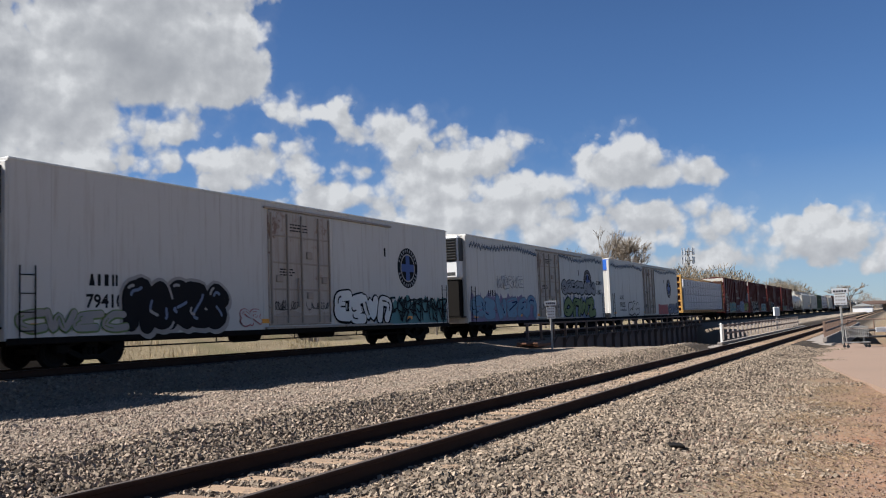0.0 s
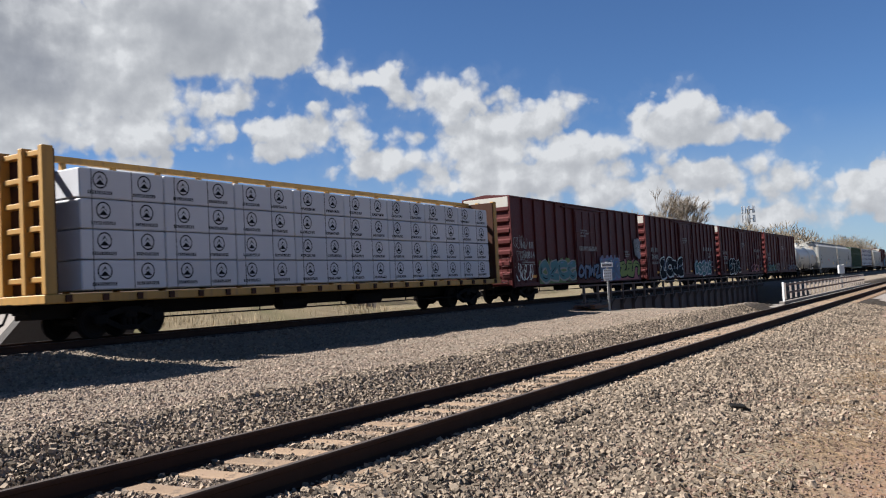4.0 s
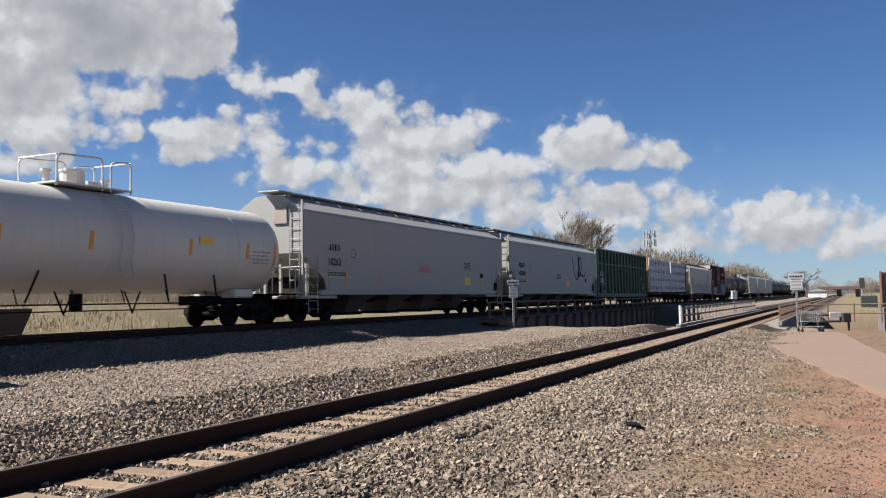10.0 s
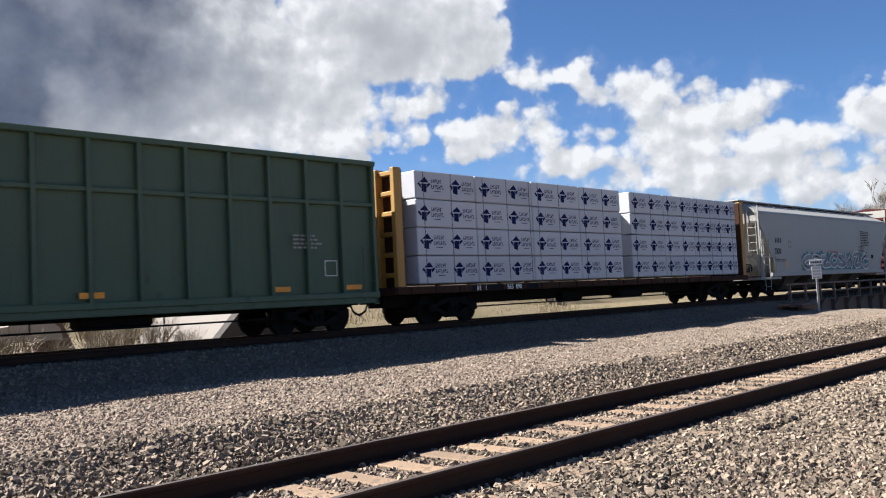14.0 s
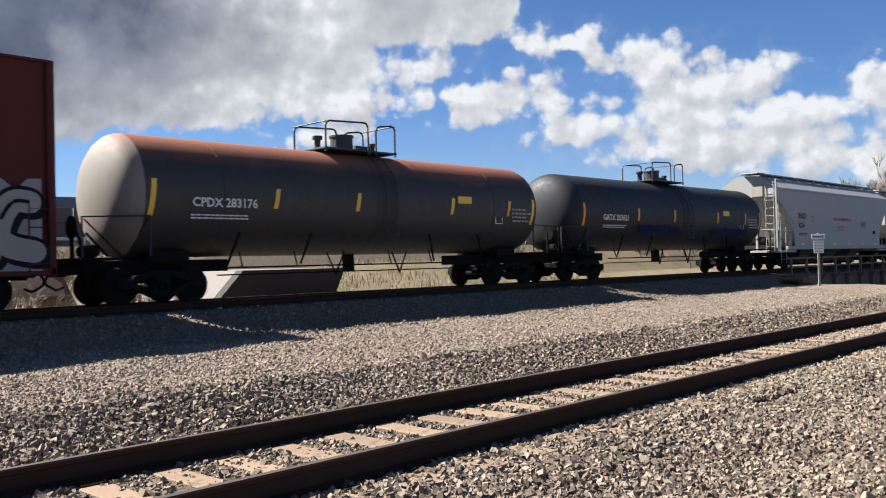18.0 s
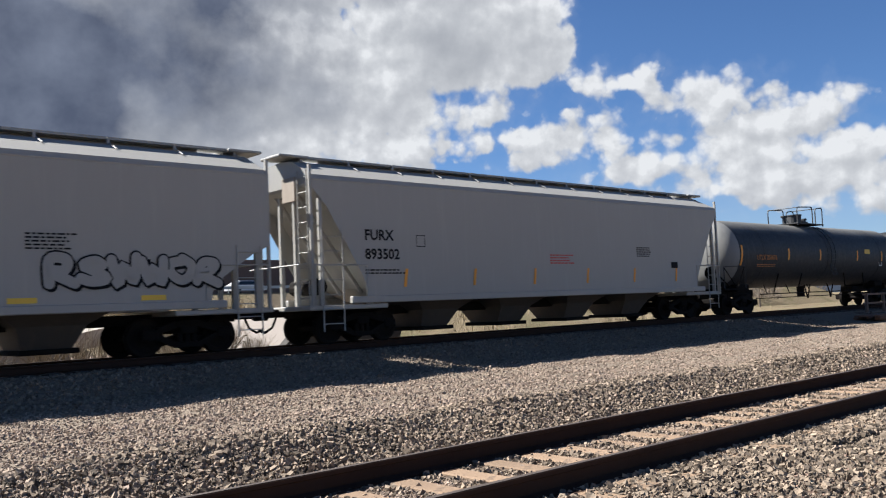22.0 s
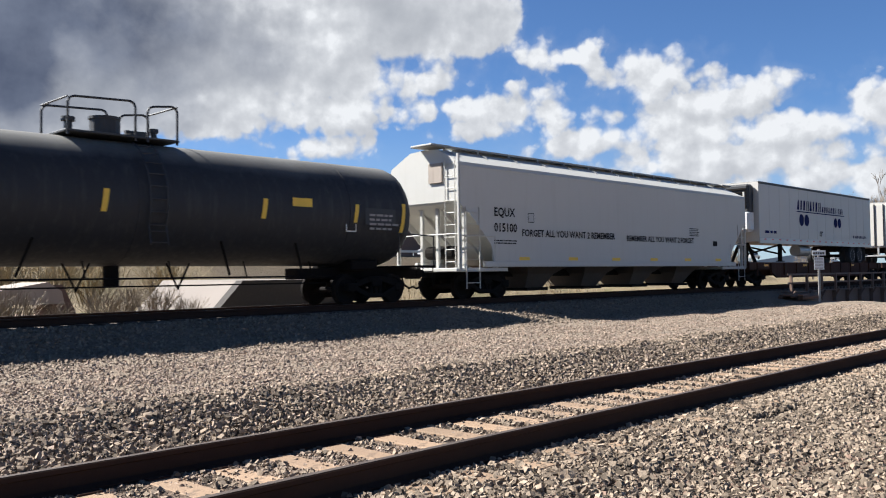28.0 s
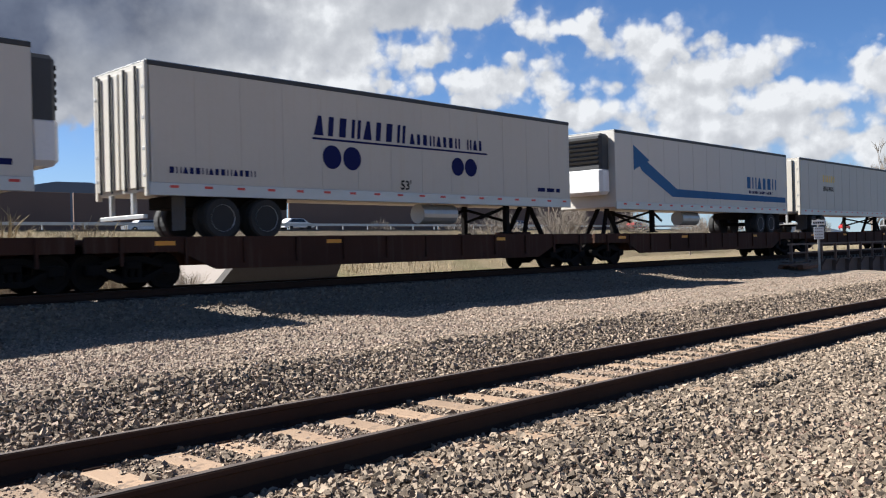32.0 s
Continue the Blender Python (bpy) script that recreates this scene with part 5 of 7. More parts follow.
    stencils(car, -h + text, 1.85, ink, yd, 2, 1.3, 0.04, seed)
    frame_box(car, -h + text + 1.75, 2.5, 0.32, 0.32, ink, yd, 0.02)
    if notice:
        stencils(car, -0.6, 2.3, REDINK if seed % 2 else ink, yd, 4, 1.1, 0.04, seed + 1)
    stencils(car, h - 5.5, 2.6, ink, yd, 5, 0.9, 0.035, seed + 2)
    stripe(car, h - 3.4, 1.9, 0.42, 0.22, INK, yd)
    for x in np.linspace(-h + 2.9, h - 3.2, 6):
        if upright:
            stripe(car, x, 1.42, 0.10, 0.48, ORANGE, yd - 0.003, 0.08)
        else:
            stripe(car, x, 1.24, 0.55, 0.11, YELLOWINK, yd - 0.003)
    running_gear(car, length, 1.9)
    return rolls(car, (x0 + x1) / 2)


def tank_car(x0, x1, mat, label, number="", ink=None, radius=1.46, seed=1, bars=None, mark="", head=None, inset=0.55):
    """Tank car: a long drum with dished heads on stub sills, with a railed platform and fittings on top."""
    ink, bars = ink or YELLOWINK, bars or ORANGE
    length = x1 - x0
    r, cz = radius, 1.09 + radius
    h = length / 2
    body = h - inset
    car = thing("tank_car", label, "tank car", "freight cars of the train")
    n = 36
    prof = [(-body, 0.02), (-body + 0.03, 0.30), (-body + 0.10, 0.56), (-body + 0.20, 0.75), (-body + 0.33, 0.88), (-body + 0.48, 0.965), (-body + 0.66, 1.0)]
    prof += [(x, 1.0) for x in np.linspace(-body + 0.70, body - 0.70, 9)] + [(-x, k) for x, k in prof[::-1]]
    rings = [[(x, -r * k * math.sin(2 * math.pi * i / n), cz + r * k * math.cos(2 * math.pi * i / n)) for i in range(n)] for x, k in prof]
    part("tank", Shape().loft(rings[6:-6], False), mat, car, smooth=True)
    # a paler head colour goes only on the end that faces the sun
    part("tank_head", Shape().loft(rings[:7]), head or mat, car, smooth=True)
    part("tank_head", Shape().loft(rings[-7:]), mat, car, smooth=True)
    for x in (-body + 2.7, 0.0, body - 2.7):
        rings = [[(x + dx, -rr * math.sin(2 * math.pi * i / n), cz + rr * math.cos(2 * math.pi * i / n)) for i in range(n)] for dx, rr in ((-0.03, r - 0.01), (-0.03, r + 0.008), (0.03, r + 0.008), (0.03, r - 0.01))]
        part("jacket_band", Shape().loft(rings, False), mat, car)
    # platform, housing, valves and rails on top
    zt = cz + r
    p = part("top_platform", Shape().box(-1.35, 1.35, -0.75, 0.75, zt + 0.02, zt + 0.07, 0.01), DARKMETAL if mat is not WHITETANK else WHITETANK, car, "railed platform on top")
    m2 = DARKMETAL if mat is not WHITETANK else WHITETANK
    part("valve_housing", Shape().tube((-0.15, 0, zt + 0.05), (-0.15, 0, zt + 0.48), 0.33, 16).tube((-0.15, 0, zt + 0.48), (-0.15, 0, zt + 0.54), 0.36, 16), m2, p)
    part("manway", Shape().tube((0.62, 0, zt + 0.02), (0.62, 0, zt + 0.22), 0.28, 14).box(0.35, 0.95, -0.05, 0.05, zt + 0.22, zt + 0.30), m2, p)
    part("vent_valve", Shape().tube((-0.95, 0.1, zt + 0.0), (-0.95, 0.1, zt + 0.38), 0.09, 10).tube((-0.95, 0.1, zt + 0.38), (-0.95, 0.1, zt + 0.48), 0.15, 10), m2, p)
    part("vent_valve", Shape().tube((1.12, 0.1, zt), (1.12, 0.1, zt + 0.33), 0.08, 10).tube((1.12, 0.1, zt + 0.33), (1.12, 0.1, zt + 0.42), 0.12, 10), m2, p)
    rail = Shape()
    for y in (-0.72, 0.72):
        for a, b in ((-1.3, 0.25), (0.55, 1.3)):
            rail.pipe([(a, y, zt - 0.05), (a, y, zt + 0.66), (a + 0.05, y, zt + 0.76), (a + 0.14, y, zt + 0.80), (b - 0.14, y, zt + 0.86), (b - 0.05, y, zt + 0.83), (b, y, zt + 0.74), (b, y, zt - 0.05)], 0.028)
    rail.pipe([(-1.3, -0.72, zt + 0.78), (-1.3, 0.72, zt + 0.78)], 0.022).pipe([(1.3, -0.72, zt + 0.86), (1.3, 0.72, zt + 0.86)], 0.022)
    part("handrail", rail, m2, p)
    lad = Shape()
    for x in (0.2, 0.62):
        pts = [(x, -(r + 0.09) * math.sin(radians(a)), cz + (r + 0.09) * math.cos(radians(a))) for a in range(28, 121, 12)]
        lad.pipe(pts + [(x, -r - 0.09, cz - 1.0)], 0.02)
    for a in range(34, 116, 11):
        y, z = -(r + 0.09) * math.sin(radians(a)), cz + (r + 0.09) * math.cos(radians(a))
        lad.tube((0.2, y, z), (0.62, y, z), 0.015, 6)
    for z in np.arange(cz - 0.95, cz - 0.6, 0.25):
        lad.tube((0.2, -r - 0.09, z), (0.62, -r - 0.09, z), 0.015, 6)
    part("ladder", lad, m2, car)
    # ends: stub sill, platform, rails, brake wheel
    for e in (-1, 1):
        part("stub_sill", Shape().box(min(e * (h - 4.2), e * (h + 0.1)), max(e * (h - 4.2), e * (h + 0.1)), -0.3, 0.3, 0.72, 1.02, 0.02), GEAR, car)
        part("saddle", Shape().box(e * (h - 2.3) - 0.5, e * (h - 2.3) + 0.5, -0.9, 0.9, 0.95, 1.25, 0.05), mat if mat is WHITETANK else GEAR, car)
        part("end_platform", Shape().box(min(e * (h - 0.9), e * (h + 0.05)), max(e * (h - 0.9), e * (h + 0.05)), -1.4, 1.4, 1.02, 1.08), GEAR, car)
        part("handrail", Shape().pipe([(e * h, -1.38, 1.05), (e * h, -1.38, 1.95), (e * (h - 1.5), -1.46, 2.0), (e * (h - 1.5), -1.46, 1.1)], 0.02), m2, car)
        part("handrail", Shape().pipe([(e * h, 1.38, 1.05), (e * h, 1.38, 1.95), (e * (h - 1.5), 1.46, 2.0)], 0.02), m2, car)
        ladder(car, e * (h - 0.3), -1.42, 0.45, 1.05, GEAR, 2)
    part("brake_wheel", Shape().tube((-h + 0.02, -0.75, 1.75), (-h + 0.06, -0.75, 1.75), 0.26, 14).tube((-h + 0.05, -0.75, 1.05), (-h + 0.05, -0.75, 1.75), 0.05, 8), GEAR, car)
    # brake cylinder, bell crank and chain in front of the end that carries the wheel
    part("brake_cylinder", Shape().tube((-h + 0.35, -0.55, 1.22), (-h + 0.35, -1.15, 1.22), 0.14, 12).tube((-h + 0.35, -1.15, 1.22), (-h + 0.35, -1.25, 1.22), 0.06, 8), GEAR, car)
    part("bell_crank", Shape().pipe([(-h + 0.15, -1.1, 1.12), (-h + 0.12, -0.95, 1.5), (-h + 0.1, -0.75, 1.78)], 0.035).pipe([(-h + 0.6, -1.3, 1.1), (-h + 0.25, -1.0, 1.62)], 0.03), GEAR, car)
    part("rail_brace", Shape().pipe([(-h + 0.05, -1.38, 1.9), (-h + 0.85, -1.42, 1.1)], 0.018).pipe([(-h + 1.45, -1.46, 1.95), (-h + 0.95, -1.42, 1.1)], 0.018), GEAR, car)
    rods = Shape()
    rods.pipe([(-h + 3.6, -0.95, 0.80), (h - 3.6, -0.95, 0.80)], 0.025).pipe([(-h + 3.6, -0.75, 0.62), (h - 3.6, -0.75, 0.62)], 0.02)
    for x in np.linspace(-h + 4.2, h - 4.2, 6):
        rods.pipe([(x, -0.95, 0.80), (x, -0.8, 1.2)], 0.02)
    for x in (-1.2, 1.2):
        rods.pipe([(x - 0.3, -0.9, 1.15), (x, -0.9, 0.55), (x + 0.3, -0.9, 1.15)], 0.025)
    part("brake_pipe", rods, GEAR, car)
    part("data_panel", Shape().flat([(h - 2.75, cz - 0.34), (h - 1.62, cz - 0.34), (h - 1.62, cz + 0.12), (h - 2.75, cz + 0.12)], -r - 0.008), DARKMETAL if mat is not WHITETANK else WHITETANK, car)
    for k in (-1, 1):
        part("walk_stay", Shape().pipe([(k * 2.2, -r * 0.80, cz - r * 0.60), (k * 2.5, -1.05, 0.86)], 0.03), GEAR, car)
        part("walk_stay", Shape().pipe([(k * 4.4, -r * 0.80, cz - r * 0.60), (k * 4.7, -1.05, 0.86)], 0.03), GEAR, car)
    part("bottom_outlet", Shape().tube((0, 0, 0.62), (0, 0, 1.2), 0.18, 10), GEAR, car)

    def on_side(x, z0, w, hgt, m, name, lean=0.0):
        """A strip on the drum's curved side."""
        s, k = Shape(), 5
        for i in range(k):
            za, zb = z0 + hgt * i / k, z0 + hgt * (i + 1) / k
            ya, yb = (-math.sqrt(max(0.05, (r + 0.012) ** 2 - (z - cz) ** 2)) for z in (za, zb))
            la, lb = lean * i / k, lean * (i + 1) / k
            s.face_block([(x + la, ya, za), (x + w + la, ya, za), (x + w + lb, yb, zb), (x + lb, yb, zb)], [(0, 1, 2, 3)])
        part(name, s, m, car)

    yd = -r - 0.014
    for x in (-body + 0.72, -h * 0.45 + 0.2, -0.9, h * 0.34, h * 0.66, body - 0.86):
        tall = abs(x) > body - 1.0
        on_side(x, cz - 0.30 - (0.25 if tall else 0), 0.13, 0.85 if tall else 0.5, bars, "reflector", 0.03 * seed % 0.1)
    if mark:
        words(car, mark + " " + number, -h + 2.55, cz - 0.30, 0.21, ink, yd)
    else:
        letters(car, -h + 2.25, cz - 0.30, 0.28, 4, ink, yd, 0.0, 0.62)
        words(car, number, -h + 3.3, cz - 0.30, 0.28, ink, yd)
    stencils(car, -h + 2.5, cz - 0.52, ink, yd, 2, 1.7, 0.035, seed)
    stencils(car, h - 2.6, cz - 0.1, FADED, yd, 4, 0.9, 0.06, seed + 4)
    frame_box(car, h - 3.4, cz - 0.55, 0.36, 0.26, WHITEINK, yd + 0.06, 0.03)
    stripe(car, h - 5.2, cz + 0.05, 0.62, 0.22, YELLOWINK, yd, name="placard")
    running_gear(car, length, 2.0)
    return rolls(car, (x0 + x1) / 2)


def lumber_car(x0, x1, label, rows, ends, seed, ink, number="", stack=4.62, deck=None):
    """Centre-beam flatcar: yellow deck, end walls and middle truss, stacked with wrapped lumber."""
    length = x1 - x0
    h, w = length / 2, 1.35
    car = thing("lumber_flatcar", label, "flatcar", "freight cars of the train")
    part("deck", Shape().box(-h, h, -w, w, 0.92, 1.14, 0.02), deck or YELLOW, car, "worn deck")
    for x in np.linspace(-h + 0.6, h - 0.6, 22):
        part("stake_pocket", Shape().box(x - 0.09, x + 0.09, -w - 0.05, -w, 0.95, 1.12, 0.01), RUSTDECK, car)
    for e in (-1, 1):
        x = e * (h - 0.35)
        # dark panel behind the yellow frame, added for the shade in its open slots
        end = part("end_wall", Shape().box(x - 0.05, x + 0.05, -w + 0.05, w - 0.05, 1.14, 4.60, 0.02), RUSTDECK, car, "framed end wall, a dark panel for its shaded slots")
        for y in (-w + 0.12, -0.45, 0.45, w - 0.12):
            part("end_post", Shape().box(min(x, x + e * 0.3), max(x, x + e * 0.3), y - 0.09, y + 0.09, 1.14, 4.65, 0.02), YELLOW, end)
        for z in (1.5, 2.1, 2.7, 3.3, 3.9, 4.5):
            part("end_beam", Shape().box(min(x, x + e * 0.22), max(x, x + e * 0.22), -w + 0.1, w - 0.1, z - 0.07, z + 0.07, 0.02), YELLOW, end)
    beam = part("centre_beam", Shape().box(-h + 0.4, h - 0.4, -0.09, 0.09, 4.50, 4.66, 0.02), YELLOW, car)
    for x in np.linspace(-h + 1.5, h - 1.5, 14):
        part("truss_post", Shape().box(x - 0.06, x + 0.06, -0.08, 0.08, 1.14, 4.5, 0.01), YELLOW, beam)
    rng = random.Random(seed)
    cols = ends
    zs = np.linspace(1.20, stack, rows + 1)
    bundles = {}
    for side in (-1, 1):
        for a, b in cols:
            for i in range(rows):
                key = (round(b - a, 2), i, side)
                y0, y1 = (-w + 0.03, -0.12) if side < 0 else (0.12, w - 0.03)
                bundle = part("timber_package", Shape().box(a + 0.012, b - 0.012, y0, y1, zs[i] + 0.012, zs[i + 1] - 0.012, 0.03), WRAP, car, "timber package in printed white wrap")
                if side < 0:
                    m = max(1, round((b - a) / (1.25 if ink is NAVY else 1.3)))
                    s = Shape()
                    zc, hh = (zs[i] + zs[i + 1]) / 2, zs[i + 1] - zs[i]
                    for k in range(m):
                        cx = a + (b - a) * (k + 0.5) / m + rng.uniform(-0.05, 0.05)
                        yy = y0 - 0.004
                        if ink is NAVY:
                            # a roofed block with two wings, and two lines of bars
                            ex = cx - 0.28
                            s.flat([(ex - 0.20, zc + 0.07), (ex + 0.20, zc + 0.07), (ex + 0.03, zc + 0.24)], yy)
                            s.flat([(ex - 0.12, zc - 0.20), (ex + 0.08, zc - 0.24), (ex + 0.10, zc + 0.03), (ex - 0.12, zc + 0.03)], yy)
                            s.flat([(ex + 0.11, zc - 0.10), (ex + 0.26, zc + 0.02), (ex + 0.24, zc + 0.07), (ex + 0.11, zc + 0.02)], yy)
                            s.flat([(ex - 0.28, zc + 0.01), (ex - 0.14, zc - 0.12), (ex - 0.14, zc), (ex - 0.24, zc + 0.07)], yy)
                            for row, count in ((0.06, 6), (-0.11, 7)):
                                for q in range(count):
                                    u = cx + 0.02 + q * 0.078
                                    s.flat([(u, zc + row), (u + 0.024, zc + row), (u + 0.024, zc + row + 0.125), (u, zc + row + 0.125)], yy)
                                    s.flat([(u + 0.024, zc + row + 0.045 * (q % 3)), (u + 0.056, zc + row + 0.045 * (q % 3)), (u + 0.056, zc + row + 0.03 + 0.045 * (q % 3)), (u + 0.024, zc + row + 0.03 + 0.045 * (q % 3))], yy)
                            s.flat([(cx + 0.12, zc - 0.19), (cx + 0.42, zc - 0.19), (cx + 0.42, zc - 0.17), (cx + 0.12, zc - 0.17)], yy)
                        else:
                            o, q_ = arc(cx, zc + 0.09, 0.22, 300, -120, 16), arc(cx, zc + 0.09, 0.185, 300, -120, 16)
                            for q in range(16):
                                s.flat([o[q], q_[q], q_[q + 1], o[q + 1]], yy)
                            s.flat([(cx - 0.14, zc - 0.03), (cx + 0.14, zc - 0.03), (cx, zc + 0.10)], yy)
                            s.flat([(cx - 0.10, zc + 0.07), (cx, zc + 0.16), (cx + 0.10, zc + 0.07), (cx, zc + 0.22)], yy)
                            for q in range(11):
                                s.flat([(cx - 0.36 + q * 0.066, zc - 0.27), (cx - 0.32 + q * 0.066, zc - 0.27), (cx - 0.32 + q * 0.066, zc - 0.18), (cx - 0.36 + q * 0.066, zc - 0.18)], yy)
                    tagged(part("printed_mark", s, ink, bundle), kind="stuff")
                    for u in np.arange(a + 0.35, b - 0.1, 1.2):
                        part("strap", Shape().box(u - 0.012, u + 0.012, y0 - 0.006, y0 - 0.001, zs[i] + 0.02, zs[i + 1] - 0.02), DARKMETAL, bundle)
    if number:
        part("number_board", Shape().box(-h + 3.2, -h + 6.6, -w - 0.008, -w, 0.94, 1.12), INK, car)
        words(car, number, -h + 4.9, 0.96, 0.15, WHITEINK, -w - 0.014)
        letters(car, -h + 3.4, 0.96, 0.15, 4, WHITEINK, -w - 0.014)
    part("centre_sill", Shape().box(-h + 0.3, h - 0.3, -0.35, 0.35, 0.55, 0.92, 0.02), GEAR, car)
    underframe(car, length, 0.9)
    running_gear(car, length, 2.6)
    return rolls(car, (x0 + x1) / 2)


def flatcar(x0, x1, label):
    """Low intermodal flatcar that carries one road trailer."""
    length = x1 - x0
    h = length / 2
    car = thing("intermodal_flatcar", label, "flatcar", "freight cars of the train")
    part("deck", Shape().box(-h, h, -1.25, 1.25, 1.02, 1.14, 0.02), RUSTDECK, car)
    part("side_beam", Shape().loft([[(-h, -1.3, 0.85), (-h + 2.2, -1.3, 0.85), (-h + 3.2, -1.3, 0.42), (h - 3.2, -1.3, 0.42), (h - 2.2, -1.3, 0.85), (h, -1.3, 0.85), (h, -1.3, 1.2), (-h, -1.3, 1.2)],
                                   [(-h, -1.2, 0.85), (-h + 2.2, -1.2, 0.85), (-h + 3.2, -1.2, 0.42), (h - 3.2, -1.2, 0.42), (h - 2.2, -1.2, 0.85), (h, -1.2, 0.85), (h, -1.2, 1.2), (-h, -1.2, 1.2)]]), RUSTDECK, car)
    part("side_beam", Shape().box(-h, h, 1.2, 1.3, 0.5, 1.2, 0.02), RUSTDECK, car)
    for x in np.linspace(-h + 0.8, h - 0.8, 12):
        part("beam_rib", Shape().box(x - 0.04, x + 0.04, -1.36, -1.3, 0.55, 1.18, 0.01), RUSTDECK, car)
    part("trailer_hitch", Shape().box(-0.4, 0.4, -0.5, 0.5, 1.14, 1.3, 0.02), RUSTDECK, car, at=pose(h - 3.0, 0, 0))
    for x in (-h + 1.6, -h + 6.5, h - 5.5):
        stripe(car, x, 1.0, 0.5, 0.1, ORANGE, -1.312)
    running_gear(car, length, 1.2)
    return rolls(car, (x0 + x1) / 2)


def trailer(x0, x1, label, mat, front_left=False, brand="blocks", cooler=False, seed=1, deck=1.14, group="road trailers on the flatcars"):
    """A 53-foot road trailer: panelled box, doors, landing legs, tandem wheels, fuel tank."""
    length = x1 - x0
    h, w = length / 2, 1.30
    z0, z1 = 2.22, 5.18
    f = -1 if front_left else 1           # which end is the front
    car = thing("semi_trailer", label, "trailer", group)
    part("body", Shape().box(-h, h, -w, w, z0, z1, 0.02), mat, car)
    part("bottom_rail", Shape().box(-h, h, -w - 0.02, -w + 0.05, z0 - 0.08, z0 + 0.22, 0.01), ALU, car)
    part("top_rail", Shape().box(-h, h, -w - 0.015, -w + 0.05, z1 - 0.10, z1 + 0.01, 0.01), DARKMETAL, car)
    part("roof", Shape().box(-h, h, -w, w, z1, z1 + 0.03, 0.01), ALU, car)
    for x in np.linspace(-h + 1.2, h - 1.2, 12):
        part("panel_seam", Shape().box(x - 0.02, x + 0.02, -w - 0.006, -w, z0 + 0.22, z1 - 0.1), mat, car)
    for x in np.linspace(-h + 0.5, h - 0.5, 18):
        stripe(car, x, z0 + 0.10, 0.22, 0.06, REDINK, -w - 0.024)
    back = -f * h
    for y in (-0.64, 0.64):
        door = part("door", Shape().box(min(back, back - f * 0.05), max(back, back - f * 0.05), y - 0.6, y + 0.6, z0 + 0.1, z1 - 0.12, 0.015), mat, car)
        for k in (-0.28, 0.28):
            part("lock_rod", Shape().tube((back - f * 0.09, y + k, z0 + 0.05), (back - f * 0.09, y + k, z1 - 0.1), 0.034, 8), DARKMETAL, door)
        for z in (2.6, 3.2, 3.9, 4.6):
            part("hinge", Shape().box(min(back, back - f * 0.07), max(back, back - f * 0.07), y + (0.5 if y > 0 else -0.62), y + (0.62 if y > 0 else -0.5), z - 0.04, z + 0.04, 0.01), ALU, door)
    for y in (-w + 0.06, w - 0.06):
        part("door_post", Shape().box(back - 0.06, back + 0.06, y - 0.06, y + 0.06, z0 - 0.1, z1, 0.01), ALU if mat is TRAILER else mat, car)
    part("rear_guard", Shape().box(back - 0.05, back + 0.05, -1.1, 1.1, 1.62, 1.72, 0.01).box(back - 0.05, back + 0.05, -0.6, -0.5, 1.72, z0).box(back - 0.05, back + 0.05, 0.5, 0.6, 1.72, z0), ALU, car)
    wheel_me = Shape().loft([[(r * math.cos(2 * math.pi * i / 24), y, r * math.sin(2 * math.pi * i / 24)) for i in range(24)] for y, r in ((-0.14, 0.32), (-0.15, 0.46), (-0.10, 0.50), (0.10, 0.50), (0.15, 0.46), (0.14, 0.32))]).mesh("tyre", TYRE)
    rim_me = Shape().loft([[(r * math.cos(2 * math.pi * i / 16), y, r * math.sin(2 * math.pi * i / 16)) for i in range(16)] for y, r in ((-0.10, 0.10), (-0.09, 0.16), (-0.02, 0.20), (-0.12, 0.30), (-0.15, 0.33), (-0.10, 0.33))][::-1]).mesh("rim", ALU)
    for k in (0, 1):
        x = back + f * (1.9 + 1.25 * k)
        for y in (-1.12, -0.80, 0.80, 1.12):
            t = part("tyre", wheel_me, TYRE, car, at=pose(x, y, deck + 0.50))
            if y < -1:
                part("rim", rim_me, ALU, t)
        part("axle", Shape().tube((x, -1.0, deck + 0.5), (x, 1.0, deck + 0.5), 0.08, 8), GEAR, car)
    part("bogie_beam", Shape().box(min(back + f * 1.0, back + f * 4.2), max(back + f * 1.0, back + f * 4.2), -0.7, 0.7, z0 - 0.32, z0 - 0.02, 0.02), GEAR, car)
    part("mud_flap", Shape().box(back + f * 0.9 - 0.01, back + f * 0.9 + 0.01, -1.25, -0.65, 1.35, z0), DARKMETAL, car)
    lx = f * (h - 3.2)
    legs = Shape()
    for y in (-0.95, 0.95):
        legs.box(lx - 0.09, lx + 0.09, y - 0.09, y + 0.09, deck + 0.15, z0, 0.02).tube((lx, y, z0 - 0.1), (lx - f * 1.1, y * 0.8, deck + 0.6), 0.05, 6)
        legs.box(lx - 0.16, lx + 0.16, y - 0.16, y + 0.16, deck + 0.1, deck + 0.15)
    legs.tube((lx, -0.95, deck + 0.5), (lx, 0.95, z0 - 0.1), 0.05, 6).tube((lx, 0.95, deck + 0.5), (lx, -0.95, z0 - 0.1), 0.05, 6)
    part("landing_leg", legs, GEAR, car)
    hx = f * (h - 1.0)
    part("hitch_stand", Shape().tube((hx - 0.6, -0.4, deck), (hx, -0.2, z0), 0.09, 6).tube((hx - 0.6, 0.4, deck), (hx, 0.2, z0), 0.09, 6).tube((hx + 0.5, -0.4, deck), (hx, -0.2, z0), 0.09, 6), GEAR, car)
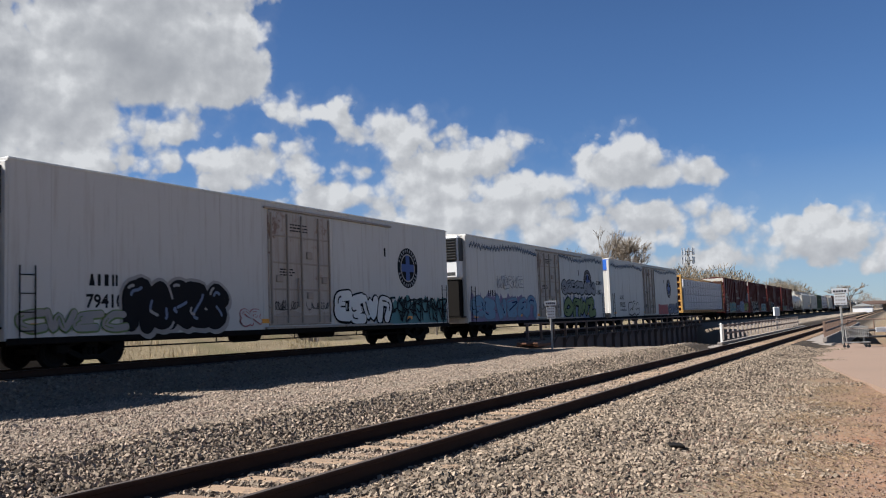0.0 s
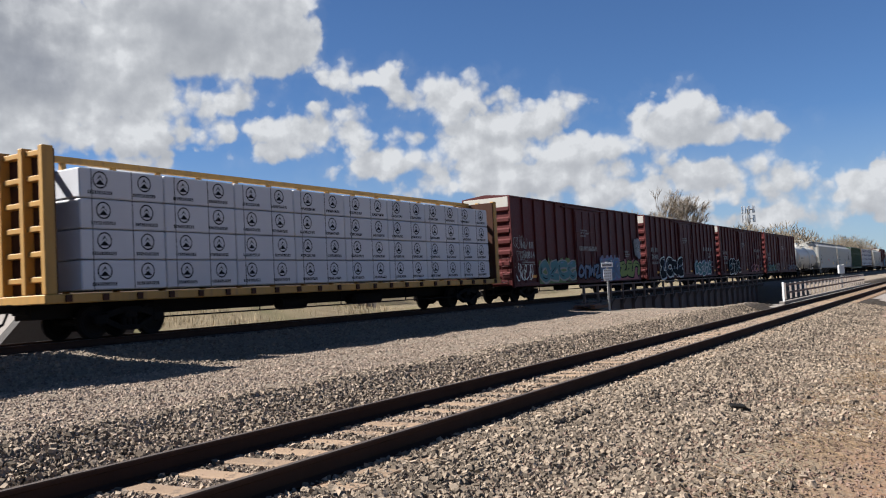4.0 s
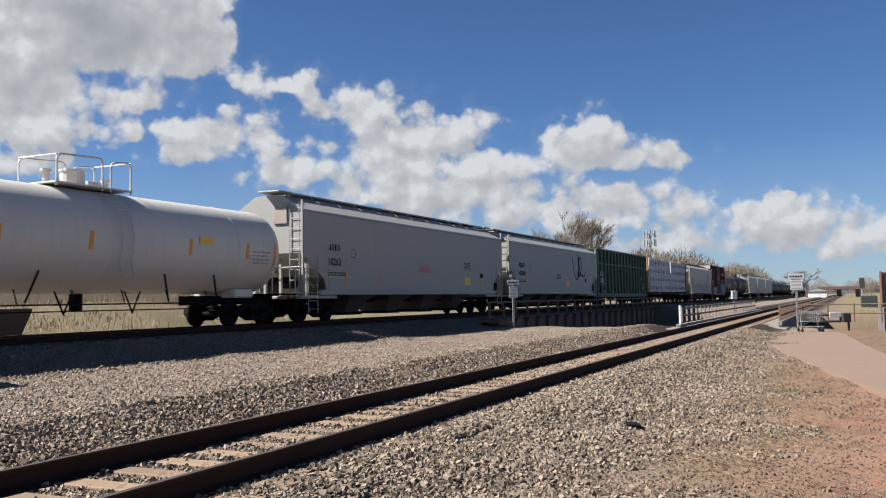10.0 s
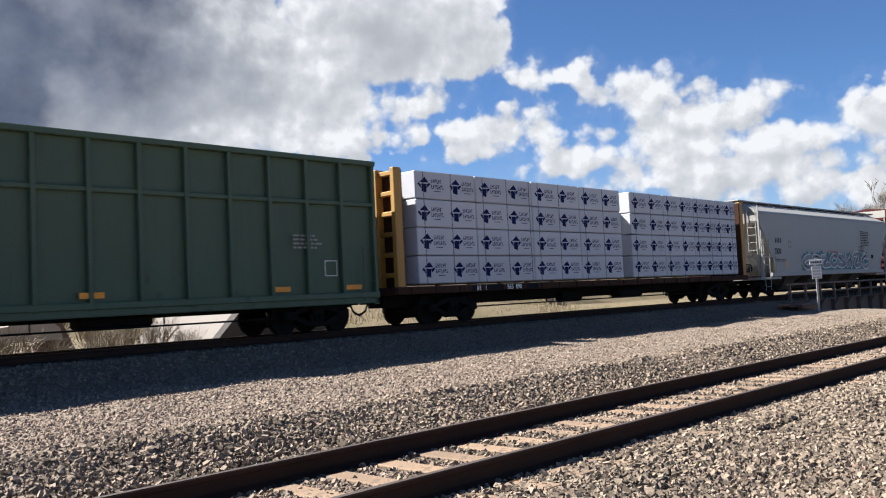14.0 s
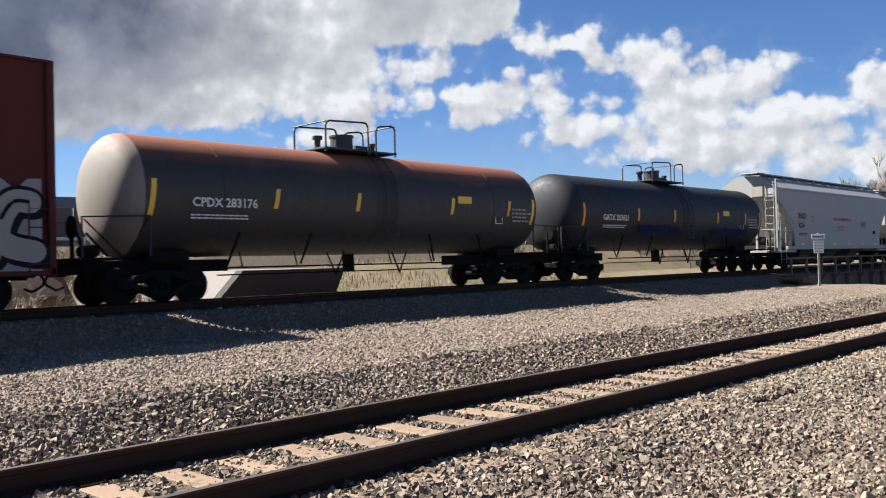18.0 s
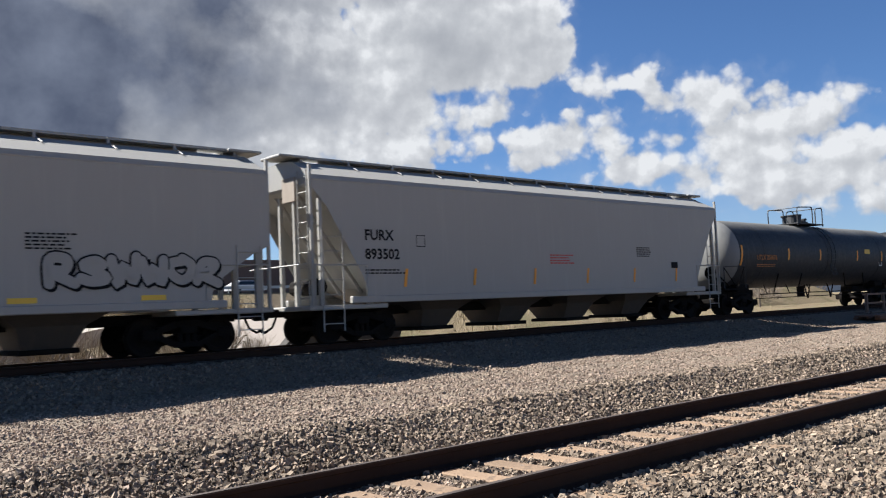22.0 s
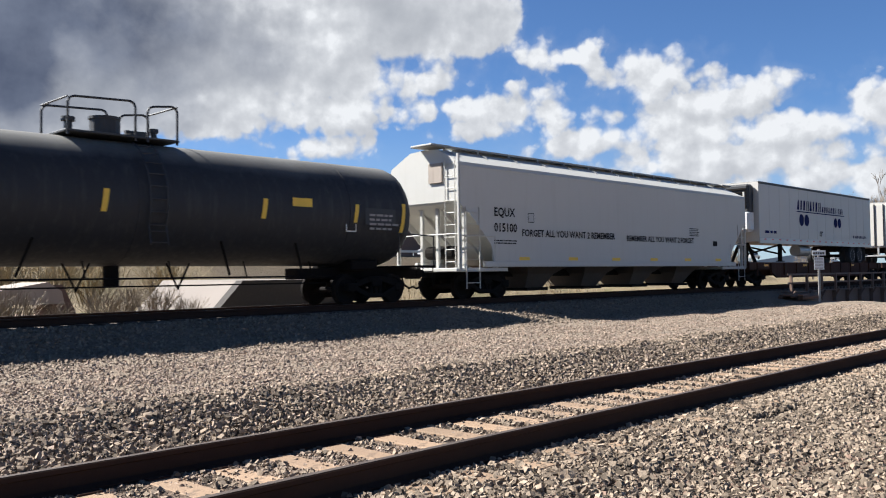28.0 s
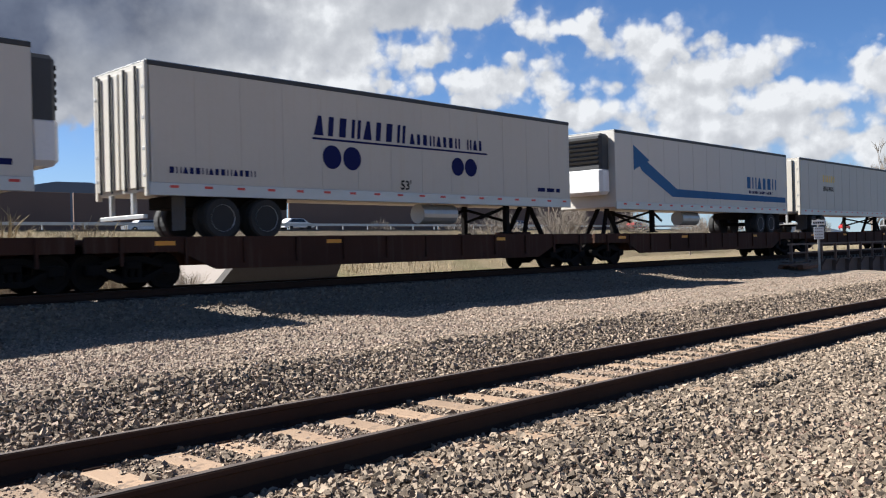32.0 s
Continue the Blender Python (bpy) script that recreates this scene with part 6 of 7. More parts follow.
    if cooler or brand == "blocks":
        part("fuel_tank", Shape().tube((lx - f * 3.2 - 0.75, -0.75, 1.85), (lx - f * 3.2 + 0.75, -0.75, 1.85), 0.30, 16), ALU, car)
    if cooler:
        e = f * h
        unit = part("cooling_unit", Shape().box(min(e, e + f * 0.6), max(e, e + f * 0.6), -1.05, 1.05, 3.0, 5.05, 0.1), DARKMETAL, car, "black cooling unit with a white cover")
        part("unit_cover", Shape().box(min(e, e + f * 0.64), max(e, e + f * 0.64), -1.08, 1.08, 2.7, 3.75, 0.12), CARWHITE, unit)
        for i in range(6):
            part("grille_slat", Shape().box(min(e + f * 0.6, e + f * 0.64), max(e + f * 0.6, e + f * 0.64), -0.95, 0.95, 3.9 + i * 0.17, 4.0 + i * 0.17, 0.01), GEAR, unit)
    yd = -w - 0.010
    if brand == "blocks":
        # a name in slanted capitals, a smaller word, an underline and two pairs of discs
        bx, up = -3.4, (0.14 if front_left else 0.0)
        letters(car, bx, 3.86 + up, 0.52, 8, NAVY, yd, 0.10, 0.62)
        letters(car, bx + 3.5, 3.86 + up, 0.31, 8, NAVY, yd, 0.0, 0.70)
        letters(car, bx + 6.0, 3.86 + up, 0.31, 3, NAVY, yd, 0.0, 0.66)
        stripe(car, bx - 0.05, 3.74 + up, 7.0, 0.055, NAVY, yd, name="underline")
        for dx in (0.60, 1.30, 5.55, 6.15):
            part("disc", Shape().flat(arc(bx + dx, 3.30 + up * 1.2, 0.32 if dx < 2 else 0.28, 0, 360, 28)[:-1], yd), NAVY, car, "navy disc")
        words(car, "53'", -0.3, 2.52 + up, 0.26, INK, yd)
        letters(car, -h + 0.5 if not front_left else h - 3.1, 2.66, 0.15, 14, NAVY, yd, 0.0, 0.92)
        stencils(car, h - 1.9 if not front_left else -h + 0.6, 2.66, NAVY, yd, 1, 1.3, 0.13, seed)
    elif brand == "arrow":
        s = Shape()
        pts = [(-h + 1.5, 4.2), (-h + 1.9, 3.7), (-h + 4.3, 2.72), (h - 0.2, 2.72), (h - 0.2, 2.98), (-h + 4.7, 3.06), (-h + 2.3, 4.1)]
        s.flat([(x, z) for x, z in pts], yd)
        s.flat([(-h + 1.3, 3.7), (-h + 2.5, 4.15), (-h + 1.3, 4.7)], yd - 0.002)
        part("arrow", s, ARROWBLUE, car, "blue bent arrow")
        letters(car, 3.4, 3.32, 0.55, 6, ARROWBLUE, yd, 0.0, 0.84)
        letters(car, 3.6, 3.08, 0.14, 14, NAVY, yd, 0.0, 1.2)
    else:
        letters(car, -h + 3.2, 4.0, 0.38, 6, YELLOWINK, yd, 0.0, 0.6)
        letters(car, -h + 3.2, 3.5, 0.26, 9, INK, yd, 0.0, 0.5)
    return rolls(car, (x0 + x1) / 2)


# the cars in their order, front of the train first: x of both ends at 0 s
reefer(-10.9, 11.4, "794331", "dirty white refrigerator car", 3)
PIECE = "spray-painted graffiti"
reefer(13.1, 35.5, "794104", "white refrigerator car with a round dark emblem and black graffiti", 1, False,
       [(-7.7, -3.9, 0.72, 2.4, (FADED, INK, STEELBLUE, FADED), 5, PIECE, None, 0.33), (2.1, 5.9, 0.84, 2.1, (INK, WHITEINK, INK, WHITEINK), 4, PIECE, None, 0.30),
        (5.9, 10.9, 1.25, 1.95, (DEEPTEAL, INK, INK, TEAL), 9, PIECE, None, 0.07, 0.5), (5.9, 10.9, 0.84, 1.9, (DEEPTEAL, INK, DEEPTEAL, TEAL), 11, PIECE, TEAL, 0.05, 0.7), (-11.0, -7.7, 0.85, 1.5, (MOSS, FADED, MOSS, FADED), 4), (-3.2, -2.2, 0.9, 1.45, (PINK, REEFER, PINK, REEFER), 2)])
R2 = reefer(37.6, 59.8, "793413", "white refrigerator car with blue and green graffiti below a jagged line", 2, True,
            [(-10.8, -2.2, 0.8, 2.1, (STEELBLUE, SKYINK, NAVY, LILAC), 6, PIECE, LILAC, 0.34, 0.3), (2.3, 8.9, 2.25, 3.25, (INK, GREYINK, INK, GREYINK), 8, PIECE, None, 0.34),
             (2.5, 8.7, 0.76, 2.15, (INK, MOSS, INK, LIME), 4, PIECE, STEELBLUE, 0.30), (-7.6, -4.1, 2.45, 3.2, (GREYINK, REEFER, GREYINK, REEFER), 5, PIECE, None, 0.2)])
scribble(R2, 9.2, 10.2, 2.3, 2.75, INK, -1.325, 71, 0.03)
scribble(R2, 9.2, 10.3, 3.0, 3.3, INK, -1.325, 72, 0.03)
R3 = reefer(61.4, 83.4, "793225", "white refrigerator car with a blue end panel and pink graffiti", 4, True,
            [(-6.4, -3.4, 0.85, 1.9, (INK, REEFER, INK, REEFER), 3, PIECE, None, 0.34), (3.2, 6.6, 0.85, 1.7, (REDINK, PINK, REDINK, PINK), 4, PIECE, PINK, 0.2), (6.8, 10.4, 0.8, 1.9, (INK, STEELBLUE, INK, FADED), 4)], False)
part("end_panel", Shape().box(-11.045, -11.02, -1.28, 1.28, 4.2, 4.98, 0.005), BLUE, R3, "blue end panel")
lumber_car(85.2, 108.0, "yellow centre-beam flatcar stacked with white-wrapped lumber", 4,
           [(-10.4 + 2.6 * i, -10.4 + 2.6 * (i + 1)) for i in range(8)], 5, INK, stack=4.22)
B1 = boxcar(109.4, 127.9, BROWN, "oxide-red boxcar with graffiti along its lower side", 15, 0.0, 3.1, number="760814", mark=FADED, seed=11)
B2 = boxcar(129.4, 148.2, BROWN, "oxide-red boxcar with black and white graffiti", 17, 0.0, 3.2, number="761400", mark=FADED, seed=12)
B3 = boxcar(149.6, 167.9, BROWN, "oxide-red boxcar with white graffiti", 17, 0.0, 3.5, number="761745", mark=FADED, seed=13)
B4 = boxcar(169.6, 188.0, BROWN, "plain oxide-red boxcar with faded graffiti", 12, 0.7, 4.4, pale_end=False, number="66207", mark=FADED, seed=14)
Y = -1.34
graffiti(B1, -6.4, -1.8, 0.82, 2.05, (FADED, TEAL, INK, SKYINK), Y, 21, 4, PIECE, MOSS, 0.28)
graffiti(B1, -1.5, 1.7, 0.9, 1.8, (INK, STEELBLUE, FADED, LILAC), Y - 0.03, 22, 4, PIECE, None, 0.22)
graffiti(B1, 2.0, 5.2, 0.82, 2.2, (SKYINK, STEELBLUE, BLUE, WHITEINK), Y, 23, 3, PIECE, LILAC, 0.26)
graffiti(B1, 5.2, 8.8, 0.82, 2.05, (INK, LIME, INK, LIME), Y, 24, 3, PIECE, PINK, 0.28)
graffiti(B2, -6.9, -1.2, 0.8, 2.2, (WHITEINK, INK, STEELBLUE, FADED), Y, 25, 4, PIECE, None, 0.34)
graffiti(B2, 2.2, 7.2, 0.85, 2.0, (WHITEINK, TEAL, INK, WHITEINK), Y, 26, 5, PIECE, STEELBLUE, 0.24)
graffiti(B3, -6.2, -2.0, 0.8, 2.15, (WHITEINK, INK, TEAL, FADED), Y, 27, 4, PIECE, None, 0.28)
graffiti(B3, 2.8, 6.6, 0.85, 1.7, (INK, PINK, STEELBLUE, PINK), Y, 28, 4, PIECE, None, 0.18)
graffiti(B4, -9.0, -4.2, 0.85, 1.7, (MOSS, TEAL, FADED, TEAL), Y, 29, None, PIECE, None, 0.14)
graffiti(B4, -4.0, -2.0, 0.9, 1.8, (FADED, BROWN, FADED, FADED), Y, 30)
graffiti(B4, 2.9, 9.0, 0.95, 1.6, (BROWN, STEELBLUE, BROWN, FADED), Y - 0.03, 31, None, PIECE, None, 0.09)
scribble(B1, -9.1, -8.0, 2.5, 3.2, FADED, Y, 35, 0.035)
scribble(B1, -8.9, -8.0, 1.9, 2.5, FADED, Y, 37, 0.03)
graffiti(B1, 8.2, 9.1, 2.2, 3.5, (GREYINK, GREYINK, INK, WHITEINK), Y, 36, 2, PIECE, None, 0.22)
scribble(B1, -9.0, -7.4, 0.9, 1.9, WHITEINK, Y, 32, 0.05)
scribble(B1, -1.2, 1.3, 2.5, 2.8, FADED, Y - 0.05, 33)
scribble(B1, 8.0, 9.2, 2.1, 3.4, FADED, Y - 0.03, 34, 0.04)
tank_car(188.9, 206.1, WHITETANK, "white tank car with a yellow placard", "74412", INK, mark="DOWX", seed=2, bars=ORANGE)
H1 = hopper(206.3, 226.4, "pale grey covered hopper car", "10263", 4, seed=3, drop=0.2, upright=True)
H2 = hopper(227.5, 246.9, "pale grey covered hopper car with a black sprayed squiggle", "420003", 4, mark="EQUX", seed=4, drop=0.2, upright=True)
scribble(H2, 3.6, 5.9, 2.0, 4.0, INK, -1.60, 41, 0.10)
stripe(H2, 1.6, 1.5, 0.75, 0.4, YELLOWINK, -1.592, name="placard")
stripe(H1, 4.6, 1.5, 0.75, 0.4, YELLOWINK, -1.592, name="placard")
G1 = boxcar(248.1, 266.9, GREEN, "green high-sided gondola car with many side posts", 17, 40.0, 0.0, 4.74, False, "176", WHITEINK, 15, "gondola car")
lumber_car(267.6, 290.6, "yellow centre-beam flatcar stacked with printed white lumber bundles", 4,
           [(-10.6, -7.9), (-7.9, -5.0), (-5.0, -2.2), (-2.2, 0.6), (1.3, 3.9), (3.9, 6.5), (6.5, 8.6), (8.6, 10.6)], 6, NAVY, number="863  898", deck=RUSTDECK)
H3 = hopper(291.7, 311.1, "pale grey covered hopper car with blue-grey graffiti along its sill", "5330", 4, seed=5, cut=(3.6, 1.5, 1.75), upright=True)
graffiti(H3, -4.6, 5.6, 1.3, 2.25, (WHITEINK, GREYINK, INK, WHITEINK), -1.592, 42, 8, PIECE, TEAL, 0.24)
stencils(H3, 4.6, 3.5, INK, -1.592, 9, 1.5, 0.05, 43)
B5 = boxcar(312.4, 328.0, BROWN, "oxide-red boxcar with blue and white graffiti", 14, 0.0, 3.9, 5.28, number="729349", mark=WHITEINK, seed=16)
graffiti(B5, -6.4, -2.7, 0.8, 2.0, (BROWN, FADED, STEELBLUE, WHITEINK), Y, 44, 4, PIECE, None, 0.30)
scribble(B5, -0.9, 0.6, 3.0, 3.6, MOSS, Y - 0.05, 73, 0.08)
scribble(B5, 3.0, 5.4, 2.75, 3.15, FADED, Y - 0.03, 74, 0.04)
graffiti(B5, 1.9, 4.7, 0.85, 2.65, (INK, SKYINK, INK, WHITEINK), Y, 45, 3, PIECE, SKYINK, 0.27, 0.2)
graffiti(B5, 4.7, 7.4, 0.85, 2.55, (INK, FADED, INK, PINK), Y, 49, 3, PIECE, GREYINK, 0.27, 0.2)
for i in range(4):
    letters(B5, 3.3 + 1.0 * i, 3.85, 0.28, 1, WHITEINK, -1.362, 0.2, 1.3)
    letters(B3, 4.6 + 0.75 * i, 2.9, 0.28, 1, FADED, -1.362, 0.2, 1.3)
    letters(B2, 4.9 + 0.75 * i, 2.8, 0.28, 1, FADED, -1.362, 0.2, 1.3)
T2 = tank_car(328.5, 345.3, RUSTTANK, "rusty dark tank car with a rust-red top", "283176", WHITEINK, mark="CPDX", head=LITDUSTY, seed=3, bars=YELLOWINK, inset=0.75)
T3 = tank_car(345.5, 363.00, BLACKTANK, "glossy black tank car with faint blue graffiti", "203621", WHITEINK, mark="GATX", seed=4, bars=ORANGE)
scribble(T3, -3.6, -0.6, 1.75, 2.1, NAVY, -1.47, 46, 0.05)
scribble(T3, 2.6, 5.8, 1.7, 2.05, NAVY, -1.47, 56, 0.05)
H4 = hopper(363.45, 381.0, "light grey covered hopper car with three bays", "4254", 3, mark="SHQX", seed=7, top=4.5, drop=0.28, cut=(3.6, 2.0, 2.45), text=2.65)
words(H4, "DO NOT HAMMER ON CAR", -1.1, 2.62, 0.16, REDINK, -1.592)
H5 = hopper(382.2, 401.5, "light grey covered hopper car with black outline graffiti", "97060", 4, mark="MLLX", seed=8)
graffiti(H5, 4.5, 8.3, 1.45, 2.25, (INK, HOPPER, HOPPER, HOPPER), -1.59, 47, 6)
H6 = hopper(402.6, 421.6, "light grey covered hopper car with slanted end cuts", "893502", 4, mark="FURX", seed=9, cut=(3.95, 1.55, 1.75), upright=True)
T4 = tank_car(422.2, 440.8, GREYTANK, "faded black tank car with one head coloured grey as sunlit", "203676", DIMORANGE, mark="UTLX", head=DULLHEAD, seed=5, bars=ORANGE)
T5 = tank_car(441.1, 460.0, BLACKTANK, "black tank car with a yellow placard", "203410", DIMORANGE, mark="UTLX", seed=6)
T6 = tank_car(460.3, 478.6, BLACKTANK, "black tank car with white outline graffiti", "20 285", DIMORANGE, mark="UTLX", seed=7)
scribble(T6, 5.0, 6.6, 1.9, 2.9, WHITEINK, -1.475, 48, 0.05)
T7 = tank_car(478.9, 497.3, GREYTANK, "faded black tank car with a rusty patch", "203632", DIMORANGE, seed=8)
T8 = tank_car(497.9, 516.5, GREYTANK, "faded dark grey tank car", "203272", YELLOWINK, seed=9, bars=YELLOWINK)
H7 = hopper(517.4, 537.3, "pale grey covered hopper car with a line of black handwriting", "015100", 4, mark="EQUX", seed=10, mat=PALEHOPPER, notice=False, cut=(2.95, 1.5, 1.75))
words(H7, "FORGET ALL YOU WANT 2 REMEMBER", -6.9, 2.04, 0.225, INK, -1.592)
words(H7, "REMEMBER ALL YOU WANT 2 FORGET", -0.5, 2.0, 0.215, INK, -1.592)
for a, b, lab in ((538.2, 557.4, "rusty low intermodal flatcar under a white trailer"), (557.6, 576.2, "rusty low intermodal flatcar under a white trailer"),
                  (576.4, 595.3, "rusty low intermodal flatcar under a cream trailer"), (595.5, 614.4, "rusty low intermodal flatcar under a white refrigerated trailer"),
                  (614.6, 633.5, "rusty low intermodal flatcar under a cream container trailer"), (633.7, 652.6, "rusty low intermodal flatcar under a white trailer"),
                  (652.8, 671.7, "rusty low intermodal flatcar under a white trailer")):
    flatcar(a, b, lab)
trailer(539.4, 555.5, "white road trailer with navy discs and a nose cooling unit", TRAILER, True, "blocks", True, 1)
trailer(559.4, 575.4, "white road trailer with navy lettering and four navy discs", TRAILER, False, "blocks", True, 2)
trailer(577.9, 594.0, "cream road trailer with navy lettering and four navy discs", CREAM, False, "blocks", False, 3)
trailer(597.0, 613.1, "white refrigerated trailer with a blue bent arrow", TRAILER, True, "arrow", True, 4)
trailer(614.9, 631.0, "cream container trailer with small yellow lettering", CREAM, False, "plain", False, 5)
trailer(634.5, 650.6, "white road trailer far down the train", TRAILER, False, "plain", False, 6)
trailer(653.5, 669.6, "white road trailer far down the train", TRAILER, False, "plain", False, 7)


# ---- creek bridges ----
def main_bridge():
    b = thing("girder_bridge", "dark brown steel girder bridge carrying the main track over a creek", "bridge", kind="structure")
    x0, x1 = 41.5, 88.0
    for y in (17.15, 21.85):
        part("girder", Shape().box(x0, x1, y - 0.04, y + 0.04, -1.75, 0.22, 0.01), GIRDER, b)
        part("flange", Shape().box(x0, x1, y - 0.22, y + 0.22, 0.22, 0.27).box(x0, x1, y - 0.22, y + 0.22, -1.80, -1.75), GIRDER, b)
    part("deck", Shape().box(x0, x1, 17.2, 21.8, 0.0, 0.16), OLDTIE, b)
    rib = Shape().box(-0.05, 0.05, -0.20, 0.0, -1.75, 0.22, 0.01).mesh("stiffener", GIRDER)
    post = Shape().box(-0.06, 0.06, -0.06, 0.06, 0.27, 1.12, 0.01).mesh("rail_post", RUSTFENCE)
    brace = Shape().tube((0, 0, 0.3), (0, 0.5, -0.6), 0.05, 6).mesh("brace", GIRDER)
    for x in np.arange(x0 + 0.4, x1, 1.95):
        part("stiffener", rib, GIRDER, b, at=pose(x, 17.11, 0))
        part("rail_post", post, RUSTFENCE, b, at=pose(x, 16.95, 0))
        part("brace", brace, GIRDER, b, at=pose(x, 16.75, 0))
    for z in (0.68, 1.10):
        part("rail", Shape().box(x0, x1, 16.93, 16.97, z - 0.045, z + 0.045, 0.01), RUSTFENCE, b)
    for x in (40.6, 89.0):
        part("abutment", Shape().box(x - 1.2, x + 1.2, 16.6, 22.4, -5.5, 0.0, 0.05), CONCRETE, b, "stained concrete abutment")


def side_bridge():
    b = thing("ballast_deck_bridge", "low concrete bridge under the near track with weathered railings", "bridge", kind="structure")
    part("deck", Shape().box(44.5, 87.5, 3.0, 7.7, -1.15, -0.24, 0.03), CONCRETE, b)
    part("kerb", Shape().box(43.6, 87.5, 7.5, 7.75, -0.24, -0.12, 0.02), CONCRETE, b)
    part("kerb", Shape().box(44.5, 87.5, 2.9, 3.1, -0.24, -0.02, 0.02), CONCRETE, b)
    part("abutment", Shape().box(43.0, 45.5, 2.6, 8.4, -5.0, -0.3, 0.05), CONCRETE, b)
    part("abutment", Shape().box(86.5, 89.0, 2.6, 8.4, -5.0, -0.3, 0.05), CONCRETE, b)
    for y, mat, name in ((7.62, PALEFENCE, "far_railing"), (3.0, RUSTFENCE, "near_railing")):
        post = Shape().box(-0.05, 0.05, -0.05, 0.05, -0.05, 0.74, 0.01).mesh("rail_post", mat)
        for x in np.arange(44.6, 82, 1.55):
            part("rail_post", post, mat, b, at=pose(x, y, 0))
        for z in (0.28, 0.66):
            part("rail", Shape().box(44.6, 81.9, y - 0.09, y - 0.05, z - 0.05, z + 0.05, 0.01), RUSTFENCE, b)
    part("end_post", Shape().box(43.95, 44.05, 7.55, 7.65, -0.2, 0.80, 0.01), WHITEINK, b, "white end post")


main_bridge()
side_bridge()
thing("creek", "muddy shaded creek water under the bridges", "water", kind="structure",
      data=Shape().box(46, 88, -60, 120, -4.12, -4.05).mesh("creek", GLASS))


# ---- signs and trackside things ----
def post_sign(name, label, x, y, z, plates, turn, foot):
    s = thing(name, label, "sign", m=pose(x, y, foot, 0, 0, turn))
    part("post", Shape().box(-0.045, 0.045, -0.03, 0.03, -0.4, z - foot + 0.15, 0.008), GALVWIRE, s)
    for px, pz, w, h, lines in plates:
        p = part("plate", Shape().box(px - w / 2, px + w / 2, -0.05, -0.035, pz - foot - h / 2, pz - foot + h / 2, 0.006), CARWHITE, s, "white plate")
        for k in range(lines):
            zz = pz - foot + h / 2 - h * (k + 0.72) / lines
            n = 5 if lines == 1 else 4
            bars = Shape()
            for i in range(n):
                bars.flat([(px - w * 0.42 + i * w * 0.84 / n, zz), (px - w * 0.42 + (i + 0.7) * w * 0.84 / n, zz), (px - w * 0.42 + (i + 0.7) * w * 0.84 / n, zz + h * 0.38 / lines), (px - w * 0.42 + i * w * 0.84 / n, zz + h * 0.38 / lines)], -0.054)
            part("lettering", bars, INK if lines == 1 else FADED, p)
    return s


post_sign("milepost_sign", "white milepost plates on a grey post at the creek bank", 37.3, 13.9, 2.02, ((0, 2.02, 0.54, 0.21, 1), (0, 1.58, 0.40, 0.52, 4)), -55, -0.12)
post_sign("milepost_sign", "white milepost plates on a grey post beside the path", 45.6, 2.27, 2.14, ((0, 2.14, 0.74, 0.24, 1), (0, 1.72, 0.56, 0.50, 3)), -75, -0.45)
s = thing("signal_cabinet", "small pale grey cabinet on a post beside the track", "cabinet", m=pose(84.5, 9.6, -0.1, 0, 0, -60))
part("post", Shape().box(-0.06, 0.06, -0.06, 0.06, -0.3, 1.0), GALVWIRE, s)
part("box", Shape().box(-0.26, 0.26, -0.12, 0.12, 0.95, 1.75, 0.03), WHITEINK, s)

pile = thing("timber_pile", "pile of brown timber planks at the creek bank", "timber", m=pose(40.2, 15.9, 0.0, 0, 0, 8))
rng = random.Random(8)
for i in range(9):
    part("plank", Shape().box(-1.3, 1.3, -0.11, 0.11, -0.035, 0.035, 0.008).mesh("plank", WOOD), WOOD, pile,
         at=pose(rng.uniform(-0.25, 0.25), rng.uniform(-0.5, 0.5), 0.02 + 0.075 * (i // 3), 0, 0, rng.uniform(-7, 7)))
clod = thing("dark_plate", "small dark rusty steel tie plate lying on the gravel", "tie plate", data=Shape().box(-0.16, 0.16, -0.09, 0.09, 0, 0.035, 0.01).mesh("dark_plate", GEAR), m=pose(11.3, 2.6, -0.38, 4, 2, 20))


def path():
    """Pink concrete path, its outline rounded."""
    base = [(40.4, 4.4), (47, 3.9), (47, 1.9), (40.7, 0.3), (31.8, -0.35), (25.5, -0.95), (19.0, -2.2), (8.0, -5.0), (8.0, -2.4), (17.2, -0.37), (23.1, 0.93), (31.0, 2.53)]
    pts = []
    for i in range(len(base)):
        a, b, c = (Vector(base[(i + k) % len(base)]) for k in (-1, 0, 1))
        for k in range(5):
            t = k / 4
            p, q = b + (a - b) * 0.28, b + (c - b) * 0.28
            pts.append((p * (1 - t) ** 2 + b * 2 * t * (1 - t) + q * t * t))
    top = [(p.x, p.y, -0.385) for p in pts]
    low = [(p.x, p.y, -0.62) for p in pts]
    thing("path", "pale pink concrete path beside the tracks", "path", kind="structure", data=Shape().loft([low, top]).mesh("path", PATH))


path()


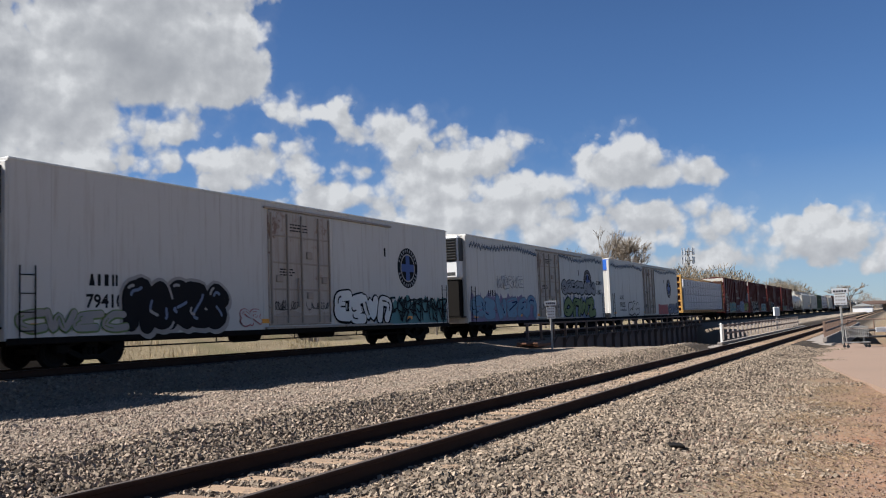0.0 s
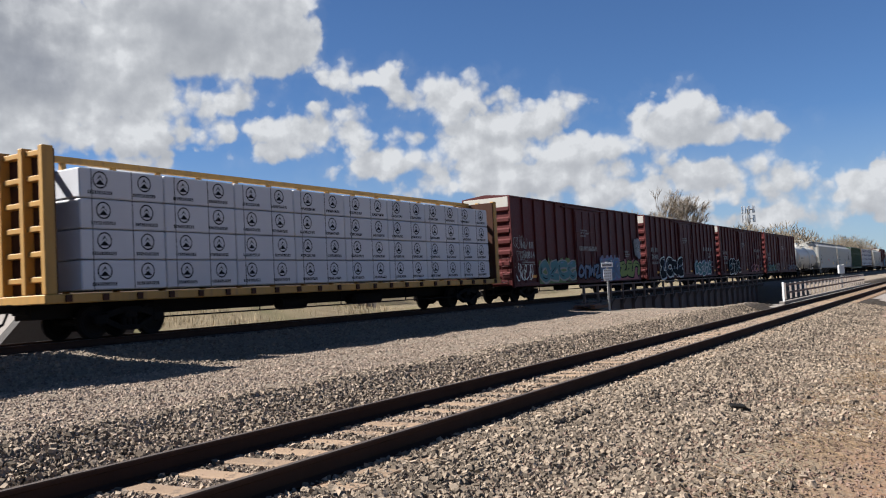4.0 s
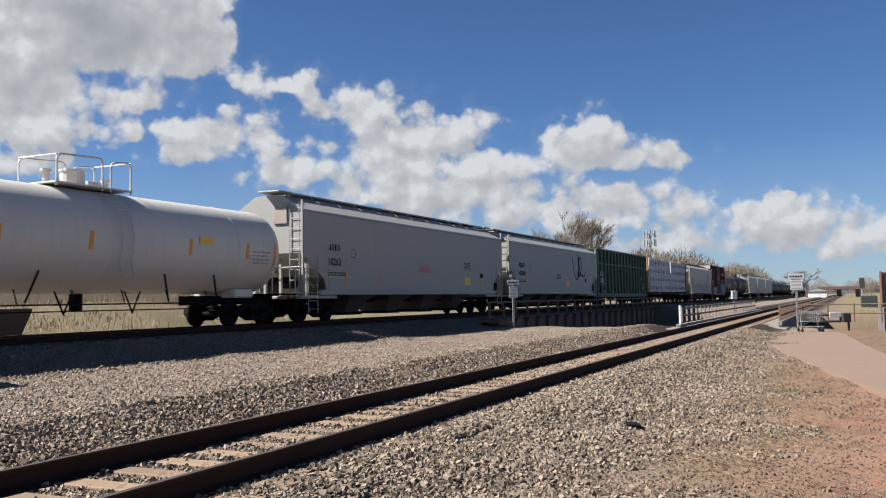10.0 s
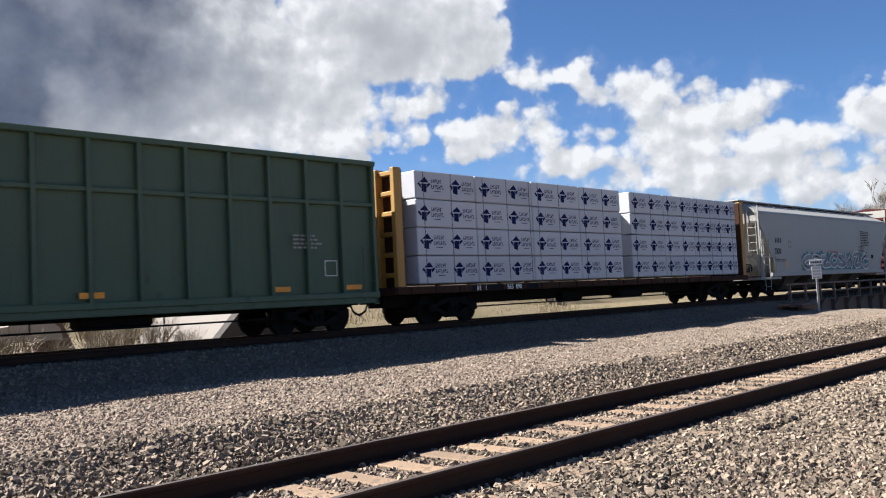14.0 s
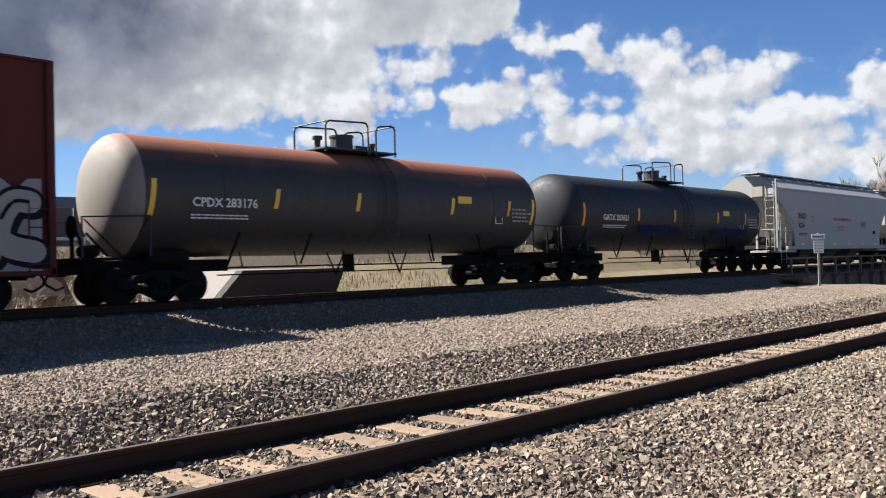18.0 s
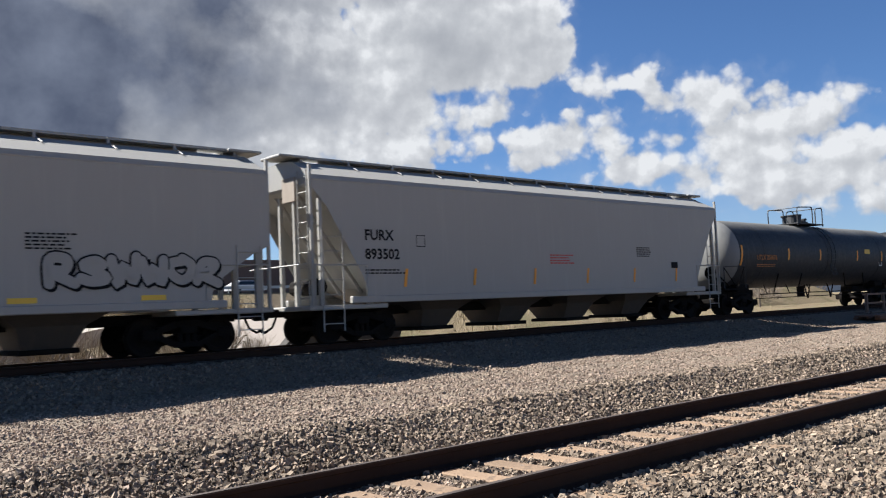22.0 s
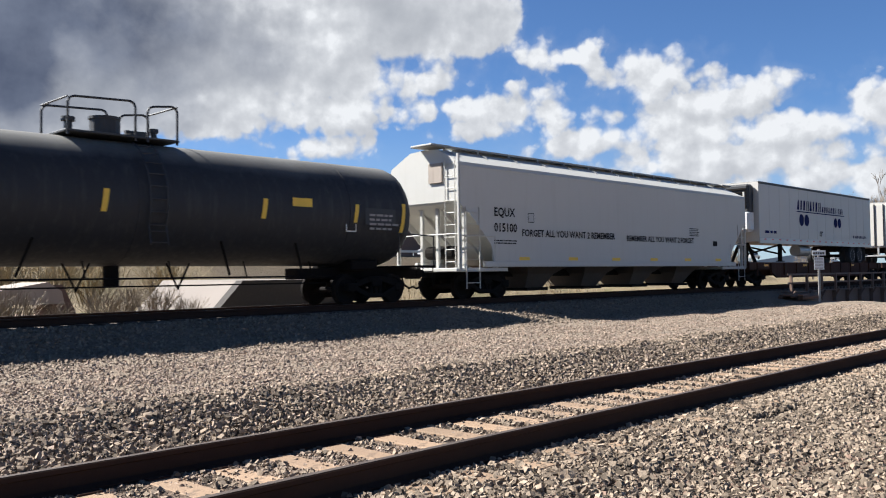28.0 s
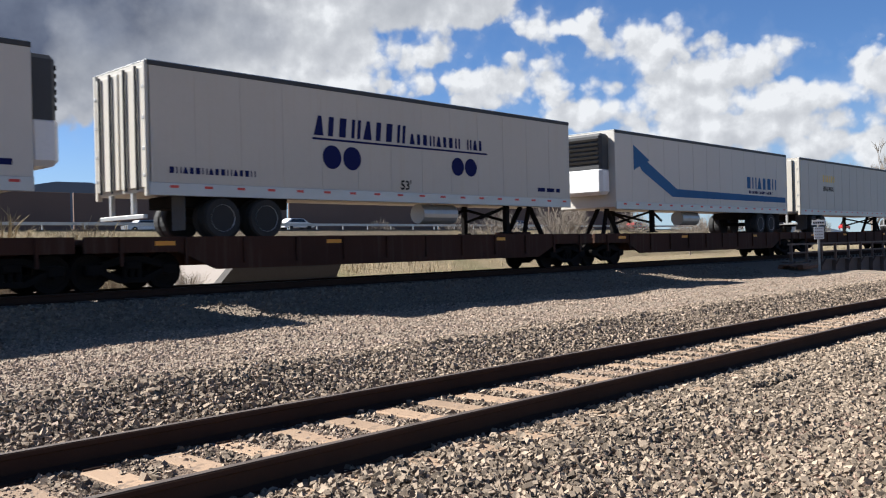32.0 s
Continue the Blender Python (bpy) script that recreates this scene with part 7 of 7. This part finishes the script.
def shopping_cart(m, label):
    c = thing("shopping_cart", label, "shopping cart", m=m)
    base = Shape().pipe([(-0.45, -0.25, 0.22), (0.5, -0.2, 0.22), (0.5, 0.2, 0.22), (-0.45, 0.25, 0.22)], 0.018).pipe([(-0.45, -0.25, 0.22), (-0.5, -0.25, 1.0)], 0.018).pipe([(-0.45, 0.25, 0.22), (-0.5, 0.25, 1.0)], 0.018)
    part("frame_tubes", base, GALVWIRE, c)
    wires = Shape()
    for i in range(9):
        z = 0.45 + 0.055 * i
        k = 0.04 * i / 8
        wires.pipe([(-0.45, -0.24 - k, z), (0.42 + k, -0.18 - k, z), (0.42 + k, 0.18 + k, z), (-0.45, 0.24 + k, z)], 0.008, 4)
    for i in range(12):
        x = -0.42 + 0.078 * i
        wires.pipe([(x, -0.26, 0.9), (x, -0.22, 0.45), (x, 0.22, 0.45), (x, 0.26, 0.9)], 0.007, 4)
    part("basket", wires, GALVWIRE, c)
    part("handle", Shape().tube((-0.56, -0.27, 1.02), (-0.56, 0.27, 1.02), 0.022, 8), DARKMETAL, c)
    for x, y in ((-0.42, -0.24), (-0.42, 0.24), (0.46, -0.18), (0.46, 0.18)):
        part("wheel", Shape().tube((x, y - 0.02, 0.065), (x, y + 0.02, 0.065), 0.065, 12).box(x - 0.02, x + 0.02, y - 0.015, y + 0.015, 0.06, 0.22), DARKMETAL, c)
    return c


shopping_cart(pose(41.2, 1.55, -0.385, 0, 0, -70), "abandoned grey wire shopping cart on the path")
bench = thing("utility_frame", "dark steel pipe frame with a white notice beside the path", "pipe frame", m=pose(43.6, 0.75, -0.47, 0, 0, -65))
part("pipework", Shape().pipe([(-0.6, 0, 0), (-0.6, 0, 0.75), (0.8, 0, 0.75), (0.8, 0, 0)], 0.05, 8).pipe([(-0.6, 0.4, 0.45), (0.8, 0.4, 0.45)], 0.05, 8), DARKMETAL, bench)
part("meter_box", Shape().box(0.45, 0.85, -0.2, 0.2, 0.42, 0.85, 0.04), DARKMETAL, bench)
part("notice", Shape().box(-0.1, 0.45, -0.09, -0.05, 0.66, 0.88, 0.01), CARWHITE, bench)

gate = thing("pipe_gate", "rusty pipe railing at the end of the path", "railing", m=pose(58, -0.3, -0.5, 0, 0, 78))
for x in np.linspace(-3, 3, 5):
    part("post", Shape().tube((x, 0, 0), (x, 0, 1.15), 0.04, 8), RUSTFENCE, gate)
for z in (0.55, 1.1):
    part("rail", Shape().tube((-3, 0, z), (3, 0, z), 0.035, 8), RUSTFENCE, gate)

fence = thing("board_fence", "dark weathered board fence on a low wall beside dry grass", "fence", m=pose(62, -2.0, 0.25, 0, 0, -12))
part("base_wall", Shape().box(-0.4, 13.4, -0.15, 0.25, -1.6, 0.05, 0.03), CONCRETE, fence)
board = Shape().box(-0.09, 0.09, -0.012, 0.012, 0.05, 2.3, 0.004).mesh("board", OLDTIE)
rng = random.Random(5)
for i in range(60):
    part("board", board, OLDTIE, fence, at=pose(0.22 * i, 0, rng.uniform(-0.06, 0.06), 0, rng.uniform(-1, 1), 0))
for i in range(6):
    part("post", Shape().box(2.4 * i - 0.06, 2.4 * i + 0.06, 0.02, 0.14, -0.3, 2.4, 0.01), WOOD, fence)

mast = thing("signal_mast", "dark railway signal mast with a hooded head", "signal", m=pose(118, -1.6, -0.6))
part("mast", Shape().tube((0, 0, 0), (0, 0, 3.4), 0.09, 10), GALVWIRE, mast)
part("signal_head", Shape().box(-0.25, 0.25, -0.3, 0.3, 2.5, 3.7, 0.06), DARKMETAL, mast)
part("case", Shape().box(-1.6, 1.0, -1.6, 0.2, 0, 1.5, 0.1), DARKMETAL, mast)


# ---- far things ----
def tower():
    t = thing("cell_tower", "grey mobile phone mast with two rings of antennas", "mast", m=pose(294, 60, -0.6))
    part("pole", Shape().tube((0, 0, 0), (0, 0, 23.5), 0.5, 12, 0.34), GALVWIRE, t)
    for z in (22.8, 19.8):
        ring = part("platform", Shape().tube((0, 0, z - 0.1), (0, 0, z), 1.7, 12), GALVWIRE, t)
        for i in range(9):
            a = 2 * math.pi * i / 9
            part("antenna", Shape().box(-0.22, 0.22, -0.15, 0.15, z - 1.15, z + 1.15, 0.03), CARGREY, ring, at=pose(2.0 * math.cos(a), 2.0 * math.sin(a), 0, 0, 0, math.degrees(a) + 90))


tower()


def bare_tree(name, label, x, y, height, seed, spread=1.0, budding=False, forks=4, z=None, finest=0.0):
    """A leafless tree: tapered trunk, limbs that fork into fine twigs."""
    rng = random.Random(seed)
    trunk, limbs, twigs = Shape(), Shape(), Shape()

    def grow(p, way, length, r, depth):
        end = p + way * length
        shape = trunk if depth == 0 else (limbs if depth < 3 else twigs)
        shape.tube(p, end, r, 7 if depth == 0 else (5 if depth < 3 else 3), max(r * 0.62, finest * 0.6), False)
        if depth >= forks:
            return
        for _ in range(rng.randint(3, 4) if depth else 6):
            side = Vector((rng.gauss(0, 1), rng.gauss(0, 1), rng.gauss(0.1, 0.4))).normalized()
            w = (way * rng.uniform(0.75, 1.1) + side * rng.uniform(0.35, 0.85) * spread).normalized()
            w.z = max(w.z, 0.05)
            grow(p + way * length * rng.uniform(0.45, 1.0), w, length * rng.uniform(0.58, 0.80), max(r * rng.uniform(0.45, 0.6), finest), depth + 1)

    grow(Vector((0, 0, 0)), Vector((rng.uniform(-0.06, 0.06), rng.uniform(-0.06, 0.06), 1)).normalized(), height * 0.34, height * 0.02, 0)
    z = float(ground_height(np.array(float(x)), np.array(float(y)))) if z is None else z
    t = thing(name, label, "tree", "bare trees beyond the train", m=pose(x, y, z - 0.1))
    part("trunk", trunk, BARK, t)
    part("branchwork", limbs, BARK, t)
    part("crown", twigs, BUD if budding else TWIG, t, "fine leafless twigs" if not budding else "twigs with first yellow-green buds")
    return t


def bare_shrub(label, x, y, height, seed, mat=None, z=None, stems=26):
    """A many-stemmed leafless shrub that forks upwards."""
    rng = random.Random(seed)
    s, tips = Shape(), Shape()
    for _ in range(stems):
        a, lean = rng.uniform(0, 6.28), rng.uniform(0.05, 0.75)
        p = Vector((rng.gauss(0, 0.08), rng.gauss(0, 0.08), -0.1)) * height
        way = Vector((math.cos(a) * lean, math.sin(a) * lean, 1)).normalized()
        q = p + way * height * rng.uniform(0.35, 0.6)
        s.tube(p, q, height * 0.009, 4, height * 0.006, False)
        for _ in range(5):
            w = (way + Vector((rng.gauss(0, 0.3), rng.gauss(0, 0.3), rng.gauss(0.1, 0.2)))).normalized()
            o = p.lerp(q, rng.uniform(0.5, 1.0))
            e = o + w * height * rng.uniform(0.25, 0.5)
            tips.tube(o, e, height * 0.0055, 3, height * 0.003, False)
            for _ in range(3):
                w2 = (w + Vector((rng.gauss(0, 0.4), rng.gauss(0, 0.4), rng.gauss(0, 0.3)))).normalized()
                o2 = o.lerp(e, rng.uniform(0.4, 1.0))
                tips.tube(o2, o2 + w2 * height * rng.uniform(0.12, 0.25), height * 0.0035, 3, height * 0.002, False)
    z = float(ground_height(np.array(float(x)), np.array(float(y)))) if z is None else z
    t = thing("bare_shrub", label, "shrub", "bare shrubs behind the main track", m=pose(x, y, z))
    part("stem_cluster", s, mat or SHRUB, t)
    part("crown", tips, mat or SHRUB, t)


bare_tree("bare_tree", "leafless grey-brown cottonwood tree beyond the train", 142, 44.5, 17.5, 1, 0.62, False, 6, None, 0.022)
bare_tree("bare_tree", "leafless grey-brown cottonwood tree beyond the train", 148, 40.0, 17.0, 2, 0.55, False, 6, None, 0.022)
bare_tree("bare_tree", "slim leafless cottonwood tree beyond the train", 150, 44.5, 13.5, 12, 0.6, False, 5, None, 0.03)
bare_tree("bare_tree", "leafless pale tree behind the main track", 60, 43.5, 10.8, 3, 0.5, False, 5, None, 0.012)
bare_tree("bare_tree", "leafless pale tree behind the main track", 63, 46, 10.0, 4, 0.5, False, 5, None, 0.012)
bare_tree("bare_tree", "leafless tree beside the far overpass", 300, 12, 13, 5, 1.0, False, 5, None, 0.04)
bare_tree("bare_tree", "leafless shrub tree by the road", 14.5, 58, 7.5, 6, 0.6, False, 5, None, 0.01)
for i, (x, y, hh) in enumerate(((14.2, 29.2, 1.9), (15.4, 29.6, 1.8), (13.2, 28.6, 1.6), (16.3, 28.8, 1.3), (9.8, 27.4, 1.8), (8.4, 27.0, 2.2), (11.0, 27.0, 1.2), (6.6, 27.5, 2.4))):
    bare_shrub("grey leafless shrub of many stems behind the main track", x, y, hh, 40 + i)
for i, (x, y, hh) in enumerate(((17.0, 62, 5.0), (21.5, 63, 5.6), (24.5, 61, 4.6), (28.0, 63, 5.0), (12.0, 62, 4.6), (33.5, 62, 4.4))):
    bare_shrub("pale leafless shrub on the slope below the highway", x, y, hh, 60 + i, STRAW, -0.6)


def far_wood(name, label, pts, mat, seed):
    """A far belt of budding trees as clumps of small sprays."""
    rng = np.random.default_rng(seed)
    s = Shape()
    for x, y, h in pts:
        wide = h * rng.uniform(0.38, 0.55)
        for _ in range(900):
            a, u = rng.uniform(0, 6.28), rng.uniform(0, 1) ** 0.5
            p = Vector((x + math.cos(a) * u * wide, y + math.sin(a) * u * wide, h * rng.uniform(0.12, 0.92) * math.sqrt(max(0.05, 1.0 - 0.8 * u * u))))
            w = Vector((math.cos(a) * u * 0.8 + rng.normal() * 0.4, math.sin(a) * u * 0.8 + rng.normal() * 0.4, 1)).normalized() * h * rng.uniform(0.05, 0.12)
            s.tube(p, p + w, h * 0.0062, 3, h * 0.003, False)
        s.tube((x, y, -0.8), (x, y, h * 0.6), h * 0.025, 5, h * 0.008, False)
    thing(name, label, "trees", kind="stuff", data=s.mesh(name, mat))


rng = random.Random(11)
far_wood("far_wood", "far belt of budding yellow-brown trees behind the train", [(x, 34 + rng.uniform(0, 14), rng.uniform(10, 14.5)) for x in range(190, 430, 4)], BUD, 1)
far_wood("far_wood", "far belt of bare brown trees near the horizon", [(420 + rng.uniform(0, 240), rng.uniform(-60, 60), rng.uniform(6, 11)) for _ in range(50)], TWIG, 2)
far_wood("far_wood", "far belt of bare brown trees behind the creek", [(x, 62 + rng.uniform(0, 30), rng.uniform(5, 8)) for x in range(75, 190, 7)], TWIG, 3)
over = thing("overpass", "far brown road overpass crossing the tracks", "bridge", kind="structure", m=pose(420, 0, 0))
part("deck", Shape().box(-6, 6, -5, 12, 2.7, 4.1, 0.1), WALLBROWN, over)
for y in (-4, 3.5, 11):
    part("pier", Shape().box(-1, 1, y - 1, y + 1, -1, 2.7, 0.05), CONCRETE, over)
shed = thing("far_building", "far low white building beside the tracks", "building", m=pose(330, 9.5, -0.5))
part("wall", Shape().box(-8, 8, -3, 3, 0, 2.4), CARWHITE, shed)
part("roof", Shape().loft([[(-8.4, -3.4, 2.4), (-8.4, 0, 3.3), (-8.4, 3.4, 2.4)], [(8.4, -3.4, 2.4), (8.4, 0, 3.3), (8.4, 3.4, 2.4)]]), GALV, shed)

# concrete wing wall and paved apron behind the main track
wing = thing("wing_wall", "grey sloping concrete wing wall behind the train", "wall", kind="structure", m=pose(0, 0, 0))
part("slope", Shape().loft([[(17.7, y, -0.6), (23.9, y, -0.6), (24.8, y, 1.2), (19.5, y, 1.2)] for y in (30.0, 30.5)]), DARKCONCRETE, wing, "concrete wall end with its shade in the colour")
part("paved_slope", Shape().loft([[(17.7, y, -0.6), (23.9, y, -0.6), (24.8, y, 1.2 + k), (19.5, y, 1.2 + k)] for y, k in ((30.5, 0.0), (36.5, 0.04))]), CONCRETE, wing, "pale sunlit paved slope")
part("apron", Shape().box(-8, 17.6, 29, 44, -0.6, -0.28, 0.03), PATH, wing)
part("low_wall", Shape().box(2, 13.5, 40, 40.6, -0.4, 0.7, 0.05), CONCRETE, wing)
block = thing("concrete_block", "pale concrete slab on a leaning pier beside the road", "concrete slab", m=pose(0, 0, -0.3))
part("slab", Shape().loft([[(9.3, y, 0.75), (13.2, y, 0.75), (13.1, y, 1.2), (12.6, y, 1.55), (9.3, y, 1.0)] for y in (32.0, 34.5)]), PALECONCRETE, block)
part("pier", Shape().loft([[(13.2, y, -0.2), (14.0, y, -0.2), (13.2, y, 1.45), (12.7, y, 1.45)] for y in (32.2, 34.4)]), WALLBROWN, block, "brown leaning pier")
part("kerb", Shape().box(8.5, 13.4, 30.8, 31.6, -0.2, 0.22, 0.04), PALECONCRETE, block)


# highway on its bank with a wall behind, and traffic
def highway():
    h = thing("highway_bank", "raised highway with a guard rail in front of a brown wall", "road", kind="structure")
    part("bank", Shape().loft([[(-260, 70, -1.2), (-260, 82, 3.9), (-260, 100, 3.9), (-260, 100, -1.2)], [(170, 70, -1.2), (170, 82, 3.9), (170, 100, 3.9), (170, 100, -1.2)]][::-1]), GROUND, h)
    part("carriageway", Shape().box(-260, 170, 83, 98, 3.9, 3.96), ASPHALT, h)
    for i in range(14):
        part("wall_panel", Shape().box(-258 + 30 * i, -258.4 + 30 * (i + 1), 99, 99.4, 3.9, 8.7, 0.05), WALLBROWN, h)
    part("guard_rail", Shape().box(-260, 170, 82.4, 82.5, 4.35, 4.65, 0.02), GALV, h)
    for x in np.arange(-60, 110, 4.0):
        part("rail_post", Shape().box(x - 0.05, x + 0.05, 82.5, 82.6, 3.9, 4.65), GALV, h)


highway()
CARS = []


def road_car(x, y, mat, speed, label):
    c = thing("car", label, "car", "cars on the highway")
    part("body", Shape().loft([[(-2.2, s * 0.86, 0.35), (2.2, s * 0.86, 0.35), (2.25, s * 0.86, 0.75), (1.3, s * 0.86, 0.92), (0.7, s * 0.7, 1.42), (-1.1, s * 0.7, 1.45), (-1.9, s * 0.84, 0.98), (-2.25, s * 0.86, 0.9)] for s in (-1, 1)]), mat, c)
    for s in (-1, 1):
        part("window", Shape().loft([[(1.0, s * 0.82, 0.96), (0.62, s * 0.73, 1.36), (-1.0, s * 0.73, 1.38), (-1.6, s * 0.82, 0.98)], [(1.0, s * 0.85, 0.96), (0.62, s * 0.76, 1.36), (-1.0, s * 0.76, 1.38), (-1.6, s * 0.85, 0.98)]]), GLASS, c)
        for x2 in (-1.35, 1.4):
            part("wheel", Shape().tube((x2, s * 0.7, 0.33), (x2, s * 0.9, 0.33), 0.33, 14), TYRE, c)
    CARS.append((c, x, y, speed))


rng = random.Random(3)
for i in range(9):
    road_car(-700 + 38 * i + rng.uniform(-8, 8), 86.5, (CARWHITE, CARGREY, CARRED)[i % 3], 24.0, ("white", "silver", "red")[i % 3] + " car driving along the highway")
for i in range(9):
    road_car(820 - 41 * i + rng.uniform(-8, 8), 94.0, (CARGREY, CARWHITE, CARRED)[i % 3], -24.0, ("silver", "white", "red")[i % 3] + " car driving along the highway")


# far hills all along the horizon
def hills():
    s, rng_ = Shape(), random.Random(2)
    low, top = [], []
    for i in range(181):
        a = radians(-180 + 2 * i)
        b = math.degrees(a)
        e = 0.5 + 4.2 * math.exp(-((b - 17) / 17) ** 2) + 0.35 * math.sin(b * 0.31) + 0.25 * math.sin(b * 0.83 + 1)
        e = max(0.25, e) if -60 < b < 75 else max(0.2, e * 0.5)
        low.append((2700 * math.sin(a), 2700 * math.cos(a), -40))
        top.append((2700 * math.sin(a), 2700 * math.cos(a), 2700 * math.tan(radians(e))))
    n = len(low)
    s.face_block(low + top, [(i, i + 1, n + i + 1, n + i) for i in range(n - 1)])
    thing("backdrop", "hazy blue hills along the horizon", "hills", kind="structure", data=s.mesh("backdrop", HILL))


hills()


# ---- dry weeds and grass ----
def weeds(name, label, spots, mat, seed, blades, height, spread, thick=0.012):
    rng_ = np.random.default_rng(seed)
    v, f = [], []
    for x, y in spots:
        n = int(blades * rng_.uniform(0.6, 1.3))
        bx, by = x + rng_.normal(0, spread, n), y + rng_.normal(0, spread, n)
        bz = ground_height(bx, by)
        hh = height * rng_.uniform(0.4, 1.1, n)
        lx, ly = rng_.normal(0, 0.28, n) * hh, rng_.normal(0, 0.28, n) * hh
        for i in range(n):
            k = len(v)
            a = rng_.uniform(0, 3.14)
            dx, dy = math.cos(a) * thick, math.sin(a) * thick
            v += [(bx[i] - dx, by[i] - dy, bz[i] - 0.03), (bx[i] + dx, by[i] + dy, bz[i] - 0.03), (bx[i] + lx[i] * 0.5 + dx * 0.6, by[i] + ly[i] * 0.5 + dy * 0.6, bz[i] + hh[i] * 0.6),
                  (bx[i] + lx[i] * 0.5 - dx * 0.6, by[i] + ly[i] * 0.5 - dy * 0.6, bz[i] + hh[i] * 0.6), (bx[i] + lx[i], by[i] + ly[i], bz[i] + hh[i])]
            f += [(k, k + 1, k + 2, k + 3), (k + 3, k + 2, k + 4)]
    me = bpy.data.meshes.new(name)
    me.from_pydata(v, [], f)
    me.materials.append(mat)
    thing(name, label, "weeds", kind="stuff", data=me)


rng = random.Random(21)
weeds("dry_weeds", "tall dry weeds behind the main track", [(rng.uniform(3, 16), rng.uniform(24.0, 28)) for _ in range(6)], STRAW, 1, 40, 0.7, 0.35)
weeds("dry_grass", "dry yellow grass behind the main track", [(rng.uniform(26, 75), rng.uniform(24, 40)) for _ in range(260)], STRAW, 2, 24, 0.32, 0.6, 0.02)
weeds("dry_grass", "dry yellow grass beside the path", [(rng.uniform(48, 90), rng.uniform(-12, -0.5)) for _ in range(160)], STRAW, 3, 24, 0.4, 0.5, 0.02)
def litter(name, label, count, xs, middle, spread, mat, seed):
    """Dry stalks lying flat on the ground."""
    rng_ = np.random.default_rng(seed)
    x, y = rng_.uniform(*xs, count), rng_.normal(middle, spread, count)
    keep = np.sin(x * 1.7 + y) * np.sin(y * 2.9 - x * 0.6) + rng_.uniform(-0.8, 0.8, count) > -0.1
    x, y = x[keep], y[keep]
    n = len(x)
    a, long, wide = rng_.uniform(0, 3.14, n), rng_.uniform(0.03, 0.09, n), rng_.uniform(0.0018, 0.0035, n)
    z = ground_height(x, y) + 0.012
    dx, dy, lift = np.cos(a) * long, np.sin(a) * long, rng_.uniform(0.0, 0.05, n)
    px, py = -np.sin(a) * wide, np.cos(a) * wide
    rows = [(x - dx - px, y - dy - py, z), (x - dx + px, y - dy + py, z), (x + dx, y + dy, z + lift), (x, y, z + lift * 0.5 + wide * 1.6)]
    verts = np.stack([np.stack(r, -1) for r in rows], 1).reshape(-1, 3)
    faces = (np.array([(0, 1, 3), (1, 2, 3), (2, 0, 3)])[None] + 4 * np.arange(n)[:, None, None]).reshape(-1, 3)
    me = bpy.data.meshes.new(name)
    me.from_pydata(verts.tolist(), [], faces.tolist())
    me.materials.append(mat)
    thing(name, label, "straw", kind="stuff", data=me)


litter("straw_litter", "flattened brown straw along the edge of the ballast", 11000, (4.0, 22.0), 1.05, 0.6, STALK, 4)


# ---- the train runs ----
def motions():
    for ob, x, y, z in MOVING:
        walk(ob, [(t, pose(x - travelled(t), y, z)) for t in [2.0 * i for i in range(17)]])
    at_start = {ob.name: x for ob, x, y, z in MOVING}
    clock = [0.0125 * i for i in range(2561)]
    gone = [travelled(t) for t in clock]
    for wheel, car, x, off in WHEELS:
        # turning steps of some 60 degrees while the wheel is near, rolling on the rail
        first = at_start[car.name] + off + x
        rows, last = [(0.0, pose(x, 0, 0.42))], 0.0
        for t, d in zip(clock, gone):
            if -6 < first - d < 48 and d - last > 0.43 and t > 0:
                rows.append((t, pose(x, 0, 0.42, 0, -math.degrees(d / 0.42) % 360, 0)))
                last = d
        if len(rows) > 1:
            rows[0] = (0.0, rows[1][1] if rows[1][0] > 0.05 else pose(x, 0, 0.42))
        if rows[-1][0] < 31.99:
            rows.append((32.0, rows[-1][1]))
        walk(wheel, rows)
    for c, x, y, v in CARS:
        walk(c, [(t, pose(x + v * t, y, 3.96, 0, 0, 0 if v > 0 else 180)) for t in (0.0, 16.0, 32.0)])


motions()
